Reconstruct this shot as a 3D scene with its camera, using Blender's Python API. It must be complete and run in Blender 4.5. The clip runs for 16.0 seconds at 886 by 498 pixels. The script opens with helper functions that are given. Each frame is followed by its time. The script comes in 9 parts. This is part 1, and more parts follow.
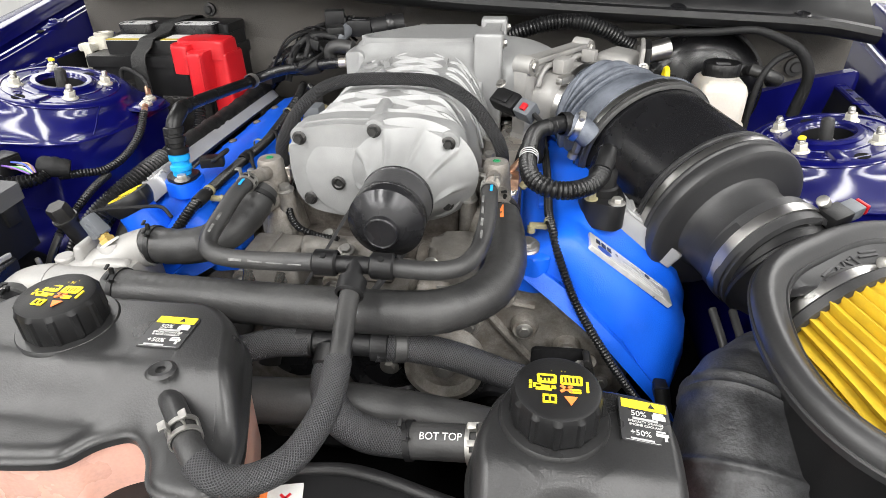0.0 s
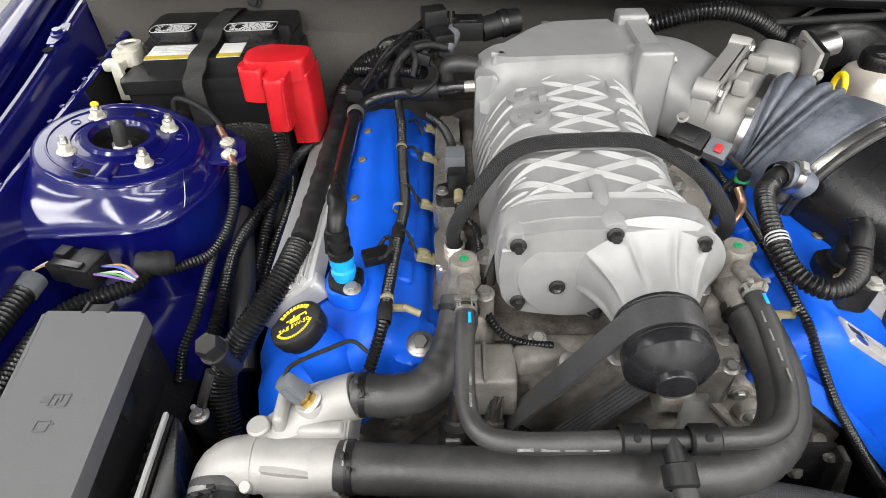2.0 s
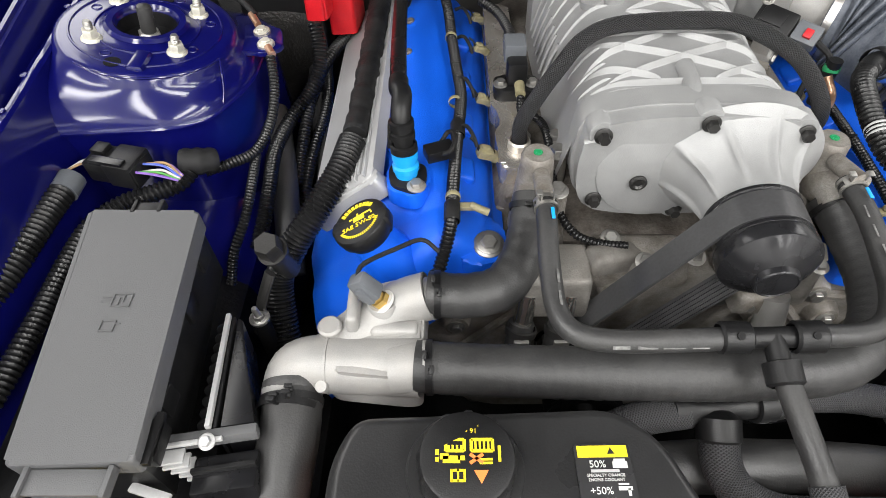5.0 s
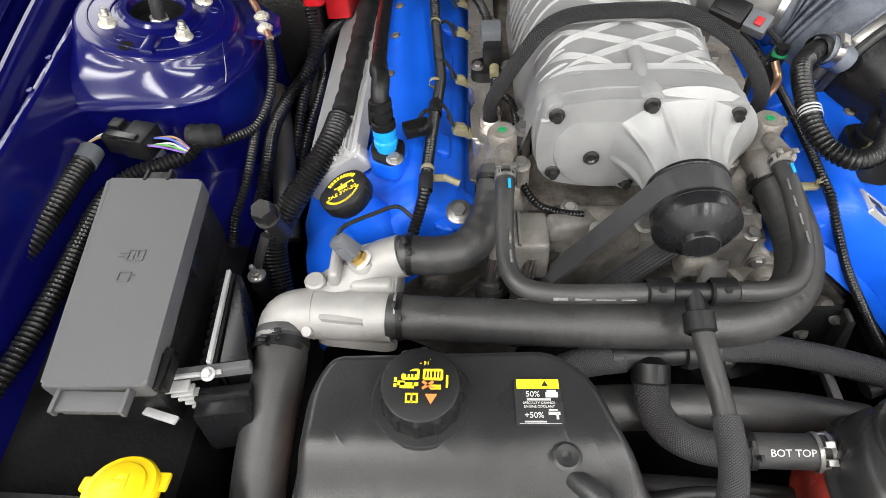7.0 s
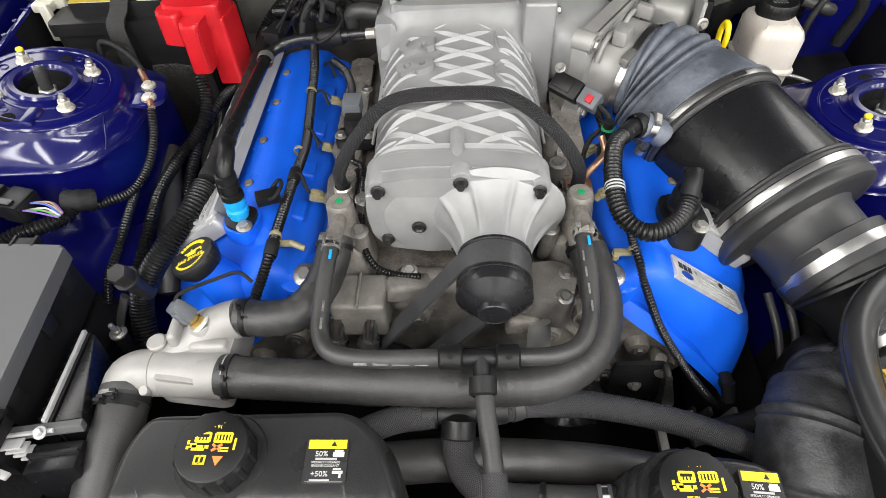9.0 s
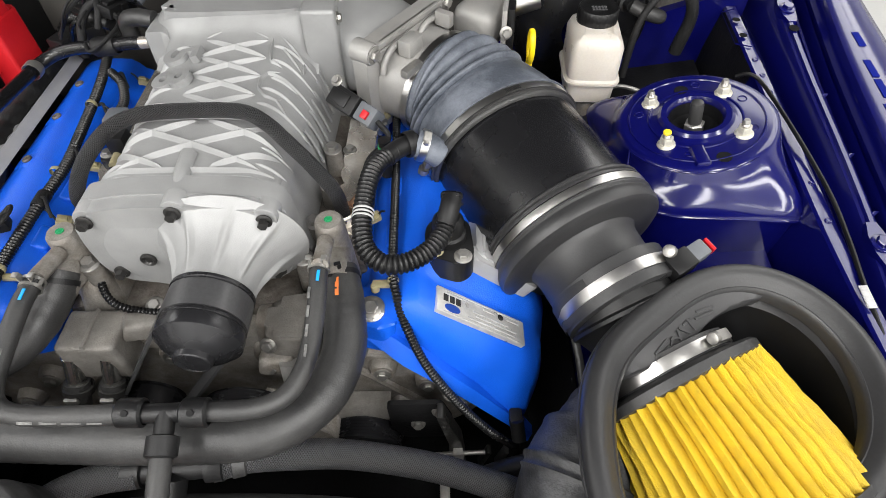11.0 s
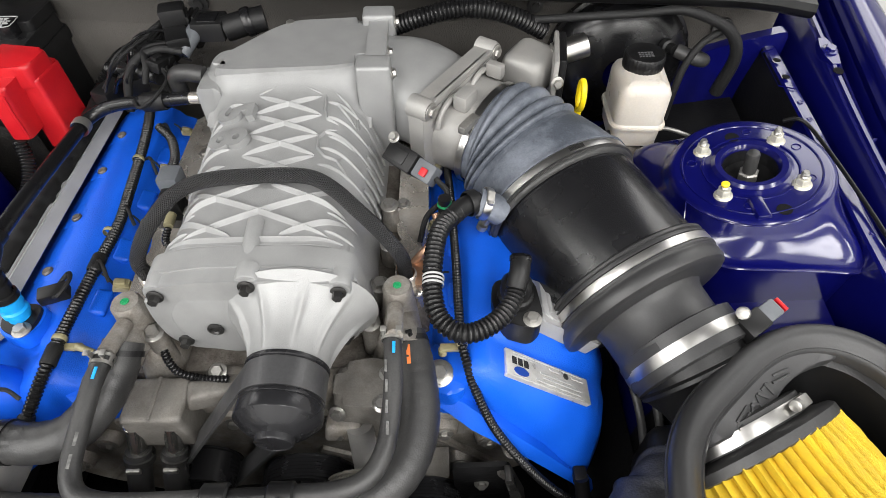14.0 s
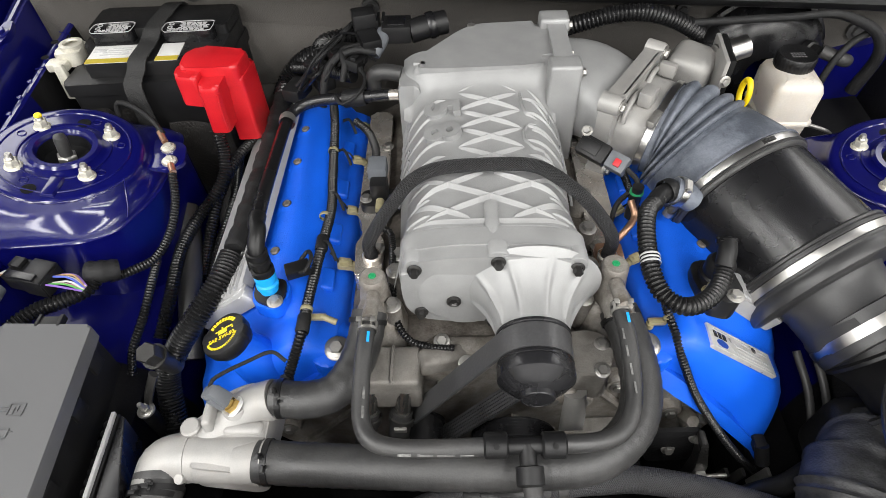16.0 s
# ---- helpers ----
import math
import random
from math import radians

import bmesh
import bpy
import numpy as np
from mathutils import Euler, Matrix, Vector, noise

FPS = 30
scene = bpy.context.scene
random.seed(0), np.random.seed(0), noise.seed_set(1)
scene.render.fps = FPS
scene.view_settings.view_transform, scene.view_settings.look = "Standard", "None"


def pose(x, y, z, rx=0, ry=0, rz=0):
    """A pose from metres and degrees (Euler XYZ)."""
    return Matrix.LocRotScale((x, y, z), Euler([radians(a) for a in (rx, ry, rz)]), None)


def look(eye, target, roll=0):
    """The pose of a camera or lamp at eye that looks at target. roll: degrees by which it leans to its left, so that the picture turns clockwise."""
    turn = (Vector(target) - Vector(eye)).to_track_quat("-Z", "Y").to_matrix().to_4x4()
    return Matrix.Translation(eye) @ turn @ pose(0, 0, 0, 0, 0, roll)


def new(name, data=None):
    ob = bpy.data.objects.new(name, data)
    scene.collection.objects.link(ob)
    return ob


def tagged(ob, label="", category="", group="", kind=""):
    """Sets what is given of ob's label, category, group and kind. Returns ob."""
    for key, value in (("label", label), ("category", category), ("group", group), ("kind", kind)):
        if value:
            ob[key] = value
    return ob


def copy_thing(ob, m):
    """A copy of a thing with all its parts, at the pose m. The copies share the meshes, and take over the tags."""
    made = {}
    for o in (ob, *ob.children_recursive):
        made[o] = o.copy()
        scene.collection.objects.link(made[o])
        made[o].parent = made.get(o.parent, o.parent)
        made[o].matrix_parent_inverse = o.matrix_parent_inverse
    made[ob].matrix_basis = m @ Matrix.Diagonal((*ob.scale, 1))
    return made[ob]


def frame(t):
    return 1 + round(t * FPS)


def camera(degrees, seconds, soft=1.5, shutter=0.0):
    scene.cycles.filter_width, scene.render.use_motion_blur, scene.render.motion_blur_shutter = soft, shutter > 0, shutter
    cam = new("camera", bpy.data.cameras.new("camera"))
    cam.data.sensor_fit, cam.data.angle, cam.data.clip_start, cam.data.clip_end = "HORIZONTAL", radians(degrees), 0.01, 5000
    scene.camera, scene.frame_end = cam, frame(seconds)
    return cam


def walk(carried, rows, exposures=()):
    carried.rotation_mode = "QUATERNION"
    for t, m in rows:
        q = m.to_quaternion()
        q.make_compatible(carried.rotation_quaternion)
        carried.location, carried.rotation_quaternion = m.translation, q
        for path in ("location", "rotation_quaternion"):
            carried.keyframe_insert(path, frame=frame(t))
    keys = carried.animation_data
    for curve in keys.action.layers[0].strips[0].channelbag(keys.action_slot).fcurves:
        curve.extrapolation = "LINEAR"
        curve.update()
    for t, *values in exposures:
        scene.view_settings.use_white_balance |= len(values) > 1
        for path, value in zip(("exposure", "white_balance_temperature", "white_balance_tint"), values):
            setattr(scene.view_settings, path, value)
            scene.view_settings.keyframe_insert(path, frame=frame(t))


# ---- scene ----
cam = camera(74.8, 16.0, soft=0.8)
PATH = [
    (0, (0.1757, -0.6255, 1.2616), (-0.0903, 1.1324, 0.1827), -0.90),
    (0.5, (0.0690, -0.5508, 1.2983), (-0.1547, 1.1585, 0.1339), -1.25),
    (1, (-0.0013, -0.5069, 1.3353), (-0.1202, 1.1733, 0.1140), -1.74),
    (1.5, (-0.0881, -0.4604, 1.3749), (-0.1381, 1.1655, 0.0794), -1.78),
    (2, (-0.1473, -0.4241, 1.3939), (-0.1933, 1.1254, 0.0063), -1.88),
    (2.5, (-0.1890, -0.3779, 1.4022), (-0.2337, 1.1232, -0.0375), -1.99),
    (3, (-0.2073, -0.3220, 1.4311), (-0.2514, 1.1545, -0.0335), -2.00),
    (3.5, (-0.2127, -0.3268, 1.4087), (-0.2535, 1.1346, -0.0706), -1.98),
    (4, (-0.2152, -0.3508, 1.3869), (-0.2570, 1.0755, -0.1264), -2.00),
    (4.5, (-0.2193, -0.3826, 1.3682), (-0.2638, 0.9991, -0.1860), -2.04),
    (5, (-0.2192, -0.4141, 1.3538), (-0.2652, 0.9270, -0.2358), -2.17),
    (5.2, (-0.2178, -0.4243, 1.3499), (-0.2667, 0.9029, -0.2502), -2.30),
    (7.3, (-0.1501, -0.4769, 1.4140), (-0.2472, 0.7962, -0.2279), -3.25),
    (7.5, (-0.1275, -0.4802, 1.4239), (-0.2238, 0.7892, -0.2216), -3.14),
    (8, (-0.0795, -0.4760, 1.4485), (-0.1670, 0.8010, -0.1908), -2.96),
    (8.5, (-0.0300, -0.4671, 1.4620), (-0.1080, 0.8460, -0.1487), -2.54),
    (9, (0.0056, -0.4637, 1.4658), (-0.0632, 0.8794, -0.1209), -2.25),
    (9.5, (0.0661, -0.4491, 1.4657), (0.0072, 0.9026, -0.1147), -2.06),
    (10, (0.1498, -0.4305, 1.4600), (0.1049, 0.9117, -0.1286), -1.86),
    (10.2, (0.1763, -0.4235, 1.4559), (0.1408, 0.9169, -0.1336), -1.58),
    (12.3, (0.3397, -0.3432, 1.4204), (0.3556, 1.0038, -0.1635), -0.37),
    (12.5, (0.3391, -0.3352, 1.4246), (0.3583, 1.0138, -0.1587), -0.35),
    (13, (0.3253, -0.3233, 1.4344), (0.3468, 1.0303, -0.1442), -0.33),
    (13.5, (0.2664, -0.3279, 1.4551), (0.2828, 1.0273, -0.1228), -0.67),
    (14, (0.1901, -0.3432, 1.4729), (0.1995, 1.0176, -0.0993), -1.03),
    (14.5, (0.1236, -0.3532, 1.4806), (0.1247, 1.0069, -0.0926), -1.39),
    (15, (0.0632, -0.3658, 1.4950), (0.0547, 0.9914, -0.0810), -1.87),
    (15.5, (0.0068, -0.3817, 1.5035), (-0.0120, 0.9774, -0.0717), -2.05),
    (16, (-0.0437, -0.4011, 1.5126), (-0.0820, 0.9622, -0.0579), -2.10),
]
# the clip starts a little brighter
EXPOSURES = [(0.0, 0.22), (1.0, 0.22), (2.2, 0.1), (3.5, 0.05), (6.0, 0.06), (10.0, 0.0), (16.0, 0.0)]
walk(cam, [(t, look(eye, target, roll)) for t, eye, target, roll in PATH], EXPOSURES)

# ---- light ----
ROOM = 4.6
world = bpy.data.worlds.new("room_air")
scene.world = world
world.use_nodes = True
world.node_tree.nodes["Background"].inputs[0].default_value = (0.9, 0.95, 1.0, 1)
world.node_tree.nodes["Background"].inputs[1].default_value = 0.05


def strip_lamp(x, y, sx, sy, watts):
    data = bpy.data.lights.new("ceiling_strip_light", "AREA")
    data.shape, data.size, data.size_y, data.energy = "RECTANGLE", sx, sy, watts
    data.color = (1.0, 0.985, 0.96)
    ob = new("ceiling_strip_light", data)
    ob.matrix_world = pose(x, y, 3.05)
    return ob


for lx in (-3.3, -2.1, -0.9, 0.9, 2.1, 3.3):
    strip_lamp(lx, -2.5, 0.34, 3.8, 90)
# wide panels added behind the car so the fenders mirror something pale
for lx in (-3.35, -2.25, 2.25, 3.35):
    strip_lamp(lx, 2.4, 1.0, 3.6, 54)

# ---- geometry helpers ----
ORIGIN = {}


def thing(name, at=(0, 0, 0), label="", category="", group="", kind=""):
    ob = new(name)
    ob.empty_display_size = 0.02
    ob.location = at
    ORIGIN[ob.name] = Vector(at)
    return tagged(ob, label, category, group, kind)


def finish(me, mat, angle=38):
    me.materials.append(mat)
    for p in me.polygons:
        p.use_smooth = True
    me.set_sharp_from_angle(angle=radians(angle))
    me.update()


def part(name, geo, mat, parent=None, label="", angle=38, m=None):
    """One mesh object under a thing or a part; geo is a bmesh or (verts, faces[, uvs]) in world metres."""
    off = ORIGIN.get(parent.name, Vector((0, 0, 0))) if parent else Vector((0, 0, 0))
    me = bpy.data.meshes.new(name)
    if isinstance(geo, bmesh.types.BMesh):
        bmesh.ops.recalc_face_normals(geo, faces=geo.faces)
        geo.to_mesh(me)
        geo.free()
    else:
        me.from_pydata([tuple(v) for v in geo[0]], [], [tuple(f) for f in geo[1]])
        if len(geo) > 2:
            uv = me.uv_layers.new(name="UVMap")
            for loop in me.loops:
                uv.data[loop.index].uv = geo[2][loop.vertex_index]
    if m is not None:
        me.transform(m)
    me.transform(Matrix.Translation(-off))
    finish(me, mat, angle)
    ob = new(name, me)
    ob.parent = parent
    ORIGIN[ob.name] = off
    if label:
        ob["label"] = label
    return ob


def axis_pose(at, direction, spin=0.0):
    """Local z along direction."""
    q = Vector(direction).normalized().to_track_quat("Z", "Y")
    return Matrix.Translation(at) @ q.to_matrix().to_4x4() @ Matrix.Rotation(radians(spin), 4, "Z")


def lathe(profile, seg=32, m=None, wobble=None):
    """Rings (radius, height) turned about local z; radius 0 closes an end."""
    vs, fs, rows = [], [], []
    for r, z in profile:
        if r <= 1e-6:
            rows.append([len(vs)])
            vs.append(Vector((0, 0, z)))
        else:
            row = []
            for i in range(seg):
                a = 2 * math.pi * i / seg
                k = r * (wobble(a, z) if wobble else 1)
                row.append(len(vs))
                vs.append(Vector((k * math.cos(a), k * math.sin(a), z)))
            rows.append(row)
    for a, b in zip(rows, rows[1:]):
        for i in range(seg):
            j = (i + 1) % seg
            if len(a) == 1 and len(b) > 1:
                fs.append((a[0], b[i], b[j]))
            elif len(b) == 1 and len(a) > 1:
                fs.append((a[i], a[j], b[0]))
            elif len(a) > 1:
                fs.append((a[i], a[j], b[j], b[i]))
    if m is not None:
        vs = [m @ v for v in vs]
    return vs, fs


def spline(pts, step=0.004):
    """Even points along a smooth line through pts."""
    p = [Vector(q) for q in pts]
    if len(p) == 2:
        p = [p[0], p[0].lerp(p[1], 0.5), p[1]]
    ext = [2 * p[0] - p[1]] + p + [2 * p[-1] - p[-2]]
    raw = []
    for i in range(1, len(ext) - 2):
        p0, p1, p2, p3 = ext[i - 1 : i + 3]
        n = max(4, int((p2 - p1).length / 0.002))
        for k in range(n):
            t = k / n
            raw.append(0.5 * (2 * p1 + (p2 - p0) * t + (2 * p0 - 5 * p1 + 4 * p2 - p3) * t * t + (3 * p1 - p0 - 3 * p2 + p3) * t ** 3))
    raw.append(p[-1])
    d = [0.0]
    for a, b in zip(raw, raw[1:]):
        d.append(d[-1] + (b - a).length)
    n = max(3, int(d[-1] / step))
    arr = np.array([tuple(v) for v in raw])
    s = np.linspace(0, d[-1], n + 1)
    return [Vector(v) for v in np.c_[[np.interp(s, d, arr[:, k]) for k in range(3)]].T], d[-1]


def tube(pts, r, seg=12, step=0.004, ridge=0.0, pitch=0.006, radius=None, flat=1.0):
    """A swept round tube with caps; ridge and pitch make it corrugated."""
    if ridge:
        step = pitch / 4
    line, length = spline(pts, step)
    vs, fs, uv = [], [], []
    n = len(line)
    t0 = (line[1] - line[0]).normalized()
    u = t0.cross(Vector((0, 0, 1)))
    if u.length < 0.2:
        u = t0.cross(Vector((0, 1, 0)))
    u.normalize()
    for i, c in enumerate(line):
        t = (line[min(i + 1, n - 1)] - line[max(i - 1, 0)]).normalized()
        u = (u - t * u.dot(t)).normalized()
        v = t.cross(u)
        s = length * i / (n - 1)
        rr = radius(s / length) if radius else r
        if ridge:
            rr += ridge * (0.0, 0.7, 1.0, 0.7)[i % 4] - ridge * 0.5
        for k in range(seg):
            a = 2 * math.pi * k / seg
            vs.append(c + rr * (math.cos(a) * u + flat * math.sin(a) * v))
            uv.append((s, abs(2 * k / seg - 1) * 0.5))
    for i in range(n - 1):
        for k in range(seg):
            j = (k + 1) % seg
            fs.append((i * seg + k, i * seg + j, (i + 1) * seg + j, (i + 1) * seg + k))
    fs.append(tuple(range(seg - 1, -1, -1)))
    fs.append(tuple((n - 1) * seg + k for k in range(seg)))
    return vs, fs, uv


def block(size, at=(0, 0, 0), bevel=0.002, seg=2, taper=(1, 1), m=None):
    """A rounded box, its top scaled by taper."""
    bm = bmesh.new()
    bmesh.ops.create_cube(bm, size=1)
    for v in bm.verts:
        k = taper if v.co.z > 0 else (1, 1)
        v.co = Vector((v.co.x * size[0] * k[0], v.co.y * size[1] * k[1], v.co.z * size[2]))
    if bevel:
        bmesh.ops.bevel(bm, geom=bm.edges[:], offset=min(bevel, 0.45 * min(size)), segments=seg, affect="EDGES", profile=0.6)
    bm.transform(Matrix.Translation(at))
    if m is not None:
        bm.transform(m)
    return bm


def prism(outline, z0, z1, bevel=0.002, seg=2, m=None, scale_top=1.0):
    """An upright slab with the given outline (x, y), rounded along its rims."""
    bm = bmesh.new()
    cx = sum(p[0] for p in outline) / len(outline)
    cy = sum(p[1] for p in outline) / len(outline)
    lo = [bm.verts.new((x, y, z0)) for x, y in outline]
    hi = [bm.verts.new((cx + (x - cx) * scale_top, cy + (y - cy) * scale_top, z1)) for x, y in outline]
    n = len(outline)
    bm.faces.new(lo[::-1])
    top = bm.faces.new(hi)
    for i in range(n):
        bm.faces.new((lo[i], lo[(i + 1) % n], hi[(i + 1) % n], hi[i]))
    if bevel:
        bmesh.ops.bevel(bm, geom=list(top.edges), offset=bevel, segments=seg, affect="EDGES", profile=0.6)
    if m is not None:
        bm.transform(m)
    return bm


def rounded(outline, r=0.01, n=5):
    """The outline with its corners rounded."""
    out = []
    k = len(outline)
    for i in range(k):
        a, b, c = (Vector((*outline[(i + j) % k], 0)) for j in (-1, 0, 1))
        d = min(r, (a - b).length * 0.45, (c - b).length * 0.45)
        p, q = b + (a - b).normalized() * d, b + (c - b).normalized() * d
        for s in range(n + 1):
            t = s / n
            w = (1 - t) ** 2 * p + 2 * t * (1 - t) * b + t * t * q
            out.append((w.x, w.y))
    return out


def inset(outline, d):
    out = []
    n = len(outline)
    area = sum(outline[i][0] * outline[(i + 1) % n][1] - outline[(i + 1) % n][0] * outline[i][1] for i in range(n))
    sg = 1 if area > 0 else -1
    for i in range(n):
        a, b = outline[i - 1], outline[(i + 1) % n]
        tx, ty = b[0] - a[0], b[1] - a[1]
        k = math.hypot(tx, ty) or 1
        out.append((outline[i][0] - sg * ty / k * d, outline[i][1] + sg * tx / k * d))
    return out


def pillow(outline, levels, lift=None, fan=False):
    """Rings of the outline, each set in by d at height z, closed at both ends."""
    vs, fs = [], []
    n = len(outline)
    for d, z in levels:
        for x, y in inset(outline, d):
            vs.append(Vector((x, y, z)))
    for i in range(len(levels) - 1):
        for k in range(n):
            j = (k + 1) % n
            fs.append((i * n + k, i * n + j, (i + 1) * n + j, (i + 1) * n + k))
    bm = bmesh.new()
    bv = [bm.verts.new(v) for v in vs]
    for f in fs:
        bm.faces.new([bv[i] for i in f])
    if not fan:
        bmesh.ops.triangulate(bm, faces=[bm.faces.new(bv[:n][::-1]), bm.faces.new(bv[-n:])])
    for ring in (bv[:n][::-1], bv[-n:]) if fan else ():
        c = bm.verts.new(sum((v.co for v in ring), Vector()) / n)
        for k in range(n):
            bm.faces.new((ring[k], ring[(k + 1) % n], c))
    if lift:
        for limit in (0.06, 0.03, 0.015):
            for _ in range(2):
                bmesh.ops.subdivide_edges(bm, edges=[e for e in bm.edges if e.calc_length() > limit], cuts=1)
                bmesh.ops.triangulate(bm, faces=[f for f in bm.faces if len(f.verts) > 4])
        for v in bm.verts:
            v.co.z += lift(v.co.x, v.co.y, v.co.z)
    return bm


def loft(sections, closed=False, caps=False):
    """A skin over sections with equal counts of points."""
    n = len(sections[0])
    vs = [Vector(p) for s in sections for p in s]
    fs = []
    for i in range(len(sections) - 1):
        for k in range(n if closed else n - 1):
            j = (k + 1) % n
            fs.append((i * n + k, i * n + j, (i + 1) * n + j, (i + 1) * n + k))
    if caps:
        fs.append(tuple(range(n))[::-1])
        fs.append(tuple((len(sections) - 1) * n + k for k in range(n)))
    return vs, fs


def joined(*geos):
    """Several pieces of one part in one bmesh."""
    bm = bmesh.new()
    for g in geos:
        me = bpy.data.meshes.new("tmp")
        if isinstance(g, bmesh.types.BMesh):
            g.to_mesh(me)
            g.free()
        else:
            me.from_pydata([tuple(v) for v in g[0]], [], [tuple(f) for f in g[1]])
        bm.from_mesh(me)
        bpy.data.meshes.remove(me)
    return bm


def lettering(text, size, depth=0.0006, bold=0.0):
    """Letters in the x-y plane, centred, as a bmesh."""
    cu = bpy.data.curves.new("letters", "FONT")
    cu.body, cu.size, cu.extrude, cu.align_x, cu.align_y, cu.offset = text, size, depth, "CENTER", "CENTER", bold
    cu.resolution_u = 3
    ob = bpy.data.objects.new("letters", cu)
    scene.collection.objects.link(ob)
    dg = bpy.context.evaluated_depsgraph_get()
    me = bpy.data.meshes.new_from_object(ob.evaluated_get(dg))
    bm = bmesh.new()
    bm.from_mesh(me)
    bpy.data.objects.remove(ob)
    bpy.data.curves.remove(cu)
    bpy.data.meshes.remove(me)
    return bm


def bars(rows, depth=0.0006):
    """Plain bars (x, y, width, height) in the x-y plane."""
    return joined(*[block((w, h, depth * 2), (x, y, 0), 0) for x, y, w, h in rows])


def plane_pose(origin, ex, ey):
    """Local x and y along ex and ey."""
    x = Vector(ex).normalized()
    z = x.cross(Vector(ey)).normalized()
    y = z.cross(x)
    m = Matrix((x, y, z)).transposed().to_4x4()
    m.translation = origin
    return m


# ---- materials ----
def material(name, base, rough=0.5, metal=0.0, var=0.15, vs=18.0, bump=0.1, fine=350.0, coat=0.0, dirt=0.0, dirt_col=(0.12, 0.1, 0.08), ds=22.0, trans=0.0, spec=0.5, sss=0.0, rv=0.12, random_tint=0.0, coat_rough=0.04):
    mt = bpy.data.materials.new(name)
    mt.use_nodes = True
    nt = mt.node_tree
    b = nt.nodes["Principled BSDF"]
    n, l = nt.nodes.new, nt.links.new
    co = n("ShaderNodeTexCoord")
    big = n("ShaderNodeTexNoise")
    big.inputs["Scale"].default_value, big.inputs["Detail"].default_value = vs, 5
    small = n("ShaderNodeTexNoise")
    small.inputs["Scale"].default_value, small.inputs["Detail"].default_value = fine, 3
    for t in (big, small):
        l(co.outputs["Object"], t.inputs["Vector"])
    ramp = n("ShaderNodeMapRange")
    ramp.inputs["From Min"].default_value, ramp.inputs["From Max"].default_value = 0.3, 0.7
    ramp.inputs["To Min"].default_value, ramp.inputs["To Max"].default_value = 1 - var, 1 + var
    l(big.outputs["Fac"], ramp.inputs["Value"])
    grain = n("ShaderNodeMapRange")
    grain.inputs["From Min"].default_value, grain.inputs["From Max"].default_value = 0.25, 0.75
    grain.inputs["To Min"].default_value, grain.inputs["To Max"].default_value = 1 - var * 0.6, 1 + var * 0.6
    l(small.outputs["Fac"], grain.inputs["Value"])
    mul = n("ShaderNodeMath")
    mul.operation = "MULTIPLY"
    l(ramp.outputs[0], mul.inputs[0])
    l(grain.outputs[0], mul.inputs[1])
    tint = n("ShaderNodeVectorMath")
    tint.operation = "SCALE"
    tint.inputs[0].default_value = base
    l(mul.outputs[0], tint.inputs["Scale"])
    col = tint.outputs[0]
    if dirt:
        dn = n("ShaderNodeTexNoise")
        dn.inputs["Scale"].default_value, dn.inputs["Detail"].default_value, dn.inputs["Roughness"].default_value = ds, 8, 0.7
        l(co.outputs["Object"], dn.inputs["Vector"])
        dr = n("ShaderNodeMapRange")
        dr.inputs["From Min"].default_value, dr.inputs["From Max"].default_value = 0.42, 0.68
        dr.inputs["To Min"].default_value, dr.inputs["To Max"].default_value = 0.0, dirt
        l(dn.outputs["Fac"], dr.inputs["Value"])
        mx = n("ShaderNodeMix")
        mx.data_type = "RGBA"
        l(dr.outputs[0], mx.inputs[0])
        l(col, mx.inputs[6])
        mx.inputs[7].default_value = (*dirt_col, 1)
        col = mx.outputs[2]
    l(col, b.inputs["Base Color"])
    rr = n("ShaderNodeMapRange")
    rr.inputs["From Min"].default_value, rr.inputs["From Max"].default_value = 0.3, 0.7
    rr.inputs["To Min"].default_value, rr.inputs["To Max"].default_value = max(0.02, rough - rv), min(1, rough + rv)
    l(big.outputs["Fac"], rr.inputs["Value"])
    l(rr.outputs[0], b.inputs["Roughness"])
    b.inputs["Metallic"].default_value = metal
    b.inputs["Specular IOR Level"].default_value = spec
    b.inputs["Coat Weight"].default_value = coat
    b.inputs["Coat Roughness"].default_value = coat_rough
    b.inputs["Transmission Weight"].default_value = trans
    if sss:
        b.inputs["Subsurface Weight"].default_value = sss
        b.inputs["Subsurface Radius"].default_value = (0.02, 0.015, 0.01)
    if bump:
        bp = n("ShaderNodeBump")
        bp.inputs["Strength"].default_value, bp.inputs["Distance"].default_value = bump, 0.002
        l(small.outputs["Fac"], bp.inputs["Height"])
        l(bp.outputs[0], b.inputs["Normal"])
    return mt


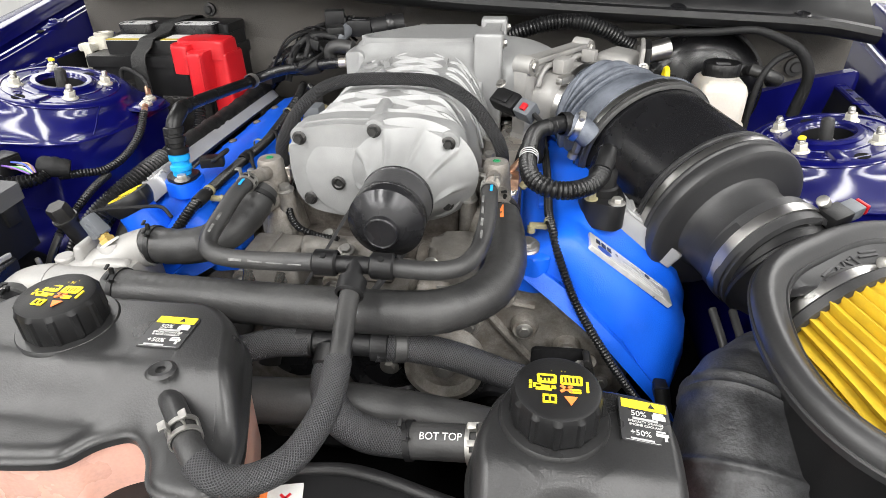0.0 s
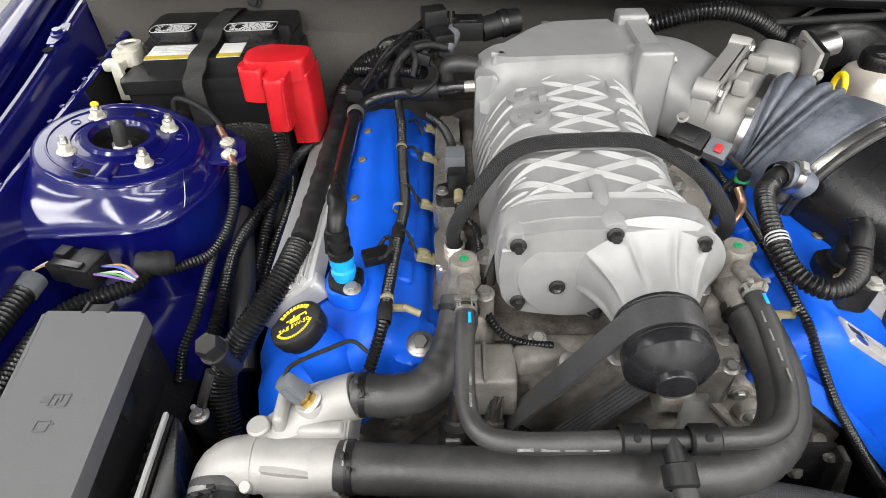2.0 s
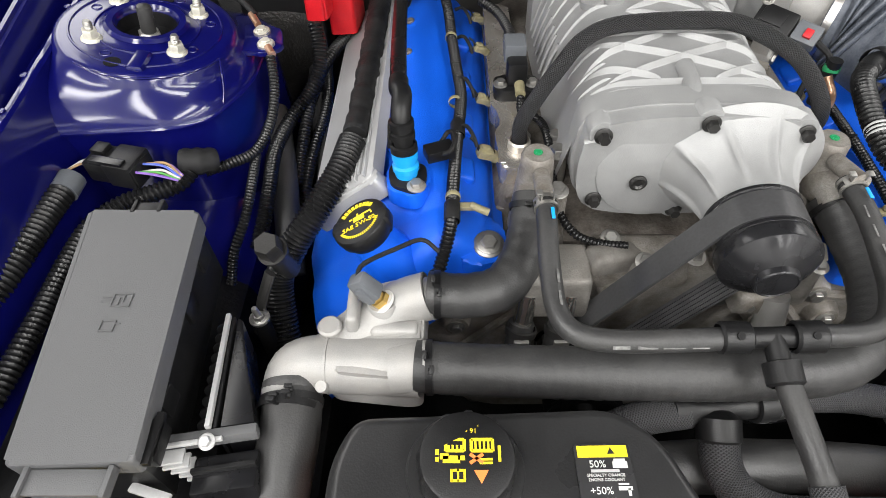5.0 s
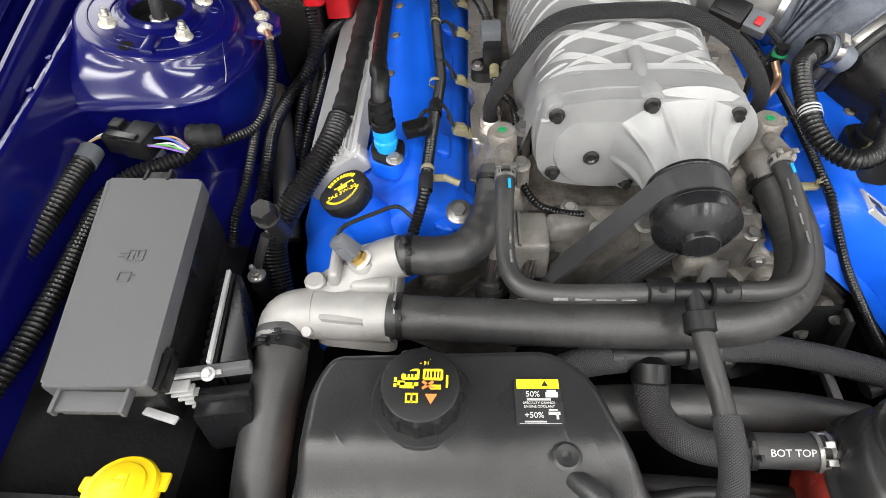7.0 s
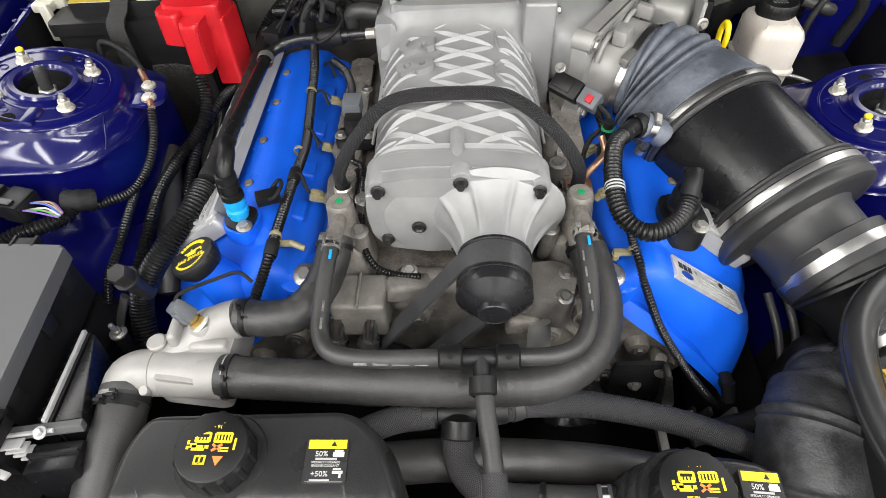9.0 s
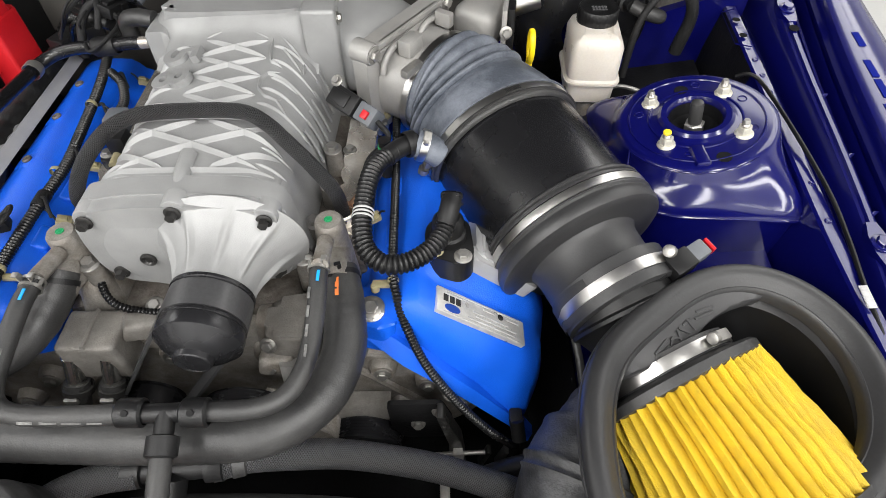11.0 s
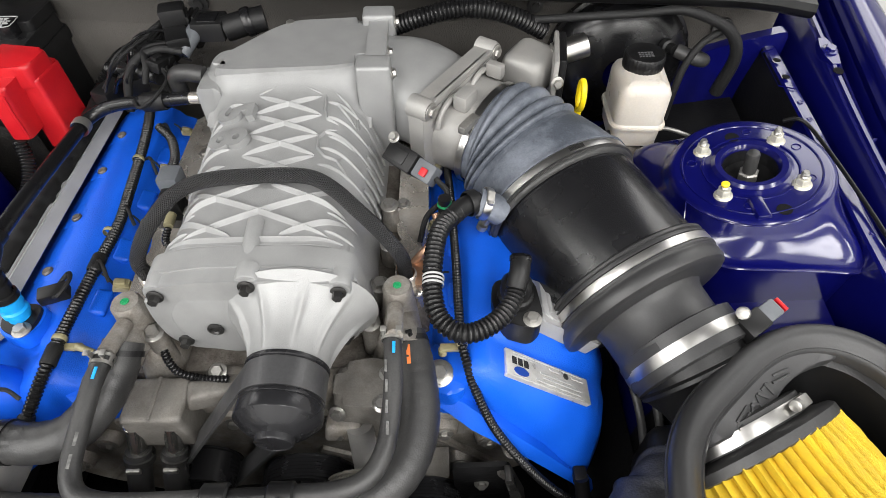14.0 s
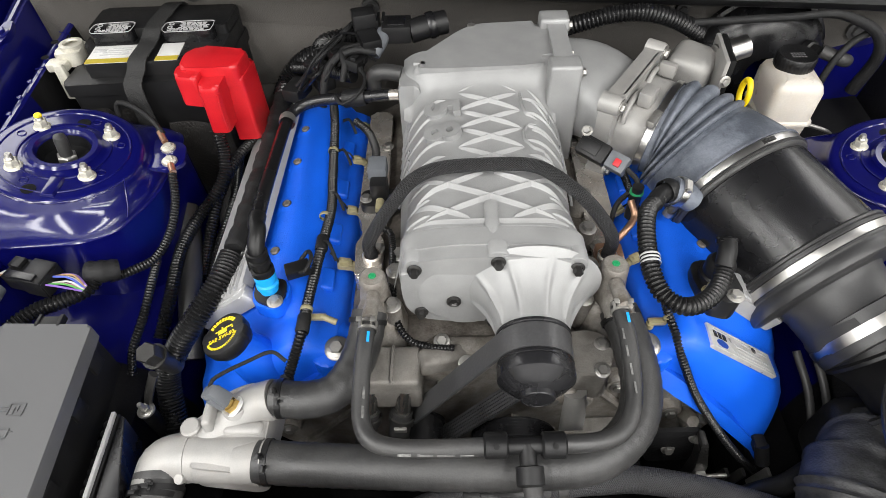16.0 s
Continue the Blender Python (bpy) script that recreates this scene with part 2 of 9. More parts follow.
def braid_material(name, base, rough, along=900.0, round_=60.0, depth=0.6, bright=2.2, spec=0.3):
    """Woven sleeve: two crossing sets of threads along the tube's own coordinates."""
    mt = material(name, base, rough, bump=0, spec=spec)
    nt = mt.node_tree
    b = nt.nodes["Principled BSDF"]
    n, l = nt.nodes.new, nt.links.new
    uv = n("ShaderNodeUVMap")
    sep = n("ShaderNodeSeparateXYZ")
    l(uv.outputs[0], sep.inputs[0])
    waves = []
    for sg in (1, -1):
        a = n("ShaderNodeMath")
        a.operation = "MULTIPLY"
        l(sep.outputs[0], a.inputs[0])
        a.inputs[1].default_value = along
        c = n("ShaderNodeMath")
        c.operation = "MULTIPLY_ADD"
        l(sep.outputs[1], c.inputs[0])
        c.inputs[1].default_value = sg * round_ * 2
        l(a.outputs[0], c.inputs[2])
        w = n("ShaderNodeMath")
        w.operation = "SINE"
        l(c.outputs[0], w.inputs[0])
        waves.append(w)
    mx = n("ShaderNodeMath")
    mx.operation = "MAXIMUM"
    l(waves[0].outputs[0], mx.inputs[0])
    l(waves[1].outputs[0], mx.inputs[1])
    mr = n("ShaderNodeMapRange")
    mr.inputs["From Min"].default_value, mr.inputs["From Max"].default_value = -0.6, 1.0
    mr.inputs["To Min"].default_value, mr.inputs["To Max"].default_value = 0.35, bright
    l(mx.outputs[0], mr.inputs["Value"])
    sc = n("ShaderNodeVectorMath")
    sc.operation = "SCALE"
    sc.inputs[0].default_value = base
    l(mr.outputs[0], sc.inputs["Scale"])
    l(sc.outputs[0], b.inputs["Base Color"])
    bp = n("ShaderNodeBump")
    bp.inputs["Strength"].default_value, bp.inputs["Distance"].default_value = depth, 0.001
    l(mx.outputs[0], bp.inputs["Height"])
    l(bp.outputs[0], b.inputs["Normal"])
    return mt


PLASTIC = material("black_plastic", (0.009, 0.009, 0.0095), 0.4, var=0.2, bump=0.12, fine=900, spec=0.32)
PLASTIC_GLOSS = material("gloss_black_plastic", (0.008, 0.008, 0.009), 0.27, var=0.1, bump=0, rv=0.02)
PLASTIC_GREY = material("grey_textured_plastic", (0.092, 0.093, 0.096), 0.5, var=0.06, bump=0.25, fine=1500, vs=6)
TANK = material("moulded_black_tank", (0.022, 0.022, 0.0225), 0.36, var=0.25, bump=0.1, fine=600, vs=9)
RUBBER = material("hose_rubber", (0.026, 0.026, 0.0265), 0.45, var=0.3, bump=0.15, fine=500, dirt=0.35, dirt_col=(0.06, 0.058, 0.055), spec=0.5)
RUBBER_OLD = material("dusty_bellows_rubber", (0.075, 0.086, 0.108), 0.6, var=0.3, vs=14, bump=0.2, dirt=0.85, dirt_col=(0.21, 0.228, 0.265), ds=16)
RUBBER_SEAL = material("soft_seal_rubber", (0.026, 0.026, 0.027), 0.4, var=0.15, bump=0.08, vs=7)
CONDUIT = material("split_conduit", (0.008, 0.008, 0.0085), 0.29, var=0.25, bump=0.05, spec=0.4)
TAPE = material("cloth_tape", (0.012, 0.012, 0.0125), 0.55, var=0.3, bump=0.4, fine=1200, spec=0.28)
SLEEVE = braid_material("woven_sleeve", (0.011, 0.011, 0.0115), 0.4, along=1900, round_=72, depth=0.9, bright=4.2)
SLEEVE_FINE = braid_material("fine_woven_sleeve", (0.024, 0.024, 0.0255), 0.5, along=2600, round_=80, depth=0.6, bright=2.4)
CAST = material("silver_painted_casting", (0.3, 0.302, 0.302), 0.47, metal=0.28, var=0.09, vs=30, bump=0.2, fine=1100, rv=0.05)
CAST_RAW = material("raw_aluminium_casting", (0.26, 0.245, 0.225), 0.52, metal=0.3, var=0.3, vs=40, bump=0.3, fine=600, dirt=0.75, dirt_col=(0.12, 0.095, 0.07), ds=48)
CAST_CLEAN = material("clean_aluminium_casting", (0.31, 0.305, 0.295), 0.5, metal=0.25, var=0.16, bump=0.16, fine=1100, dirt=0.3, dirt_col=(0.34, 0.31, 0.28), ds=36)
CAST_DARK = material("oily_casting", (0.15, 0.135, 0.12), 0.55, metal=0.35, var=0.35, bump=0.5, fine=300, dirt=0.85, dirt_col=(0.04, 0.03, 0.022), ds=40)
STEEL = material("bright_steel_band", (0.5, 0.49, 0.475), 0.3, metal=1.0, var=0.06, bump=0.03, rv=0.02)
ZINC = material("zinc_plated_steel", (0.38, 0.37, 0.35), 0.42, metal=0.85, var=0.16, bump=0.12)
NUT = material("cream_coated_nut", (0.55, 0.53, 0.46), 0.45, metal=0.4, var=0.15, bump=0.1)
IRON = material("black_iron_bolt", (0.045, 0.044, 0.043), 0.36, metal=0.6, var=0.2, bump=0.15)
STAINLESS = material("stainless_rail", (0.6, 0.57, 0.53), 0.27, metal=0.75, var=0.1, bump=0.06, dirt=0.3, dirt_col=(0.3, 0.2, 0.12), ds=40)
COPPER = material("copper_bracket", (0.5, 0.3, 0.2), 0.35, metal=0.8, var=0.2, bump=0.1)
BRASS = material("brass_fitting", (0.6, 0.42, 0.14), 0.3, metal=0.9, var=0.15, bump=0.1)
BLUE = material("blue_powder_coat", (0.005, 0.1, 0.66), 0.38, var=0.09, vs=14, bump=0.3, fine=700, rv=0.05, spec=0.4)
PAINT = material("deep_blue_car_paint", (0.0025, 0.003, 0.078), 0.35, var=0.08, vs=5, bump=0.012, fine=120, coat=1.0, rv=0.04, spec=0.08, coat_rough=0.12)
RED = material("red_moulded_plastic", (0.5, 0.01, 0.016), 0.4, var=0.12, bump=0.08, fine=500, vs=25)
YELLOW = material("yellow_plastic", (0.85, 0.62, 0.01), 0.35, var=0.04, bump=0.04)
FILTER = material("yellow_pleated_paper", (0.62, 0.42, 0.015), 0.7, var=0.15, bump=0.5, fine=900, dirt=0.35, dirt_col=(0.3, 0.2, 0.03), ds=60)
WHITE_TANK = material("milky_plastic", (0.55, 0.51, 0.46), 0.35, var=0.08, vs=12, bump=0.05, sss=0.25)
COOLANT = material("orange_coolant_plastic", (0.72, 0.44, 0.36), 0.32, var=0.12, vs=10, bump=0.05, sss=0.4)
COOLANT_RED = material("red_coolant_plastic", (0.62, 0.08, 0.06), 0.32, var=0.12, vs=10, bump=0.05, sss=0.4)
LIGHT_BLUE = material("sky_blue_plastic", (0.01, 0.3, 0.75), 0.35, var=0.08, bump=0.05)
GREEN = material("green_plastic", (0.02, 0.27, 0.1), 0.35, var=0.08, bump=0.05)
CREAM = material("cream_connector_plastic", (0.29, 0.26, 0.15), 0.45, var=0.2, bump=0.06, dirt=0.5, dirt_col=(0.1, 0.085, 0.05), ds=90)
GREY_CONN = material("grey_connector_plastic", (0.11, 0.118, 0.13), 0.45, var=0.1, bump=0.06)
LABEL_WHITE = material("white_label", (0.6, 0.6, 0.585), 0.45, var=0.06, bump=0.02)
LABEL_YELLOW = material("yellow_print", (0.85, 0.66, 0.02), 0.5, var=0.05, bump=0.02)
LABEL_OLIVE = material("dull_yellow_print", (0.42, 0.33, 0.03), 0.5, var=0.08, bump=0.02)
LABEL_ORANGE = material("orange_print", (0.85, 0.22, 0.05), 0.5, var=0.05, bump=0.02)
LABEL_BLACK = material("black_label", (0.028, 0.028, 0.029), 0.3, var=0.1, bump=0.02)
LABEL_GREY = material("grey_print", (0.42, 0.42, 0.42), 0.5, var=0.1, bump=0.02)
LABEL_BLUE = material("blue_print", (0.01, 0.05, 0.3), 0.4, var=0.05, bump=0.02)
STRIPE = material("dark_blue_stripe", (0.004, 0.01, 0.16), 0.7, var=0.05, bump=0.01, spec=0.05)
FELT = material("grey_insulation_felt", (0.066, 0.061, 0.055), 0.85, var=0.18, vs=6, bump=0.6, fine=500)
LINER = material("dark_liner_and_hole_shade", (0.008, 0.008, 0.0085), 0.85, var=0.2, bump=0.4, fine=200, spec=0.08)
LEATHER = material("dark_insulating_cover", (0.013, 0.012, 0.011), 0.45, var=0.3, bump=0.8, fine=260)
WEB = material("woven_strap", (0.012, 0.012, 0.012), 0.6, var=0.3, bump=0.8, fine=800)
# DARK also stands in for the deep shade of skirts, arch ends and bay bottom
DARK = material("dirty_black_metal_and_shade", (0.007, 0.007, 0.0075), 0.6, var=0.4, bump=0.3, fine=200, spec=0.15)
FLOOR = material("pale_concrete", (0.42, 0.42, 0.41), 0.45, var=0.05, vs=3, bump=0.1, fine=90)
WALL = material("grey_wall_paint", (0.6, 0.6, 0.595), 0.6, var=0.03, vs=2, bump=0.1, fine=120)
WHITE = material("white_wall_paint", (0.8, 0.8, 0.79), 0.6, var=0.03, vs=2, bump=0.1, fine=120)
CEIL = material("dark_ceiling_paint", (0.22, 0.22, 0.22), 0.7, var=0.05, vs=2, bump=0.1, fine=120)
BELT = material("belt_rubber", (0.05, 0.05, 0.052), 0.36, var=0.25, bump=0.1)
PULLEY = material("black_anodised_pulley", (0.02, 0.02, 0.022), 0.24, metal=0.3, var=0.08, bump=0.05)
PLATED = material("bright_plated_pipe", (0.5, 0.49, 0.46), 0.22, metal=0.95, var=0.12, bump=0.05)
WIRE = {k: material(k + "_wire", c, 0.4, var=0.05, bump=0) for k, c in dict(violet=(0.2, 0.1, 0.4), green=(0.1, 0.35, 0.08), white=(0.6, 0.58, 0.55), pink=(0.6, 0.25, 0.3), blue=(0.08, 0.12, 0.5), tan=(0.4, 0.25, 0.12)).items()}

# ---- room ----
def slab(name, size, at, mat, label, category):
    ob = part(name, block(size, at, 0), mat)
    return tagged(ob, label, category, kind="structure")


# walls and ceiling are out of view; their tones are set for reflections
slab("floor", (2 * ROOM, 2 * ROOM, 0.1), (0, 0, -0.05), FLOOR, "pale smooth concrete workshop floor", "floor")
slab("ceiling", (2 * ROOM, 2 * ROOM, 0.1), (0, 0, 3.2), CEIL, "plain grey ceiling with strip lights", "ceiling")
slab("wall_north", (2 * ROOM, 0.1, 3.15), (0, ROOM + 0.05, 1.575), WALL, "plain light grey painted wall", "wall")
# white, unlike the other walls, to bounce light onto the engine's front
slab("wall_south", (2 * ROOM, 0.1, 3.15), (0, -ROOM - 0.05, 1.575), WHITE, "unseen white wall, brightens the front of the bay", "wall")
slab("wall_east", (0.1, 2 * ROOM, 3.15), (ROOM + 0.05, 0, 1.575), WALL, "plain light grey painted wall", "wall")
slab("wall_west", (0.1, 2 * ROOM, 3.15), (-ROOM - 0.05, 0, 1.575), WALL, "plain light grey painted wall", "wall")

# ---- car body ----
def curve_at(y, ys, xs):
    """A soft line through the given stations."""
    return sum(np.interp(y + d, ys, xs) * w for d, w in ((-0.12, 0.1), (-0.06, 0.2), (0, 0.4), (0.06, 0.2), (0.12, 0.1)))


def rail_x(y):
    return curve_at(y, (-0.6, -0.1, 0.03, 0.1, 0.2, 0.31, 0.45, 0.9), (0.66, 0.695, 0.695, 0.703, 0.712, 0.718, 0.73, 0.76))


def ridge_x(y):
    return curve_at(y, (-0.6, -0.1, 0.025, 0.1, 0.2, 0.31, 0.45, 0.9), (0.70, 0.752, 0.766, 0.773, 0.779, 0.781, 0.794, 0.835))


def seam_x(y):
    return curve_at(y, (-0.6, -0.15, 0.05, 0.2, 0.32, 0.52, 0.9), (0.73, 0.778, 0.801, 0.812, 0.819, 0.846, 0.89))


def side_x(y):
    return curve_at(y, (-0.6, -0.3, 0.0, 0.22, 0.5, 0.9), (0.82, 0.86, 0.9, 0.915, 0.915, 0.94))


def side_shift(sg):
    """The bay leans: its left rail lies further in and higher than the right one."""
    return (0.04, 0.068) if sg < 0 else (0.0, 0.0)


def slope_z(y):
    return 0.144 * (y - 0.25)


def flange_z(y):
    return 0.95 + 0.03 * (y - 0.25)


YS = [-0.6 + 0.025 * i for i in range(57)]


def bolt(name, at, up, r=0.008, mat=ZINC, washer=True, h=0.006, parent=None, thread=0.0):
    m = axis_pose(at, up)
    rows = []
    if washer:
        rows.append(lathe([(0, 0), (r * 1.5, 0), (r * 1.5, 0.0012), (r * 1.3, 0.002), (0, 0.002)], 20, m))
    rows.append(lathe([(r, 0.001), (r, h * 0.85), (r * 0.88, h), (0, h)], 6, m))
    if thread:
        rows.append(lathe([(r * 0.55, h), (r * 0.55, h + thread * 0.85), (r * 0.4, h + thread), (0, h + thread)], 12, m))
    return part(name, joined(*rows), mat, parent)


def inner_fender(sg):
    word = "blue painted inner fender rail with pressed channel beside the open bay"
    t = thing("inner_fender", (sg * 0.7, 0.2, 0.9), word, "fender rail", "inner fenders")
    dx, up = side_shift(sg)
    rows, skirt = [], []
    fw_ = 0.018 if sg > 0 else 0.009
    for y in YS:
        xi, xr, xs, zf, zr = rail_x(y) - dx, ridge_x(y) - dx, seam_x(y) - dx, flange_z(y) + up, 0.957 + slope_z(y) + up
        g = xs - xr
        skirt.append([(sg * x, y, z) for x, z in ((xi - 0.05, 0.45), (xi - 0.03, 0.7), (xi - 0.012, zf - 0.07), (xi - 0.004, zf - 0.025), (xi, zf - 0.003))])
        low = min(zf, zr) - 0.04
        sec = [(xi - 0.001, zf - 0.003), (xi + 0.002, zf), (xi + 0.3 * fw_, zf + 0.0008 * math.sin(60 * y)), (xi + 0.75 * fw_, zf + 0.001 * math.sin(47 * y + 1)), (xi + fw_, zf - 0.0005), (xi + fw_ + 0.0035, zf - 0.0045), (xi + 0.03, low + 0.008), (xi + 0.034, low), (xr - 0.02, low), (xr - 0.015, low + 0.006), (xr - 0.0105, zr - 0.006), (xr - 0.008, zr - 0.001), (xr - 0.0045, zr),
               (xr - 0.003, zr + 0.004), (xr + 0.002, zr + 0.0045), (xr + 0.0035, zr), (xr + 0.0075, zr - 0.001), (xr + 0.0105, zr - 0.007), (xr + 0.3 * g + 0.004, zr - 0.024), (xr + 0.5 * g, zr - 0.026), (xr + 0.56 * g, zr - 0.016), (xr + 0.66 * g, zr - 0.016), (xr + 0.72 * g, zr - 0.028), (xs - 0.006, zr - 0.027), (xs - 0.004, zr - 0.004), (xs - 0.002, zr - 0.02), (xs - 0.002, 0.7)]
        rows.append([(sg * x, y, z) for x, z in sec])
    part("panel", loft(rows), PAINT, t, angle=26)
    cut = [i for i, y in enumerate(YS) if y > 0.33][0]
    part("skirt", loft(skirt[: cut + 1]), PAINT, t)
    # rear length coloured black for the shaded gap inboard of the flange
    part("shaded_rear_skirt", loft(skirt[cut:]), DARK, t, "inner skirt blackened for the shaded gap beside it")
    # notched flange with weld spots; its punched holes are flat black discs for their shade
    y0, y1 = 0.41, 0.52
    xa, xb = rail_x(y0) - dx, rail_x(y1) - dx
    za, zc = flange_z(y0) + up + 0.001, flange_z(y1) + up + 0.001
    part("notched_tab", loft([[(sg * x, y, z), (sg * x, y, z + 0.0022)] for x, y, z in ((xa + 0.012, y0, za), (xa - 0.01, y0 + 0.01, za), (xb - 0.012, y1 - 0.01, zc), (xb + 0.012, y1, zc))]), PAINT, t)
    for y in (0.485, 0.44):
        part("slot", lathe([(0, 0), (0.006, 0), (0.006, 0.0006), (0, 0.0006)], 14, Matrix.Translation((sg * (rail_x(y) - dx + 0.006), y, flange_z(y) + up + 0.0035))), LINER, t, "black disc for the dark of a punched hole")
    for y in (0.38, 0.34, 0.3, 0.26, 0.12, 0.06):
        part("weld_spot", lathe([(0.0042, 0), (0.0036, 0.001), (0.002, 0.0004), (0, 0.0004)], 14, Matrix.Translation((sg * (rail_x(y) - dx + 0.01), y, flange_z(y) + up + 0.0004))), PAINT, t)
    # raised seats with painted bolts on the ridge
    for y in (0.035, 0.458):
        xm, zr = ridge_x(y) - dx, 0.957 + slope_z(y) + up
        seat = part("bolt_seat", loft([[(sg * (xm + u), y + v, zr + 0.144 * v + w) for u, v in ((-0.006, -0.03), (0.006, -0.03), (0.0105, -0.012), (0.0115, 0.0), (0.0105, 0.012), (0.006, 0.03), (-0.006, 0.03), (-0.0105, 0.012), (-0.0115, 0.0), (-0.0105, -0.012))] for w in (-0.006, 0.0045, 0.0055)], closed=True, caps=True), PAINT, t)
        bolt("bolt", (sg * xm, y, zr + 0.006), (0, -0.14, 1), 0.0082, PAINT, parent=seat, h=0.007)
    part("slot", lathe([(0, 0), (0.0075, 0), (0.0075, 0.0008), (0, 0.0008)], 18, axis_pose((sg * (ridge_x(0.412) - dx), 0.412, 0.9622 + slope_z(0.412) + up), (0, -0.14, 1))), LINER, t, "black disc for the dark of a punched hole")
    for y in (0.289, 0.181, 0.09):
        part("dimple", lathe([(0.01, 0.0), (0.007, 0.0035), (0.003, 0.005), (0, 0.005)], 3, pose(sg * (ridge_x(y) - dx + 0.014), y, 0.944 + slope_z(y) + up, 0, -sg * 40)), PAINT, t)
    return t


def fender(sg):
    t = thing("fender", (sg * 0.85, 0.2, 0.9), "glossy deep blue front fender with a stripe along its top edge", "fender", "front fenders")
    dx, up = side_shift(sg)
    rows, lips = [], []
    for y in YS:
        xs, xo, dz = seam_x(y) + 0.004 - dx, side_x(y) - dx, slope_z(y) + up
        lips.append([(sg * x, y, z) for x, z in ((xs - 0.0035, 0.957 + dz), (xs - 0.002, 0.961 + dz), (xs - 0.0005, 0.964 + dz), (xs - 0.0002, 0.97 + dz))])
        sec = [(xs - 0.001, 0.78), (xs, 0.94 + dz), (xs, 0.972 + dz), (xs + 0.003, 0.979 + dz), (xs + 0.008, 0.9815 + dz), (xs + 0.35 * (xo - xs), 0.981 + dz), (xs + 0.7 * (xo - xs), 0.978 + dz), (xo - 0.008, 0.97 + dz), (xo, 0.955 + dz), (xo + 0.02, 0.88 + dz), (xo + 0.03, 0.75), (xo + 0.02, 0.45), (xo - 0.03, 0.25)]
        rows.append([(sg * x, y, z) for x, z in sec])
    part("panel", loft(rows), PAINT, t)
    part("hemmed_lip", loft(lips), PAINT, t)
    return t


for sg in (-1, 1):
    inner_fender(sg)
fl = fender(-1)
fr = fender(1)
for y, w, k in ((0.36, 0.03, 0.3), (0.30, 0.034, 0.28), (0.262, 0.034, 0.3), (0.225, 0.016, 0.26), (0.16, 0.03, 0.22), (0.12, 0.03, 0.25), (0.07, 0.034, 0.24), (0.02, 0.034, 0.25), (-0.03, 0.03, 0.24)):
    x0 = seam_x(y) + 0.004 + k * (side_x(y) - seam_x(y))
    part("stripe_mark", block((0.01, w, 0.0008), (0, 0, 0), 0.0003, m=plane_pose((x0, y, 0.9818 + slope_z(y)), (1, 0, 0), (-0.05 + 0.3 * (w < 0.032), 1, 0.13))), STRIPE, fr, "plain dark blue bar in the fender stripe")


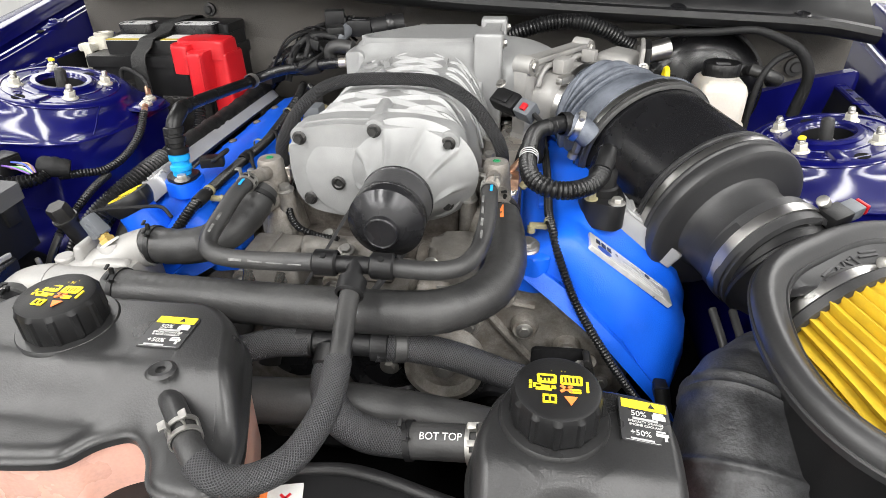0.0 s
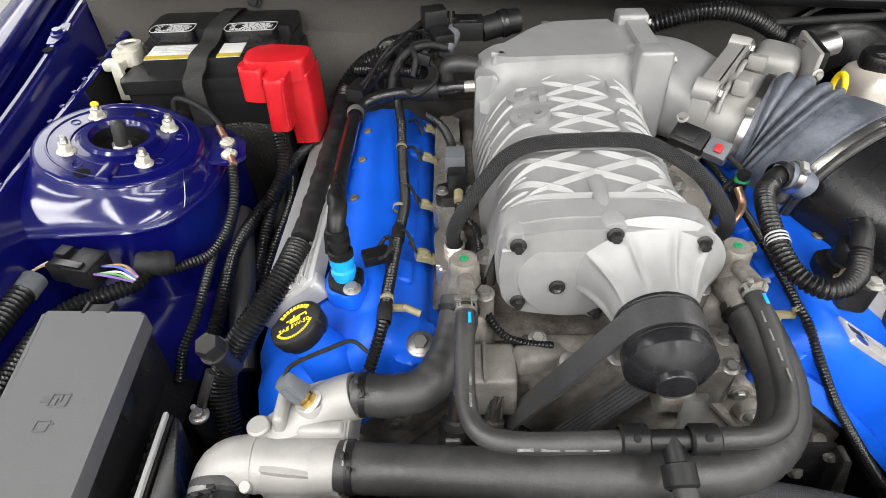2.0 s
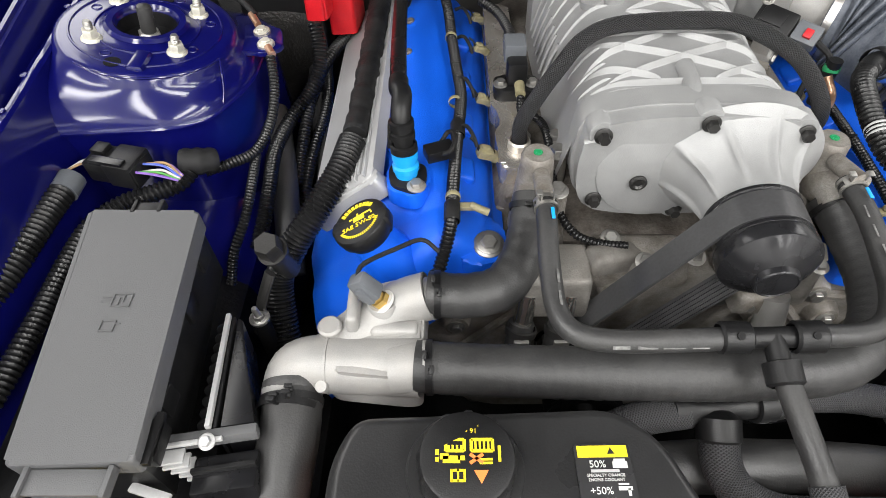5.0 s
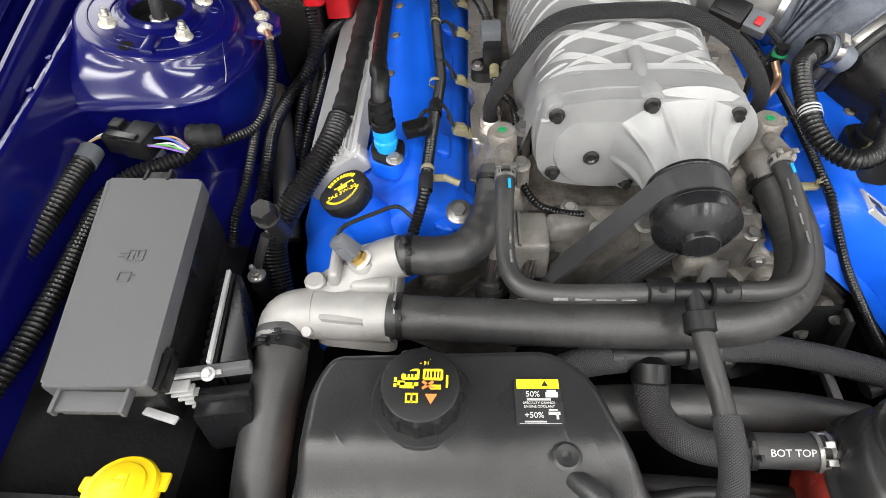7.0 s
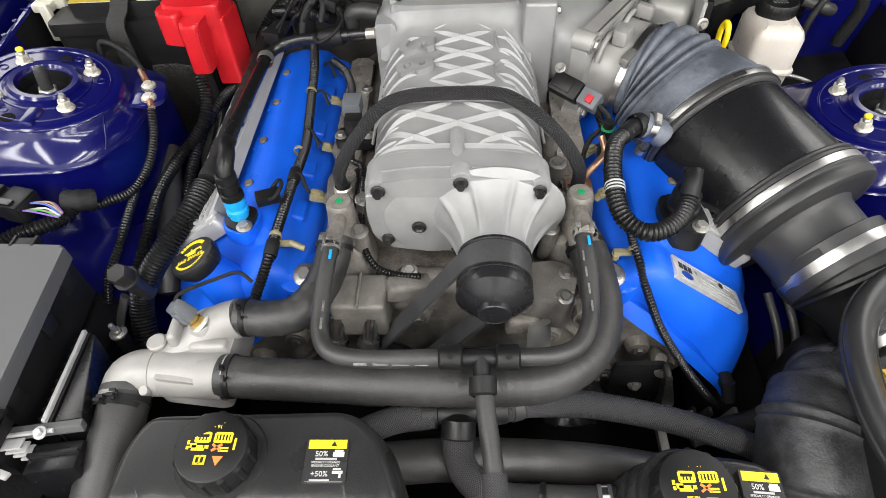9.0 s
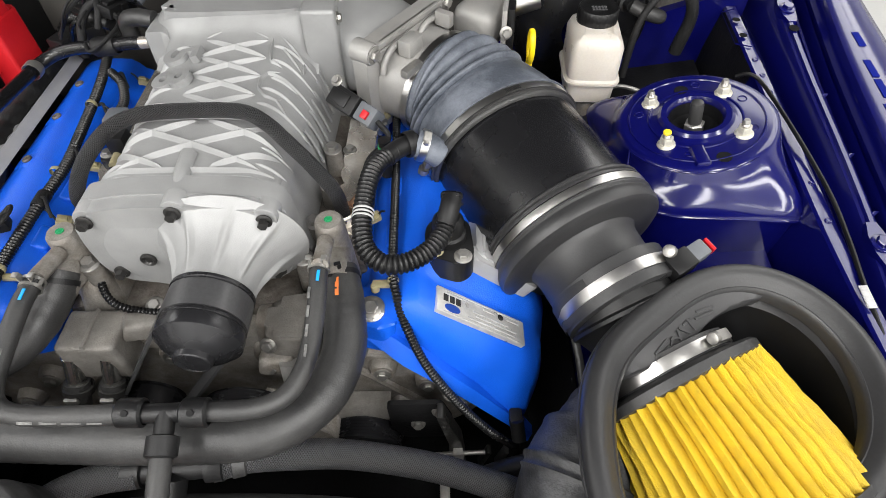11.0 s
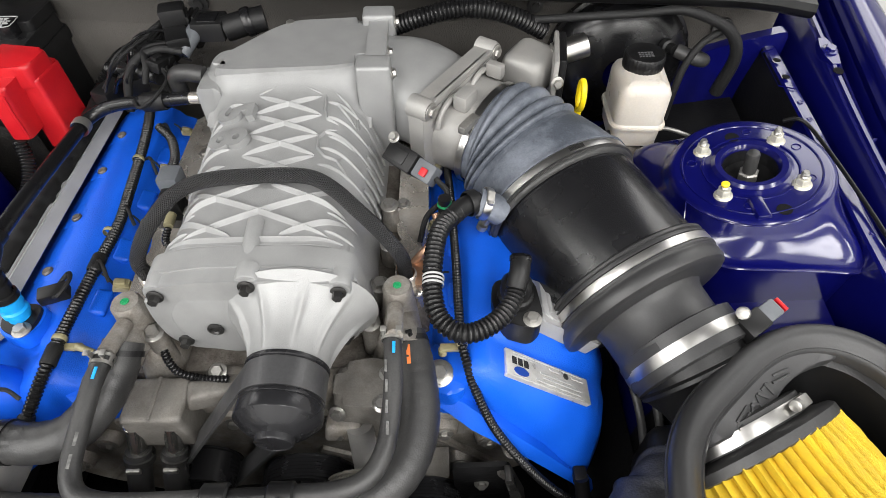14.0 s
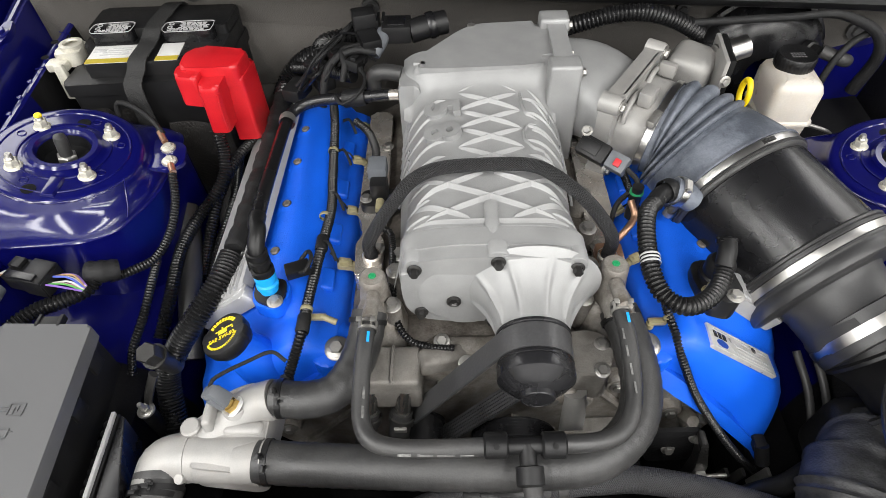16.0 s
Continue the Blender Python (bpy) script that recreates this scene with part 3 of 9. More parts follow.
def strut_tower(cx, cy, cz, sg, reach):
    """sg: +1 right. The plate leans in towards the engine."""
    t = thing("strut_tower", (cx, cy, cz - 0.2), "deep blue painted strut tower with four nuts round the damper shaft", "strut tower", "strut towers")
    tilt = Matrix.Translation((cx, cy, cz)) @ Matrix.Rotation(-sg * radians(11), 4, "Y")
    low = Matrix.Translation((cx, cy, 0))
    prof = [(0.032, -0.03), (0.033, -0.004), (0.036, 0.0), (0.046, 0.0005), (0.05, -0.003), (0.056, -0.004), (0.09, -0.004), (0.0955, -0.005), (0.099, -0.0075), (0.1005, -0.01)]
    # the cap widens from the round plate to a squarer hem, with a plain panel under it
    hem = rounded([(-0.118, 0.12), (-0.118, -0.03), (-0.088, -0.1), (-0.05, -0.122), (0.05, -0.134), (reach, -0.144), (reach, 0.12)], 0.035, 8)
    skirt = ((0.05, -0.0125, 0.95), (0.12, -0.017, 0.9), (0.24, -0.023, 0.82), (0.4, -0.029, 0.72), (0.58, -0.035, 0.62), (0.75, -0.041, 0.5), (0.88, -0.047, 0.42), (0.97, -0.053, 0.36), (1.0, -0.057, 0.33), (1.015, -0.0585, 0.32), (1.015, -0.0605, 0.3), (0.955, -0.061, 0.3), (0.95, -0.075, 0.2), (0.95, -0.12, 0.1), (0.96, -0.2, 0), (0.98, -0.45, 0))

    def ray(a):
        c, s = math.cos(a), math.sin(a)
        best = 0.1
        for (x0, y0), (x1, y1) in zip(hem, hem[1:] + hem[:1]):
            d = c * (y1 - y0) - s * (x1 - x0)
            if abs(d) > 1e-9:
                r = (x0 * (y1 - y0) - y0 * (x1 - x0)) / d
                u = (x0 * s - y0 * c) / d
                if r > 0 and -1e-6 <= u <= 1 + 1e-6:
                    best = max(best, r)
        return best

    seg = 96
    turns = [2 * math.pi * i / seg for i in range(seg)]
    wide = [ray(a) for a in turns]
    secs = []
    for r, h in prof:
        secs.append([tuple(tilt @ Vector((sg * r * math.cos(a), r * math.sin(a), h))) for a in turns])
    for f, h, k in skirt:
        ring = []
        for a, w in zip(turns, wide):
            r = 0.1005 + (w - 0.1005) * f if f <= 1.0 else w * f
            q = Vector((sg * r * math.cos(a), r * math.sin(a), h))
            ring.append(tuple((tilt @ q).lerp(low @ (q + Vector((0, 0, cz))), 1 - k)))
        secs.append(ring)
    body = part("dome", loft(secs, closed=True), PAINT, t, angle=45)
    up = tilt.to_3x3() @ Vector((0, 0, 1))
    part("collar", lathe([(0.034, 0.001), (0.036, 0.004), (0.043, 0.0045), (0.047, 0.001)], 48, tilt), PAINT, body)
    part("pressing", block((0.021, 0.036, 0.007), (-sg * 0.014, -0.072, -0.0028), 0.003, taper=(0.7, 0.94), m=tilt), PAINT, body)
    # drain holes have no depth: their shade is a flat black disc
    for ax, ay in ((-sg * 0.002, 0.062), (sg * 0.012, -0.08)):
        part("hole", lathe([(0, 0), (0.009, 0), (0.009, 0.0008), (0, 0.0008)], 20, tilt @ Matrix.Translation((ax, ay, -0.0039))), LINER, body, "black disc for the dark of a drain hole")
    part("plate_bead", lathe([(0.081, -0.0042), (0.0822, -0.0026), (0.0836, -0.0026), (0.0846, -0.0045)], 72, tilt), PAINT, body)
    part("rim_step", lathe([(0.0555, -0.0045), (0.0565, -0.0024), (0.0585, -0.0024), (0.0595, -0.0045)], 64, tilt), PAINT, body)
    for a in (20, 75, 160, 250, 330):
        part("stamp_ring", lathe([(0.0048, -0.0042), (0.0054, -0.0028), (0.0062, -0.0042)], 18, tilt @ Matrix.Rotation(radians(a), 4, "Z") @ Matrix.Translation((0.07, 0, 0))), PAINT, body)
    part("cap_edge", tube([tilt @ Vector((sg * 0.1 * math.cos(a), 0.1 * math.sin(a), -0.0072)) for a in [math.pi * (1.13 + 0.06 * i) for i in range(10)]] , 0.0013, 6), PAINT, body)
    part("cap_end", tube([tilt @ Vector((-sg * 0.092, -0.041, -0.0075)), tilt @ Vector((-sg * 0.097, -0.056, -0.016)), tilt @ Vector((-sg * 0.101, -0.07, -0.03)), tilt @ Vector((-sg * 0.1, -0.081, -0.046)), tilt @ Vector((-sg * 0.098, -0.086, -0.058))], 0.0012, 6), PAINT, body)
    for q in range(5):
        part("weld_spot", lathe([(0.004, 0), (0.003, -0.0012), (0, -0.0014)], 12, axis_pose((cx + sg * (-0.03 + 0.027 * q), cy - 0.1195 - 0.003 * q, cz - 0.078), (0, -1, 0))), PAINT, body)
    cup = part("bearing_cup", lathe([(0.033, -0.004), (0.03, -0.02), (0.018, -0.026), (0, -0.026)], 32, tilt), DARK, t)
    part("shaft_nut", lathe([(0.013, -0.026), (0.013, -0.012), (0.011, -0.01), (0, -0.01)], 6, tilt), ZINC, t, "zinc plated hexagon nut")
    part("shaft_cap", lathe([(0.0085, -0.012), (0.0085, 0.017), (0.0075, 0.021), (0.004, 0.023), (0, 0.0235)], 20, tilt), RUBBER, t, "black rubber shaft cap")
    return t, tilt


def stud_nut():
    t = thing("strut_nut", (0, 0, 0), "cream coated flange nut on a threaded stud of the strut tower", "nut", "strut tower nuts")
    part("flange", lathe([(0, 0), (0.0115, 0), (0.0115, 0.0015), (0.0095, 0.004), (0, 0.004)], 24), NUT, t)
    part("hexagon", lathe([(0.0085, 0.003), (0.0085, 0.0115), (0.0075, 0.013), (0, 0.013)], 6), NUT, t)
    part("stud", lathe([(0.0045, 0.012), (0.0045, 0.0135), (0.005, 0.0145), (0.0042, 0.0155), (0.005, 0.0165), (0.0042, 0.0175), (0.005, 0.019), (0.0035, 0.0225), (0, 0.0225)], 12), ZINC, t)
    return t


nut0 = stud_nut()
tl, tilt_l = strut_tower(-0.58, 0.2285, 1.012, -1, 0.122)
tr, tilt_r = strut_tower(0.595, 0.223, 0.971, 1, 0.112)
for body, m in ((tl, tilt_l @ Matrix.Translation((-0.047, 0.043, 0.0178))), (tr, tilt_r @ Matrix.Translation((-0.047, -0.042, 0.0178)))):
    part("paint_dab", lathe([(0.0052, -0.003), (0.0053, -0.001), (0.0038, 0.0004), (0, 0.0007)], 14, m), LABEL_YELLOW, body, "yellow paint dab")
first = True
for tilt in (tilt_l, tilt_r):
    for dx, dy in ((-0.047, 0.043), (0.047, 0.041), (-0.047, -0.042), (0.046, -0.044)):
        m = tilt @ Matrix.Translation((dx, dy, -0.0045))
        if first:
            nut0.matrix_basis, first = m, False
        else:
            copy_thing(nut0, m)

# apron shelves between towers and rails; their ends and the bay bottom blackened for shade
for sg, cx in ((-1, -0.568), (1, 0.588)):
    rows = []
    for y in YS:
        xi = rail_x(y)
        k = abs(cx)
        rows.append([(sg * (xi - 0.02), y, 0.86), (sg * (k + 0.02), y, 0.845), (sg * (k - 0.06), y, 0.83), (sg * (k - 0.1), y, 0.8), (sg * (k - 0.125), y, 0.7), (sg * (k - 0.13), y, 0.5)])
    ap = thing("apron", (cx, 0.2, 0.8), "dark blue inner wheel arch panel below the strut tower", "apron", "wheel arch panels")
    cut = [i for i, y in enumerate(YS) if y > -0.02][0]
    end = [i for i, y in enumerate(YS) if y > 0.33][0]
    part("arch_panel", loft(rows[cut : end + 1]), PAINT, ap)
    part("rear_shaded_panel", loft(rows[end:]), DARK, ap, "wheel arch panel blackened for deep shade")
    part("front_shaded_panel", loft(rows[: cut + 1]), DARK, ap, "wheel arch panel blackened for deep shade")
# plain black sheet in place of the unlit depth under the engine
tagged(part("undertray", block((1.5, 1.6, 0.02), (0, 0.0, 0.44), 0), DARK), "black sheet for the unlit depth below the engine", "undertray", kind="structure")
for sg in (-1, 1):
    tagged(part("frame_rail", block((0.08, 1.5, 0.12), (sg * 0.42, -0.02, 0.6), 0.01), DARK), "dirty dark frame rail low in the bay", "frame rail", "frame rails")

# never in view: added to stop light entering the bay from the front
tagged(part("front_light_block", block((1.36, 0.05, 0.5), (0, -0.66, 0.6), 0.01), DARK), "unseen black panel keeping light out of the front of the bay", "crossmember", kind="structure")

# ---- open hood, propped above the windscreen end; unseen, added to darken reflections ----
hd = thing("hood", (0, 0.62, 1.16), "unseen open hood with a dark lined underside, added to shade the bay, hinged at the cowl", "hood")
hm = pose(0, 0.66, 1.17, -56)
part("panel", prism(rounded([(-0.78, 0.0), (0.78, 0.0), (0.72, -1.15), (-0.72, -1.15)], 0.06), 0.0, 0.03, 0.01, m=hm), PAINT, hd)
part("liner", prism(rounded([(-0.7, -0.06), (0.7, -0.06), (0.62, -1.08), (-0.62, -1.08)], 0.08), -0.02, -0.002, 0.004, m=hm), LINER, hd, "dark fibre liner")

# ---- firewall and cowl ----
stand = Matrix.Rotation(radians(90), 4, "X")
fw = thing("firewall", (0, 0.57, 0.8), "grey felt covered firewall behind the engine", "firewall", kind="structure")
part("felt_panel", block((1.5, 0.03, 0.78), (0, 0.565, 0.76), 0.006), FELT, fw)
for x, z, r in ((-0.178, 1.045, 0.015), (0.662, 0.985, 0.017), (0.349, 1.03, 0.012), (-0.47, 1.075, 0.012)):
    g = part("grommet", lathe([(0, 0.012), (r * 0.5, 0.012), (r * 0.6, 0.008), (r, 0.007), (r, 0.0), (0, 0)], 24, axis_pose((x, 0.55, z), (0, -1, 0))), RUBBER, fw, "black rubber grommet")
bulge = part("felt_fold", loft([[(x, 0.55 - 0.012 * math.sin(math.pi * k / 6) - 0.003, z0 + 0.12 * k / 6 + 0.01 * math.sin(x * 9)) for x in [-0.6 + 0.06 * i for i in range(21)]] for z0 in (0.9,) for k in range(7)]), FELT, fw)
part("lower_bulkhead", prism(rounded([(0.36, 0.45), (0.77, 0.45), (0.77, 0.985), (0.7, 0.97), (0.606, 0.939), (0.5, 0.935), (0.36, 0.93)], 0.012), 0.0, 0.02, 0.003, m=Matrix.Translation((0, 0.552, 0)) @ stand), PAINT, fw, "dark blue painted bulkhead below the felt")
cowl = thing("windscreen_cowl", (0, 0.5, 1.07), "black plastic windscreen cowl with a slotted air grille", "cowl")
LIP = ((-0.72, 0.48, 1.148), (-0.55, 0.475, 1.15), (-0.3, 0.47, 1.142), (0.0, 0.465, 1.117), (0.2, 0.462, 1.106), (0.45, 0.46, 1.094), (0.64, 0.455, 1.085), (0.74, 0.45, 1.07))
lip, _ = spline(LIP, 0.03)
rows = []
for p in lip:
    rows.append([(p.x, p.y + a, p.z + b) for a, b in ((0.09, -0.028), (0.012, -0.027), (0.004, -0.022), (0.0, -0.012), (0.003, -0.002), (0.012, 0.001), (0.02, -0.003), (0.028, -0.004), (0.034, 0.006), (0.05, 0.016), (0.13, 0.075), (0.2, 0.11), (0.34, 0.15))])
part("panel", loft(rows), PLASTIC, cowl)
for i in range(76):
    x = 0.07 + i * 0.0075
    z = np.interp(x, [p[0] for p in LIP], [p[2] for p in LIP])
    y = np.interp(x, [p[0] for p in LIP], [p[1] for p in LIP])
    part("slat", block((0.0036, 0.055, 0.009), (0, 0, 0), 0.001, 1, m=pose(x, y + 0.09, z + 0.049, 36)), PLASTIC_GREY, cowl)
for x in (-0.32, 0.21, 0.42, 0.62):
    z = np.interp(x, [p[0] for p in LIP], [p[2] for p in LIP])
    y = np.interp(x, [p[0] for p in LIP], [p[1] for p in LIP])
    part("clip", lathe([(0.014, 0.0), (0.014, 0.004), (0.011, 0.006), (0.008, 0.0045), (0, 0.0045)], 20, axis_pose((x, y + 0.018, z - 0.002), (0, -0.2, 1))), PLASTIC_GLOSS, cowl, "round push-in clip")

# ---- engine block ----
eng = thing("engine_block", (0, 0.2, 0.6), "oily cast aluminium engine block and timing cover", "engine")
vee = [(-0.15, 0.885), (0.15, 0.885), (0.26, 0.86), (0.37, 0.75), (0.27, 0.62), (0.2, 0.5), (-0.2, 0.5), (-0.27, 0.62), (-0.37, 0.75), (-0.26, 0.86)]


def slab_y(outline, y0, y1, bevel=0.004):
    """A slab with an x-z outline between two y."""
    return prism(outline, -y0, -y1, bevel, 2, m=stand) if y1 < y0 else prism(outline, -y1, -y0, bevel, 2, m=stand)


part("block", slab_y(vee, -0.01, 0.46), CAST_DARK, eng)
front = rounded([(-0.19, 0.872), (-0.1, 0.868), (0.1, 0.868), (0.19, 0.872), (0.335, 0.735), (0.3, 0.66), (0.18, 0.56), (-0.18, 0.56), (-0.3, 0.66), (-0.335, 0.735)], 0.03)
tc = part("timing_cover", slab_y(front, -0.012, -0.042, 0.01), CAST_RAW, eng, "grey cast timing cover")
for x, z in ((0.16, 0.845), (0.19, 0.80), (0.245, 0.77), (0.29, 0.725), (0.12, 0.80), (0.21, 0.70), (-0.17, 0.845), (-0.22, 0.79), (-0.28, 0.73), (0.06, 0.842), (-0.05, 0.845)):
    part("boss", lathe([(0.02, -0.005), (0.016, 0.012), (0.014, 0.015), (0, 0.015)], 24, axis_pose((x, -0.04, z), (0, -1, 0.05))), CAST_RAW, tc)
    bolt("bolt", (x, -0.055, z), (0, -1, 0.05), 0.007, ZINC, parent=tc)
for a, b in (((0.13, -0.043, 0.83), (0.27, -0.043, 0.66)), ((0.06, -0.043, 0.85), (0.2, -0.043, 0.83)), ((-0.13, -0.043, 0.83), (-0.27, -0.043, 0.66)), ((0.2, -0.043, 0.86), (0.31, -0.043, 0.745)), ((0.03, -0.043, 0.74), (0.2, -0.043, 0.62))):
    part("rib", tube([a, b], 0.006, 8), CAST_RAW, tc)
part("valley", slab_y(rounded([(-0.18, 0.86), (0.18, 0.86), (0.175, 0.905), (0.13, 0.93), (-0.13, 0.93), (-0.175, 0.905)], 0.012), 0.03, 0.44, 0.01), CAST_DARK, eng)
# dirty front accessory castings beneath the blower
CAST_MID = material("weathered_casting", (0.2, 0.19, 0.175), 0.58, metal=0.25, var=0.2, vs=40, bump=0.3, fine=650, dirt=0.6, dirt_col=(0.11, 0.095, 0.08), ds=60)
brk = thing("accessory_bracket", (-0.11, -0.03, 0.86), "rough grey cast bracket beneath the supercharger snout", "bracket")
part("casting", block((0.07, 0.056, 0.06), (-0.119, -0.052, 0.873), 0.006, 3, (0.94, 0.92)), CAST_MID, brk)
part("casting_rib", block((0.004, 0.05, 0.005), (-0.119, -0.052, 0.9035), 0.0015), CAST_MID, brk)
part("arm", block((0.075, 0.03, 0.024), (0, 0, 0), 0.007, 3, (0.9, 0.8), m=pose(-0.055, -0.036, 0.89, 0, 14, 20)), CAST_MID, brk)
part("web", block((0.12, 0.05, 0.05), (-0.03, -0.025, 0.872), 0.016, 3, (0.8, 0.8)), CAST_RAW, brk)
part("web", block((0.09, 0.04, 0.05), (0.095, -0.03, 0.875), 0.012, 3, (0.9, 0.8)), CAST_RAW, brk)
pump = thing("pump_housing", (0.11, -0.05, 0.85), "grey cast pump housing with bolts beneath the coolant hoses", "pump housing")
ph = part("casting", prism(rounded([(0.07, -0.072), (0.135, -0.078), (0.15, -0.03), (0.12, -0.012), (0.072, -0.02)], 0.014), 0.86, 0.915, 0.01, 3, scale_top=0.92), CAST_MID, pump)
part("shoulder", block((0.05, 0.03, 0.026), (0.082, -0.07, 0.865), 0.008, 3, (0.8, 0.8)), CAST_RAW, pump)
part("stub", tube([(0.098, -0.075, 0.875), (0.1, -0.086, 0.845), (0.1, -0.094, 0.805)], 0.0145, 22), CAST_CLEAN, pump, "pale cast stub pipe")
for x, y, z, d in ((0.078, -0.073, 0.9, (-0.2, -0.9, 0.5)), (0.076, -0.078, 0.862, (-0.3, -0.9, 0.3)), (0.125, -0.07, 0.914, (0, -0.2, 1)), (0.13, -0.035, 0.914, (0, 0, 1))):
    bolt("bolt", (x, y, z), d, 0.0062, ZINC, parent=ph)
for x, y, z in ((-0.03, -0.05, 0.898), (0.02, -0.045, 0.9), (0.08, -0.04, 0.9), (-0.06, -0.02, 0.9)):
    bolt("bolt", (x, y, z), (0, -0.3, 1), 0.007, ZINC, parent=brk)
for x in (-0.145, -0.104):
    t = thing("coolant_pipe_end", (x, -0.075, 0.84), "bright plated pipe end with a black clamp on the bracket", "pipe", "pipe ends")
    part("pipe", tube([(x, -0.064, 0.886), (x - 0.003, -0.076, 0.862), (x - 0.007, -0.086, 0.836)], 0.0098, 20), PLATED, t)
    part("pipe_bead", lathe([(0.0095, 0), (0.0112, 0.001), (0.0112, 0.003), (0.0095, 0.004)], 22, axis_pose((x - 0.001, -0.069, 0.876), (-0.1, -0.42, -0.9))), PLATED, t)
    part("hose_end", tube([(x - 0.0065, -0.083, 0.842), (x - 0.012, -0.1, 0.81), (x - 0.017, -0.12, 0.77)], 0.0135, 20), RUBBER, t)
    part("clamp", lathe([(0.0145, 0), (0.0165, 0.001), (0.0165, 0.009), (0.0145, 0.01)], 20, axis_pose((x - 0.0065, -0.085, 0.837), (-0.15, -0.4, -0.9))), IRON, t)
    part("clamp_ear", block((0.016, 0.005, 0.008), (x - 0.008, -0.104, 0.834), 0.002), ZINC, t)

# ---- valve covers ----
def valve_cover(sg):
    t = thing("valve_cover", (sg * 0.28, 0.15, 0.85), "bright blue powder coated valve cover on the engine bank", "valve cover", "valve covers")
    sec0 = [(0.176, 0.86), (0.178, 0.896), (0.185, 0.912), (0.196, 0.918), (0.206, 0.922), (0.214, 0.932), (0.224, 0.938), (0.262, 0.94), (0.288, 0.934), (0.3, 0.926), (0.345, 0.885), (0.378, 0.85), (0.392, 0.822), (0.394, 0.79), (0.378, 0.755)]
    sec1 = [(0.17, 0.85), (0.172, 0.886), (0.18, 0.9), (0.192, 0.908), (0.205, 0.914), (0.216, 0.926), (0.228, 0.932), (0.242, 0.93), (0.256, 0.9195), (0.28, 0.902), (0.33, 0.866), (0.362, 0.8425), (0.385, 0.815), (0.39, 0.78), (0.376, 0.74)]
    stations = [(0.425, 0.0, 0), (0.42, 0.0, 0), (0.3, 0, 0), (0.2, 0, 0), (0.1, 0, 0), (0.05, 0, 0), (0.025, 0, 0), (0.012, 0, 0.35), (0.0, 0, 0.9), (-0.008, 0, 1), (-0.025, 0, 1), (-0.045, -0.001, 1), (-0.056, -0.006, 1), (-0.066, -0.016, 1), (-0.074, -0.032, 1), (-0.08, -0.055, 1), (-0.083, -0.09, 1), (-0.084, -0.14, 1)]
    rows = []
    for y, dz, k in stations:
        row = []
        for i, ((x, z), (x1, z1)) in enumerate(zip(sec0, sec1)):
            xx, zz = x + (x1 - x) * k, z + (z1 - z) * k + dz * (0.3 if i == 0 else 1)
            yy = y + (0.034 - 0.042 * max(0, (xx - 0.18) / 0.2)) * min(1, max(0, -y - 0.03) / 0.05)
            round_ = min(1, max(0, -y - 0.015) / 0.07) ** 2
            xx -= 0.034 * round_ * max(0, xx - 0.29) / 0.1
            zz -= 0.02 * round_ * max(0, min(1, (xx - 0.24) / 0.1)) * (i < 13)
            row.append((sg * xx, yy, max(zz, 0.888 - 0.93 * max(0, xx - 0.2) if i < 12 else 0.748)))
        rows.append(row)
    body = part("body", loft(rows), BLUE, t, angle=60)
    # flange tab with its bolt at the inner front corner
    tab = part("bolt_tab", prism(rounded([(sg * 0.165, -0.05), (sg * 0.205, -0.06), (sg * 0.235, -0.02), (sg * 0.2, 0.015), (sg * 0.17, 0.0)], 0.012), 0.86, 0.906, 0.006), BLUE, body)
    part("skirt", loft([[(sg * x, y, z) for x, y, z in row] for row in ([(0.168, 0.42, 0.89), (0.168, 0.0, 0.89), (0.172, -0.05, 0.885), (0.22, -0.078, 0.862), (0.29, -0.092, 0.806), (0.345, -0.098, 0.745), (0.372, -0.1, 0.7)],
                                                                       [(0.182, 0.42, 0.9), (0.182, 0.0, 0.9), (0.187, -0.045, 0.897), (0.235, -0.07, 0.875), (0.3, -0.085, 0.816), (0.35, -0.092, 0.757), (0.378, -0.094, 0.71)],
                                                                       [(0.2, 0.42, 0.89), (0.2, 0.0, 0.89), (0.205, -0.03, 0.885), (0.25, -0.05, 0.866), (0.31, -0.065, 0.806), (0.355, -0.075, 0.748), (0.38, -0.08, 0.704)])]), BLUE, body)
    part("bolt_seat", lathe([(0.0155, 0), (0.0155, 0.005), (0.0125, 0.007), (0, 0.007)], 24, axis_pose((sg * 0.186, -0.033, 0.906), (0, -0.25, 1))), ZINC, tab)
    bolt("bolt", (sg * 0.186, -0.035, 0.913), (0, -0.25, 1), 0.0085, ZINC, parent=tab)
    for y in (0.1, 0.189, 0.28, 0.36):
        part("recess", block((0.024, 0.03, 0.004), (0, 0, 0), 0.0015, m=pose(sg * 0.282, y, 0.9335, 0, sg * 14)), BLUE, body)
        part("recess_bolt", lathe([(0.0065, 0), (0.0065, 0.002), (0.005, 0.0035), (0, 0.0025)], 16, axis_pose((sg * 0.28, y, 0.936), (sg * 0.2, 0, 1))), CAST_DARK, body, "dull metal stud")
    for y in (0.06, 0.14, 0.23, 0.32):
        part("stiffening_step", block((0.02, 0.035, 0.012), (0, 0, 0), 0.005, 3, m=pose(sg * 0.208, y, 0.924, 0, sg * -22)), BLUE, body)
    return t


vcl = valve_cover(-1)
vcr = valve_cover(1)


COIL = material("bare_aluminium_cover", (0.38, 0.38, 0.385), 0.45, metal=0.25, var=0.08, vs=25, bump=0.1, fine=900)


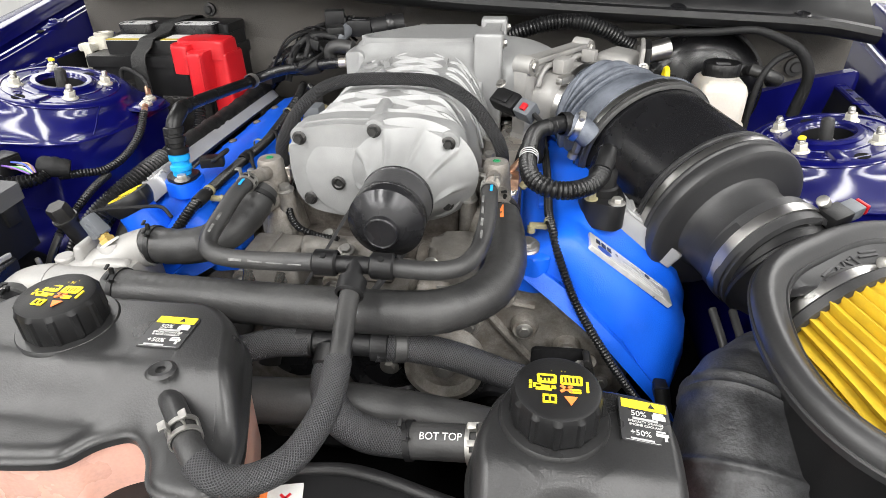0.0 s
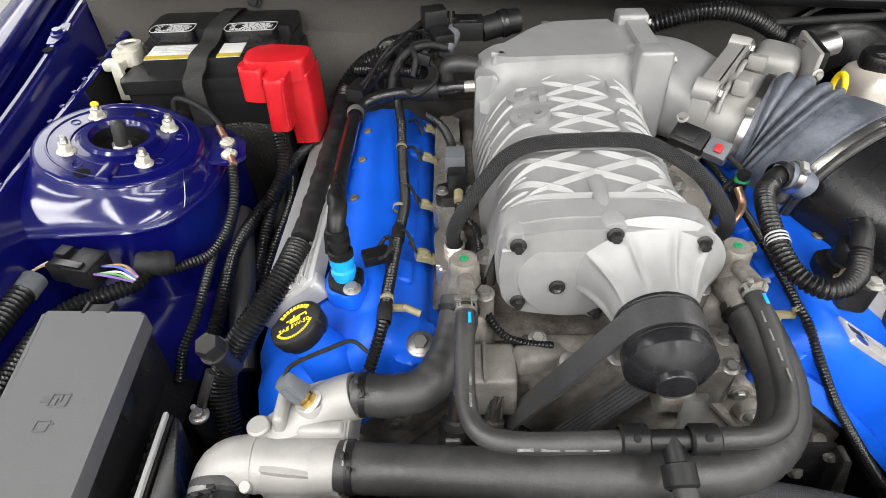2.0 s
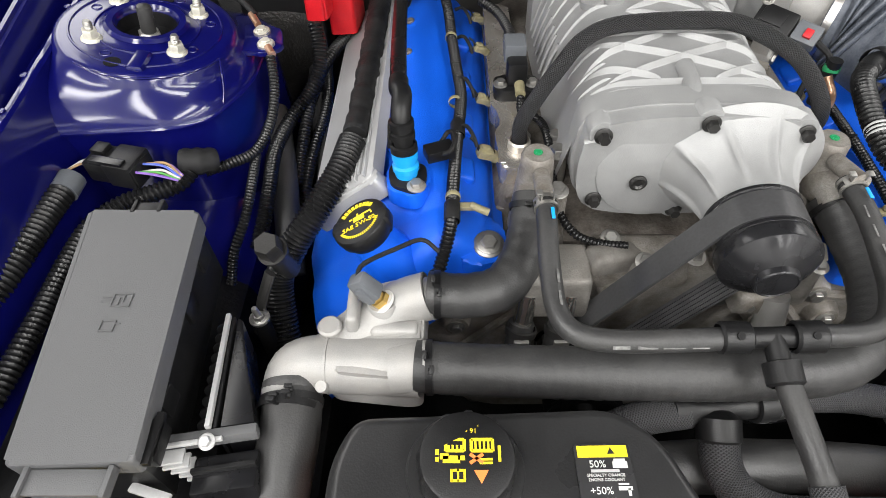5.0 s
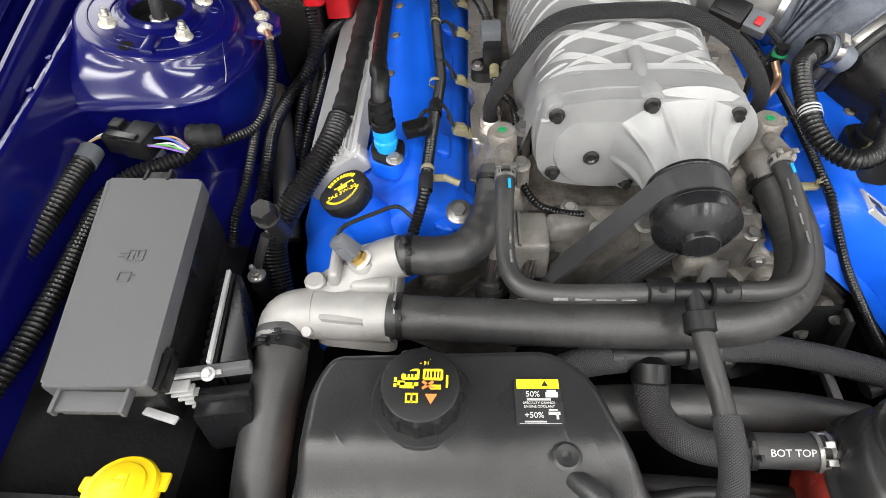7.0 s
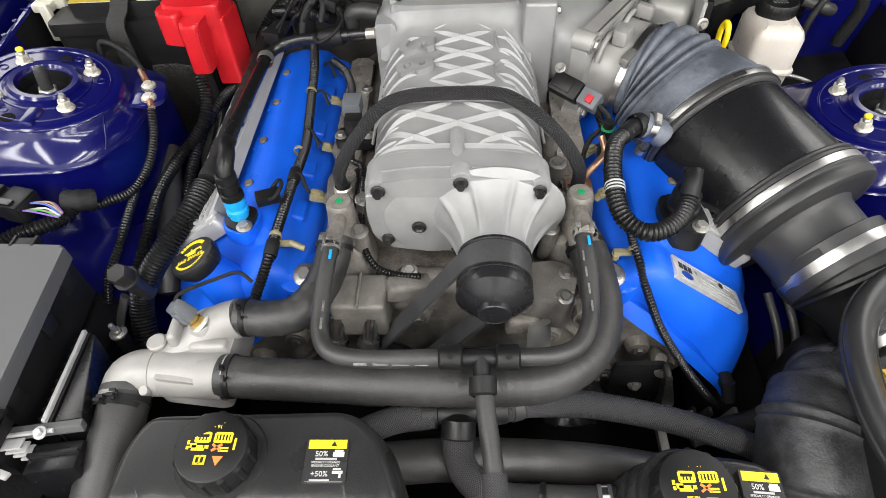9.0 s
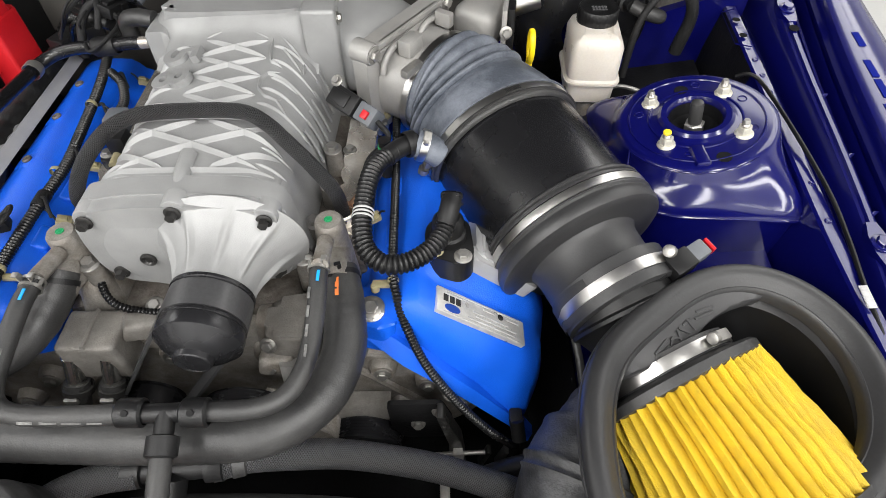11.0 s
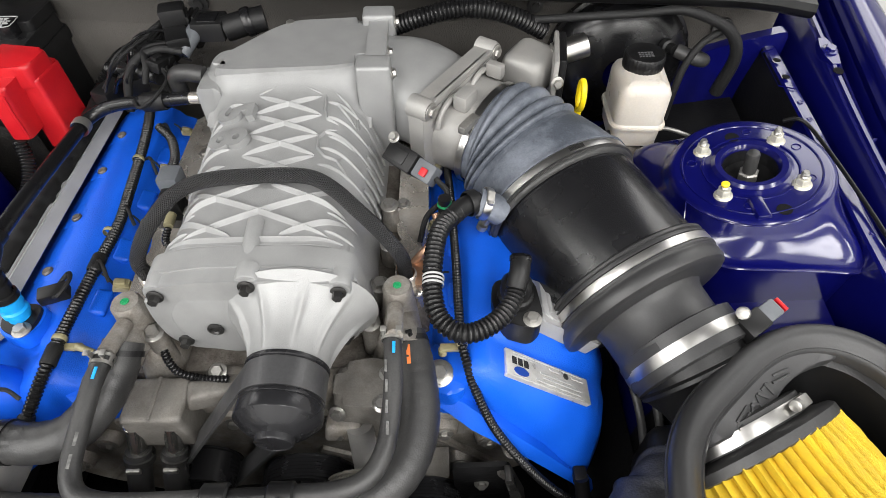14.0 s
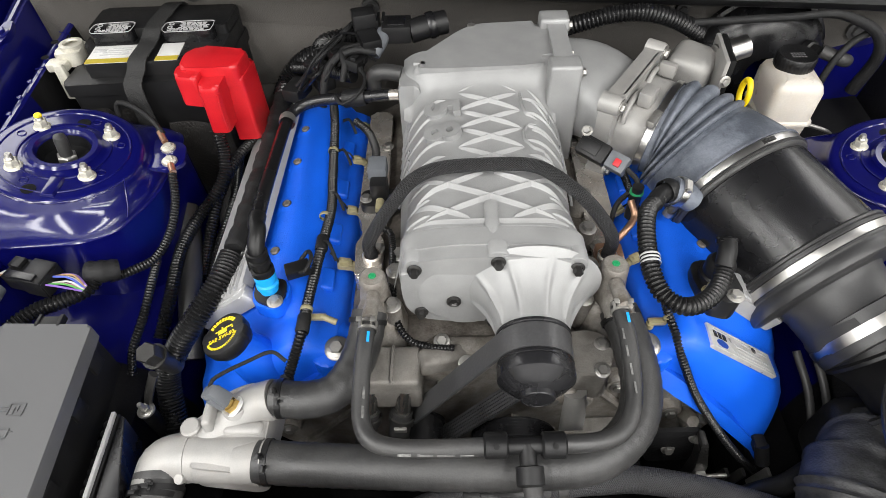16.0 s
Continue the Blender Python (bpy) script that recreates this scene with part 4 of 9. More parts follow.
def coil_cover(sg):
    t = thing("coil_cover", (sg * 0.345, 0.2, 0.9), "silver ribbed aluminium coil cover along the valve cover", "coil cover", "coil covers")
    m = plane_pose((sg * 0.338, 0.225, 0.924 if sg < 0 else 0.908), (0, 1, 0), (-1, 0, 0.75 * sg))
    out = rounded([(-0.205, -0.046), (0.2, -0.046), (0.2, 0.046), (-0.205, 0.046)], 0.014)
    plate = part("plate", prism(out, -0.012, 0.004, 0.004, m=m), COIL, t)
    part("end_lip", prism(rounded([(-0.212, -0.05), (-0.19, -0.05), (-0.19, 0.05), (-0.212, 0.05)], 0.008), -0.022, 0.0015, 0.004, m=m), COIL, plate)
    for i in range(7):
        part("end_rib", block((0.05, 0.0028, 0.006), (-0.175, -0.036 + i * 0.012, 0.005), 0.0012, m=m), COIL, plate)
    for i in range(5):
        part("rib", block((0.38, 0.0035, 0.004), (0.0, (-0.036 + i * 0.009) * sg * -1, 0.005), 0.0012, m=m), COIL, plate)
    part("raised_marks", joined(*[block((0.011 if i % 4 else 0.006, 0.016, 0.002), (-0.15 + i * 0.0205, 0.022 * sg, 0.0045), 0.0006, m=m) for i in range(15)]), CAST, plate, "plain raised bars in place of cast letters")
    return t


coil_cover(-1)
coil_cover(1)

PLATE = material("brushed_plate", (0.62, 0.61, 0.59), 0.38, metal=0.5, var=0.12, vs=60, bump=0.05)
# plate on the cover
pm = plane_pose((0.308, -0.0275, 0.8825), (0.103, -0.003, -0.0745), (0.0, 1, 0.0))
plq = thing("name_plate", (0.305, -0.03, 0.88), "brushed metal builder's plate with worn print on the blue cover", "plate")
part("plate", prism(rounded([(-0.063, -0.0165), (0.063, -0.0165), (0.063, 0.0165), (-0.063, 0.0165)], 0.002, 3), -0.004, 0.0022, 0.0005, m=pm), PLATE, plq)
part("border", joined(*[block(s, a, 0, m=pm) for s, a in (((0.108, 0.0012, 0.0006), (0, 0.0145, 0.0024)), ((0.108, 0.0012, 0.0006), (0, -0.0145, 0.0024)))]), LABEL_GREY, plq)
part("dark_mark", joined(*[block((0.0065, 0.009, 0.0008), (-0.051 + i * 0.0085, 0.004, 0.0024), 0.0002, m=pm) for i in range(3)]), LABEL_BLACK, plq, "plain black shapes")
part("oval_mark", lathe([(0, 0), (0.0105, 0), (0.0105, 0.0006), (0, 0.0006)], 28, pm @ Matrix.Translation((-0.042, -0.0075, 0.0022)) @ Matrix.Diagonal((1, 0.5, 1, 1))), LABEL_BLUE, plq, "plain blue oval")
part("print_line", joined(*[block((w, 0.0022, 0.0006), (x, y * 0.8, 0.0024), 0, m=pm) for x, y, w in ((0.01, 0.012, 0.016), (0.045, 0.012, 0.018), (0.012, 0.001, 0.05), (0.02, -0.005, 0.06), (0.014, -0.012, 0.07), (-0.035, 0.0145, 0.03))]), LABEL_GREY, plq)
part("round_seal", lathe([(0, 0), (0.004, 0), (0.004, 0.0006), (0, 0.0006)], 18, pm @ Matrix.Translation((0.027, 0.0085, 0.0022))), LABEL_BLACK, plq)

# ---- oil cap ----
oil = thing("oil_filler_cap", (-0.312, -0.038, 0.93), "black oil filler cap with yellow print on the blue cover", "cap")
om = plane_pose((-0.312, -0.037, 0.951), (0.9, 0.25, 0.41), (-0.217, 0.982, -0.123)) @ Matrix.Diagonal((0.86, 0.86, 1.0, 1.0))


def grip(n, d):
    return lambda a, z: 1 + (d if math.cos(n * a) > 0.2 else 0.0)


part("cap", lathe([(0.028, -0.022), (0.03, -0.018), (0.033, -0.014), (0.034, -0.004), (0.0325, -0.001), (0.029, 0.0), (0, 0.0)], 96, om, lambda a, z: 1 + (0.07 if math.cos(2 * a + 0.5) > 0.9 else 0)), PLASTIC, oil)
part("neck", lathe([(0.036, -0.085), (0.031, -0.05), (0.027, -0.035), (0.027, -0.018)], 32, om), BLUE, oil)
part("oil_can_symbol", joined(*[block(s, a, 0.0003, 1, m=om) for s, a in (((0.014, 0.0075, 0.001), (0.001, 0.003, 0.0003)), ((0.012, 0.002, 0.001), (0.011, 0.0065, 0.0003)), ((0.004, 0.002, 0.001), (-0.009, 0.0055, 0.0003)), ((0.002, 0.004, 0.001), (0.0, 0.009, 0.0003)), ((0.002, 0.003, 0.001), (0.017, 0.003, 0.0003)))]), LABEL_YELLOW, oil, "yellow oil can symbol")
g = lettering("SAE 5W-50", 0.0088, 0.0004)
g.transform(om @ Matrix.Translation((0.0, -0.0075, 0.0006)))
part("print", g, LABEL_YELLOW, oil, "yellow printed oil grade")
arc = []
for a in range(40, 145, 12):
    arc.append(block((0.0036, 0.0055, 0.0009), (0, 0, 0), 0, m=om @ Matrix.Rotation(radians(a - 90), 4, "Z") @ Matrix.Translation((0, 0.0235, 0.0003))))
for a in range(205, 340, 6):
    arc.append(block((0.0014, 0.0032, 0.0009), (0, 0, 0), 0, m=om @ Matrix.Rotation(radians(a - 90), 4, "Z") @ Matrix.Translation((0, 0.0245, 0.0003))))
part("print_arc", joined(*arc), LABEL_YELLOW, oil, "plain yellow bars in an arc")

# ---- supercharger ----
sc = thing("supercharger", (0, 0.15, 0.93), "silver painted cast supercharger with a diamond ribbed top", "supercharger")


def sc_half(y):
    return np.interp(y, (0.0, 0.03, 0.06, 0.1, 0.3), (0.1, 0.104, 0.1, 0.098, 0.104))


def sc_top(x, y):
    crown = np.interp(y, (0.0, 0.03, 0.06, 0.24, 0.32), (1.03, 1.034, 1.038, 1.045, 1.05))
    soft = np.interp(y, (0.02, 0.055, 0.09), (0.35, 0.6, 1.0))
    return crown - soft * (0.9 * abs(x) ** 2 + 18 * max(0, abs(x) - 0.06) ** 2)


# body: arched top with a cast relief of crossing ribs, over sloping sides
def wedge(path, w, h, n=14):
    """A ridge with a sharp crest lying on the case along a plan path."""
    rows = []
    pts = [Vector((*p, 0)) for p in path]
    for i in range(n + 1):
        f = i / n * (len(pts) - 1)
        k = min(int(f), len(pts) - 2)
        p = pts[k].lerp(pts[k + 1], f - k)
        t = (pts[k + 1] - pts[k]).normalized()
        q = Vector((-t.y, t.x, 0)) * w
        e = min(1, 4 * i / n, 4 * (n - i) / n) ** 0.5
        row = []
        for d, lift in ((-1, -0.0012), (-0.45, h * e * 0.42), (-0.1, h * e * 0.96), (0.0, h * e), (0.1, h * e * 0.96), (0.45, h * e * 0.42), (1, -0.0012)):
            c = p + q * d * (0.4 + 0.6 * e)
            row.append((c.x, c.y, sc_top(c.x, c.y) + lift))
        rows.append(row)
    return loft(rows)


def lattice(slope, ys, xs, y0, y1):
    """Straight runs y = a + slope x, cut to a rectangle."""
    for sg in (-1, 1):
        for a in ys:
            lo, hi = xs
            k = sg * slope
            if k > 0:
                lo, hi = max(lo, (y0 - a) / k), min(hi, (y1 - a) / k)
            else:
                lo, hi = max(lo, (y1 - a) / k), min(hi, (y0 - a) / k)
            if hi - lo > 0.012:
                yield [(lo, a + k * lo), ((lo + hi) / 2, a + k * (lo + hi) / 2), (hi, a + k * hi)]


NX, NY = 60, 60
rows = []
for i in range(NY + 1):
    y = 0.022 + 0.3 * i / NY
    hw = sc_half(y)
    row = [(-hw - 0.02, y, 0.9), (-hw - 0.016, y, 0.94), (-hw - 0.008, y, 0.975), (-hw - 0.002, y, 0.998)]
    for k in range(NX + 1):
        x = -hw + 2 * hw * k / NX
        row.append((x, y, sc_top(x, y)))
    row += [(hw + 0.002, y, 0.998), (hw + 0.008, y, 0.975), (hw + 0.016, y, 0.94), (hw + 0.02, y, 0.9)]
    rows.append(row)
case = part("case", loft(rows), CAST, sc, angle=80)


def on_top(x, y, dz=0.0):
    return Vector((x, y, sc_top(x, y) + dz))


for run in lattice(0.43, [0.0905 + 0.043 * q for q in range(-2, 3)], (-0.09, 0.09), 0.058, 0.131):
    part("rib", wedge(run, 0.0046, 0.0058, 20), CAST, case, angle=25)
for run in lattice(0.42, [0.16 + 0.0365 * q for q in range(-1, 6)], (-0.042, 0.042), 0.146, 0.312):
    part("rib", wedge([(x + 0.006, y) for x, y in run], 0.004, 0.0052, 20), CAST, case, angle=25)
for y, w, h in ((0.0525, 0.0034, 0.005), (0.0435, 0.0028, 0.0036), (0.032, 0.0022, 0.0022), (0.1345, 0.0026, 0.0024)):
    part("cross_rib", wedge([(-0.093, y + 0.0016), (-0.04, y), (0.04, y), (0.093, y + 0.0016)], w, h, 24), CAST, case, angle=30)
for sx in (-1, 1):
    for i in range(6):
        y = 0.152 + 0.028 * i
        part("side_rib", wedge([(sx * 0.052, y + 0.012), (sx * 0.078, y + 0.006), (sx * 0.108, y - 0.004)], 0.003, 0.0036, 16), CAST, case, angle=25)
    for i in range(3):
        y = 0.062 + 0.027 * i
        part("side_rib", wedge([(sx * 0.07, y + 0.004), (sx * 0.086, y + 0.002), (sx * 0.1, y - 0.002)], 0.0026, 0.003, 12), CAST, case, angle=25)
part("boss", tube([on_top(0, 0.03, -0.001), on_top(0, 0.05, 0.001), on_top(0, 0.076, 0.001)], 0.0085, 16), CAST, case)
for sx in (-1, 1):
    part("corner_boss", tube([on_top(sx * 0.088, 0.02, -0.007), on_top(sx * 0.088, 0.058, -0.009)], 0.0085, 16), CAST, case)
    for i in range(8):
        y = 0.158 + i * 0.02
        part("fin", tube([Vector((sx * 0.117, y, 0.955)), Vector((sx * 0.109, y, 0.985)), Vector((sx * 0.1015, y, 1.004))], 0.0022, 6, 0.008), CAST, case)
# raised numerals and plain marks
for txt, x, y in (("5", -0.058, 0.252), ("8", -0.058, 0.206)):
    g = lettering(txt, 0.066, 0.0046, 0.0018)
    g.transform(plane_pose(on_top(x, y, 0.0012), (0, -1, -0.03), (1, 0, 0.24)))
    part("raised_numeral", g, CAST, case, "raised cast numerals")
for run in ([(0.05, 0.302), (0.052, 0.26), (0.056, 0.243), (0.07, 0.236)], [(0.05, 0.302), (0.07, 0.285), (0.09, 0.268)], [(0.09, 0.268), (0.091, 0.248)], [(0.062, 0.277), (0.075, 0.262), (0.088, 0.248)],
            [(0.07, 0.226), (0.056, 0.221), (0.049, 0.207), (0.05, 0.19), (0.06, 0.176), (0.073, 0.173), (0.078, 0.183)], [(0.06, 0.212), (0.076, 0.209), (0.09, 0.206)], [(0.073, 0.173), (0.084, 0.16)]):
    part("raised_mark", wedge(run, 0.0026, 0.0034, 18), CAST, case, "plain raised line")

# front cover with its rim, bolts and snout
cov = rounded([(-0.1, 1.03), (-0.045, 1.04), (0.045, 1.04), (0.1, 1.03), (0.107, 0.985), (0.104, 0.945), (0.086, 0.928), (0.02, 0.92), (-0.045, 0.92), (-0.084, 0.928), (-0.1, 0.947), (-0.105, 0.985)], 0.018, 6)
part("cover_flange", slab_y([(x * 1.03, 0.985 + (z - 0.985) * 1.03) for x, z in cov], 0.04, 0.014, 0.004), CAST, sc)
fc = part("front_cover", prism(cov, -0.014, 0.004, 0.012, 4, m=stand), CAST, sc)
for x, z in ((-0.087, 1.022), (0.004, 1.034), (0.09, 1.022), (-0.083, 0.944), (0.0, 0.928), (0.088, 0.945)):
    part("bolt_boss", lathe([(0.014, -0.02), (0.0128, -0.003), (0.0118, -0.0012), (0, -0.0012)], 28, axis_pose((x, -0.004, z), (0, -1, 0.08))), CAST, fc)
    bolt("bolt", (x, -0.0055, z), (0, -1, 0.08), 0.0055, IRON, parent=fc, h=0.009)
part("centre_disc", lathe([(0.058, -0.004), (0.055, 0.0015), (0.05, 0.003), (0, 0.003)], 48, axis_pose((-0.03, -0.003, 0.978), (0, -1, 0.06))), CAST, fc)
part("plug", lathe([(0.0085, 0), (0.0085, 0.002), (0.006, 0.003), (0.004, 0.001), (0, 0.001)], 20, axis_pose((-0.0445, -0.0075, 0.967), (0, -1, 0.06))), IRON, fc, "black socket screw plug")
SN = Vector((0.0405, -0.062, 0.977))
AX = Vector((-0.03, -0.995, -0.05)).normalized()
sm = axis_pose(SN, AX)
secs = []
for k in range(21):
    s = 0.067 - 0.00355 * k
    r = 0.0392 + 0.033 * (max(0.0, s) / 0.067) ** 2.5 + 0.003 * max(0.0, s) / 0.067
    c = SN - AX * s
    ring = []
    for i in range(144):
        a = 2 * math.pi * i / 144
        fin = sum(math.exp(-(((a - radians(q) + math.pi) % (2 * math.pi) - math.pi) / 0.065) ** 2) for q in (196, 150, 112, 74, 36, -10))
        rr = r + 0.0052 * fin * math.sin(math.pi * min(1, max(0, s) / 0.064)) - 0.002 * max(0, s) / 0.067
        wide = 1 + 0.12 * (1 - math.cos(math.pi * min(1, max(0, s) / 0.067))) / 2
        ring.append(tuple(c + Vector((rr * math.cos(a) * wide, 0, rr * math.sin(a) * (1 - 0.08 * max(0, s) / 0.067)))))
    secs.append(ring)
sn = part("snout", loft(secs, closed=True, caps=True), CAST, sc, angle=75)

pul = thing("drive_pulley", tuple(SN + AX * 0.04), "black drive pulley with rounded hub cap on the snout", "pulley")
part("rim", lathe([(0.02, -0.002), (0.037, -0.002), (0.0405, 0.0), (0.0405, 0.003), (0.0378, 0.005), (0.0378, 0.034), (0.04, 0.035), (0.0404, 0.036), (0.0404, 0.0385), (0.039, 0.0395), (0.036, 0.042)], 56, sm), PULLEY, pul)
part("hub_cap", lathe([(0.0395, 0.0378), (0.0402, 0.0392), (0.0405, 0.041), (0.0406, 0.052), (0.0402, 0.0532), (0.037, 0.0558), (0.033, 0.0595), (0.0285, 0.0628), (0.0235, 0.0655), (0.0195, 0.067), (0.0182, 0.0676), (0.0176, 0.0725), (0.0168, 0.0735), (0.0158, 0.0738), (0.0152, 0.0732), (0, 0.0732)], 56, sm), PULLEY, pul, angle=24)

# ---- drive belt: two flat runs down to a low idler ----
bel = thing("drive_belt", (-0.03, -0.085, 0.9), "ribbed black drive belt running down from the pulley", "belt")
U = Vector((0, 0, 1)) - AX * AX.z
U.normalize()
W = AX.cross(U).normalized()
if W.x > 0:
    W = -W
C1 = SN + AX * 0.0195
C2 = Vector((-0.095, C1.y + 0.0, 0.77))
dn = (C2 - C1)
dn -= AX * dn.dot(AX)
dn.normalize()
side = AX.cross(dn).normalized()
if side.z < 0:
    side = -side
R1, R2 = 0.0388, 0.034


def belt_run(path, ribs):
    rows = []
    n = 13
    for c, out in path:
        row = []
        for k in range(n):
            a = -0.014 + 0.028 * k / (n - 1)
            row.append(c + AX * a + out * (0.0014 if k % 2 else 0.0012))
        for k in range(n):
            a = 0.014 - 0.028 * k / (n - 1)
            row.append(c + AX * a - out * ((0.0 if k % 2 else 0.0022) if ribs else 0.001))
        rows.append(row)
    return loft(rows, closed=True, caps=True)


arc = []
a0 = math.atan2(side.dot(U), side.dot(W))
path = [(C2.copy() + side * R2, side)]
for k in range(0, 17):
    ang = k / 16 * math.pi
    o = side * math.cos(ang) - dn * math.sin(ang)
    path.append((C1 + o * R1, o))
path.append((C2 - side * R2, -side))
part("belt_loop", belt_run(path, True), BELT, bel, angle=20)
idl = thing("idler_pulley", tuple(C2), "dark grooved idler pulley low on the engine", "pulley")
part("wheel", lathe([(0, -0.02), (R2 - 0.002, -0.02), (R2 + 0.002, -0.019), (R2 + 0.002, -0.017), (R2 - 0.001, -0.016), (R2 - 0.001, 0.016), (R2 + 0.002, 0.017), (R2 + 0.002, 0.02), (0.02, 0.02), (0.012, 0.014), (0, 0.014)], 40, axis_pose(C2, AX)), PULLEY, idl)
for at, r, mt in (((0.03, -0.1, 0.775), 0.055, PULLEY), ((0.1, -0.125, 0.8), 0.045, CAST_RAW), ((-0.06, -0.09, 0.655), 0.05, DARK), ((0.16, -0.1, 0.7), 0.05, PULLEY)):
    t = thing("accessory_pulley", at, "grooved accessory pulley in front of the timing cover", "pulley", "accessory pulleys")
    prof = [(0, -0.014), (r, -0.014)]
    for k in range(6):
        prof += [(r, -0.012 + k * 0.004), (r - 0.0025, -0.01 + k * 0.004)]
    prof += [(r, 0.014), (r - 0.006, 0.015), (r - 0.012, 0.004), (0.016, 0.003), (0.012, 0.012), (0, 0.012)]
    part("wheel", lathe(prof, 40, axis_pose(at, (0, -1, 0))), mt, t)
    bolt("bolt", (at[0], at[1] - 0.012, at[2]), (0, -1, 0), 0.008, ZINC, parent=t)

# ---- plenum, outlet duct and throttle ----
pl = thing("intake_plenum", (0.0, 0.36, 0.95), "silver painted cast plenum at the rear of the supercharger", "plenum")
part("rear_flange", slab_y(rounded([(-0.118, 0.9), (-0.118, 1.052), (-0.09, 1.052), (-0.084, 1.03), (0.084, 1.03), (0.092, 1.05), (0.132, 1.05), (0.132, 0.9)], 0.006), 0.3, 0.35, 0.004), CAST, pl)
out = rounded([(-0.1, 0.318), (-0.092, 0.342), (-0.032, 0.414), (-0.005, 0.434), (0.1, 0.44), (0.105, 0.326), (0.06, 0.316), (-0.07, 0.312)], 0.02)
part("body", prism(out, 0.9, 1.0716, 0.018, 6), CAST, pl, angle=50)
rows = []
for i in range(49):
    x = -0.112 + 0.216 * i / 48
    k = min(1.0, (x + 0.112) / 0.035)
    soft = 1 - (1 - k) ** 2
    base = sc_top(max(-0.1, min(0.1, x)), 0.3)
    row = []
    for y, f in ((0.36, 1.0), (0.335, 1.0), (0.326, 0.97), (0.319, 0.89), (0.313, 0.76), (0.308, 0.6), (0.303, 0.42), (0.297, 0.24), (0.29, 0.1), (0.28, 0.0), (0.272, -0.06)):
        top = 1.0719 - 0.02 * (1 - soft)
        row.append((x, y + 0.01 * (1 - soft), base - 0.001 + (top - base) * f))
    rows.append(row)
part("front_fillet", loft(rows), CAST, pl, angle=60)
rg = part("joint_flange", slab_y([(0.1, 0.94), (0.1, 1.079), (0.126, 1.079), (0.126, 0.94)], 0.288, 0.45, 0.003), CAST, pl)
for y in (0.302, 0.43):
    part("flange_ear", block((0.046, 0.034, 0.16), (0.112, y, 1.005), 0.005, 3, (0.95, 0.95)), CAST, rg)
    bolt("bolt", (0.134, y - 0.004, 1.07), (1, 0, 0.1), 0.0055, ZINC, parent=rg)
bolt("bolt", (0.127, 0.36, 1.062), (1, 0, 0.1), 0.0055, ZINC, parent=rg)
part("stud", lathe([(0.006, 0), (0.006, 0.012), (0, 0.012)], 14, pose(-0.012, 0.43, 1.06)), ZINC, pl)
# curved duct to the throttle flange
N = Vector((0.82, -0.56, -0.06)).normalized()
TF = Vector((0.214, 0.322, 0.988))
T = Vector((0.56, 0.82, 0)).normalized()


def oval(c, u, w, a, b, n=28, p=2.6):
    pts = []
    for i in range(n):
        t = 2 * math.pi * i / n
        ca, sa = math.cos(t), math.sin(t)
        pts.append(tuple(c + u * a * abs(ca) ** (2 / p) * (1 if ca > 0 else -1) + w * b * abs(sa) ** (2 / p) * (1 if sa > 0 else -1)))
    return pts


Z = Vector((0, 0, 1))
secs = []
for k in range(9):
    s = k / 8
    c = Vector((0.095, 0.366, 1.0)).lerp(TF - N * 0.012, s) + Vector((0.012 * math.sin(math.pi * s), 0.016 * math.sin(math.pi * s), 0.006 * math.sin(math.pi * s)))
    u = Vector((0, 1, 0)).lerp(T, s).normalized()
    secs.append(oval(c, u, Z, 0.072 + 0.008 * s, 0.066 - 0.012 * s))
part("outlet_duct", loft(secs, closed=True, caps=True), CAST, pl, angle=60)
tb = thing("throttle_body", tuple(TF), "twin bore cast aluminium throttle body with bolted flange", "throttle body")
fm = plane_pose(TF, T, Z)
fo = rounded([(-0.09, -0.06), (0.09, -0.06), (0.092, 0.058), (0.072, 0.068), (-0.072, 0.068), (-0.092, 0.058)], 0.014)
part("flange", prism(fo, -0.01, 0.012, 0.003, m=fm if (fm.to_3x3() @ Vector((0, 0, 1))).dot(N) > 0 else fm @ Matrix.Rotation(math.pi, 4, "Y")), CAST_CLEAN, tb)
fl_out = fm if (fm.to_3x3() @ Vector((0, 0, 1))).dot(N) > 0 else fm @ Matrix.Rotation(math.pi, 4, "Y")
for x, y in ((-0.08, 0.06), (0.08, 0.06), (-0.078, -0.05), (0.078, -0.05)):
    part("ear", lathe([(0.0145, -0.012), (0.014, 0.011), (0.0125, 0.016), (0, 0.016)], 24, fl_out @ Matrix.Translation((x, y, 0))), CAST_CLEAN, tb)
    bolt("bolt", tuple(fl_out @ Vector((x, y, 0.016))), tuple(N), 0.0075, ZINC, parent=tb)
part("top_rib", block((0.148, 0.008, 0.008), (0, 0.064, 0.012), 0.002, m=fl_out), CAST_CLEAN, tb)
part("lower_rib", block((0.14, 0.016, 0.006), (0, 0.05, 0.012), 0.002, m=fl_out), CAST_CLEAN, tb)
part("cast_bars", joined(*[block((0.003, 0.006, 0.001), (-0.052 + 0.005 * i, 0.052, 0.0152), 0, m=fl_out) for i in range(4)]), CAST_DARK, tb, "small dark stamped bars")
for x, s in ((-0.04, 1), (0.034, -1)):
    part("arched_web", tube([tuple(fl_out @ Vector((x + s * 0.03 * math.cos(a), 0.03 + 0.026 * math.sin(a), 0.02))) for a in [math.pi * k / 8 for k in range(9)]], 0.004, 10), CAST_CLEAN, tb)
part("stop_lug", block((0.012, 0.02, 0.024), (0.048, 0.056, 0.034), 0.003, m=fl_out), CAST_CLEAN, tb)
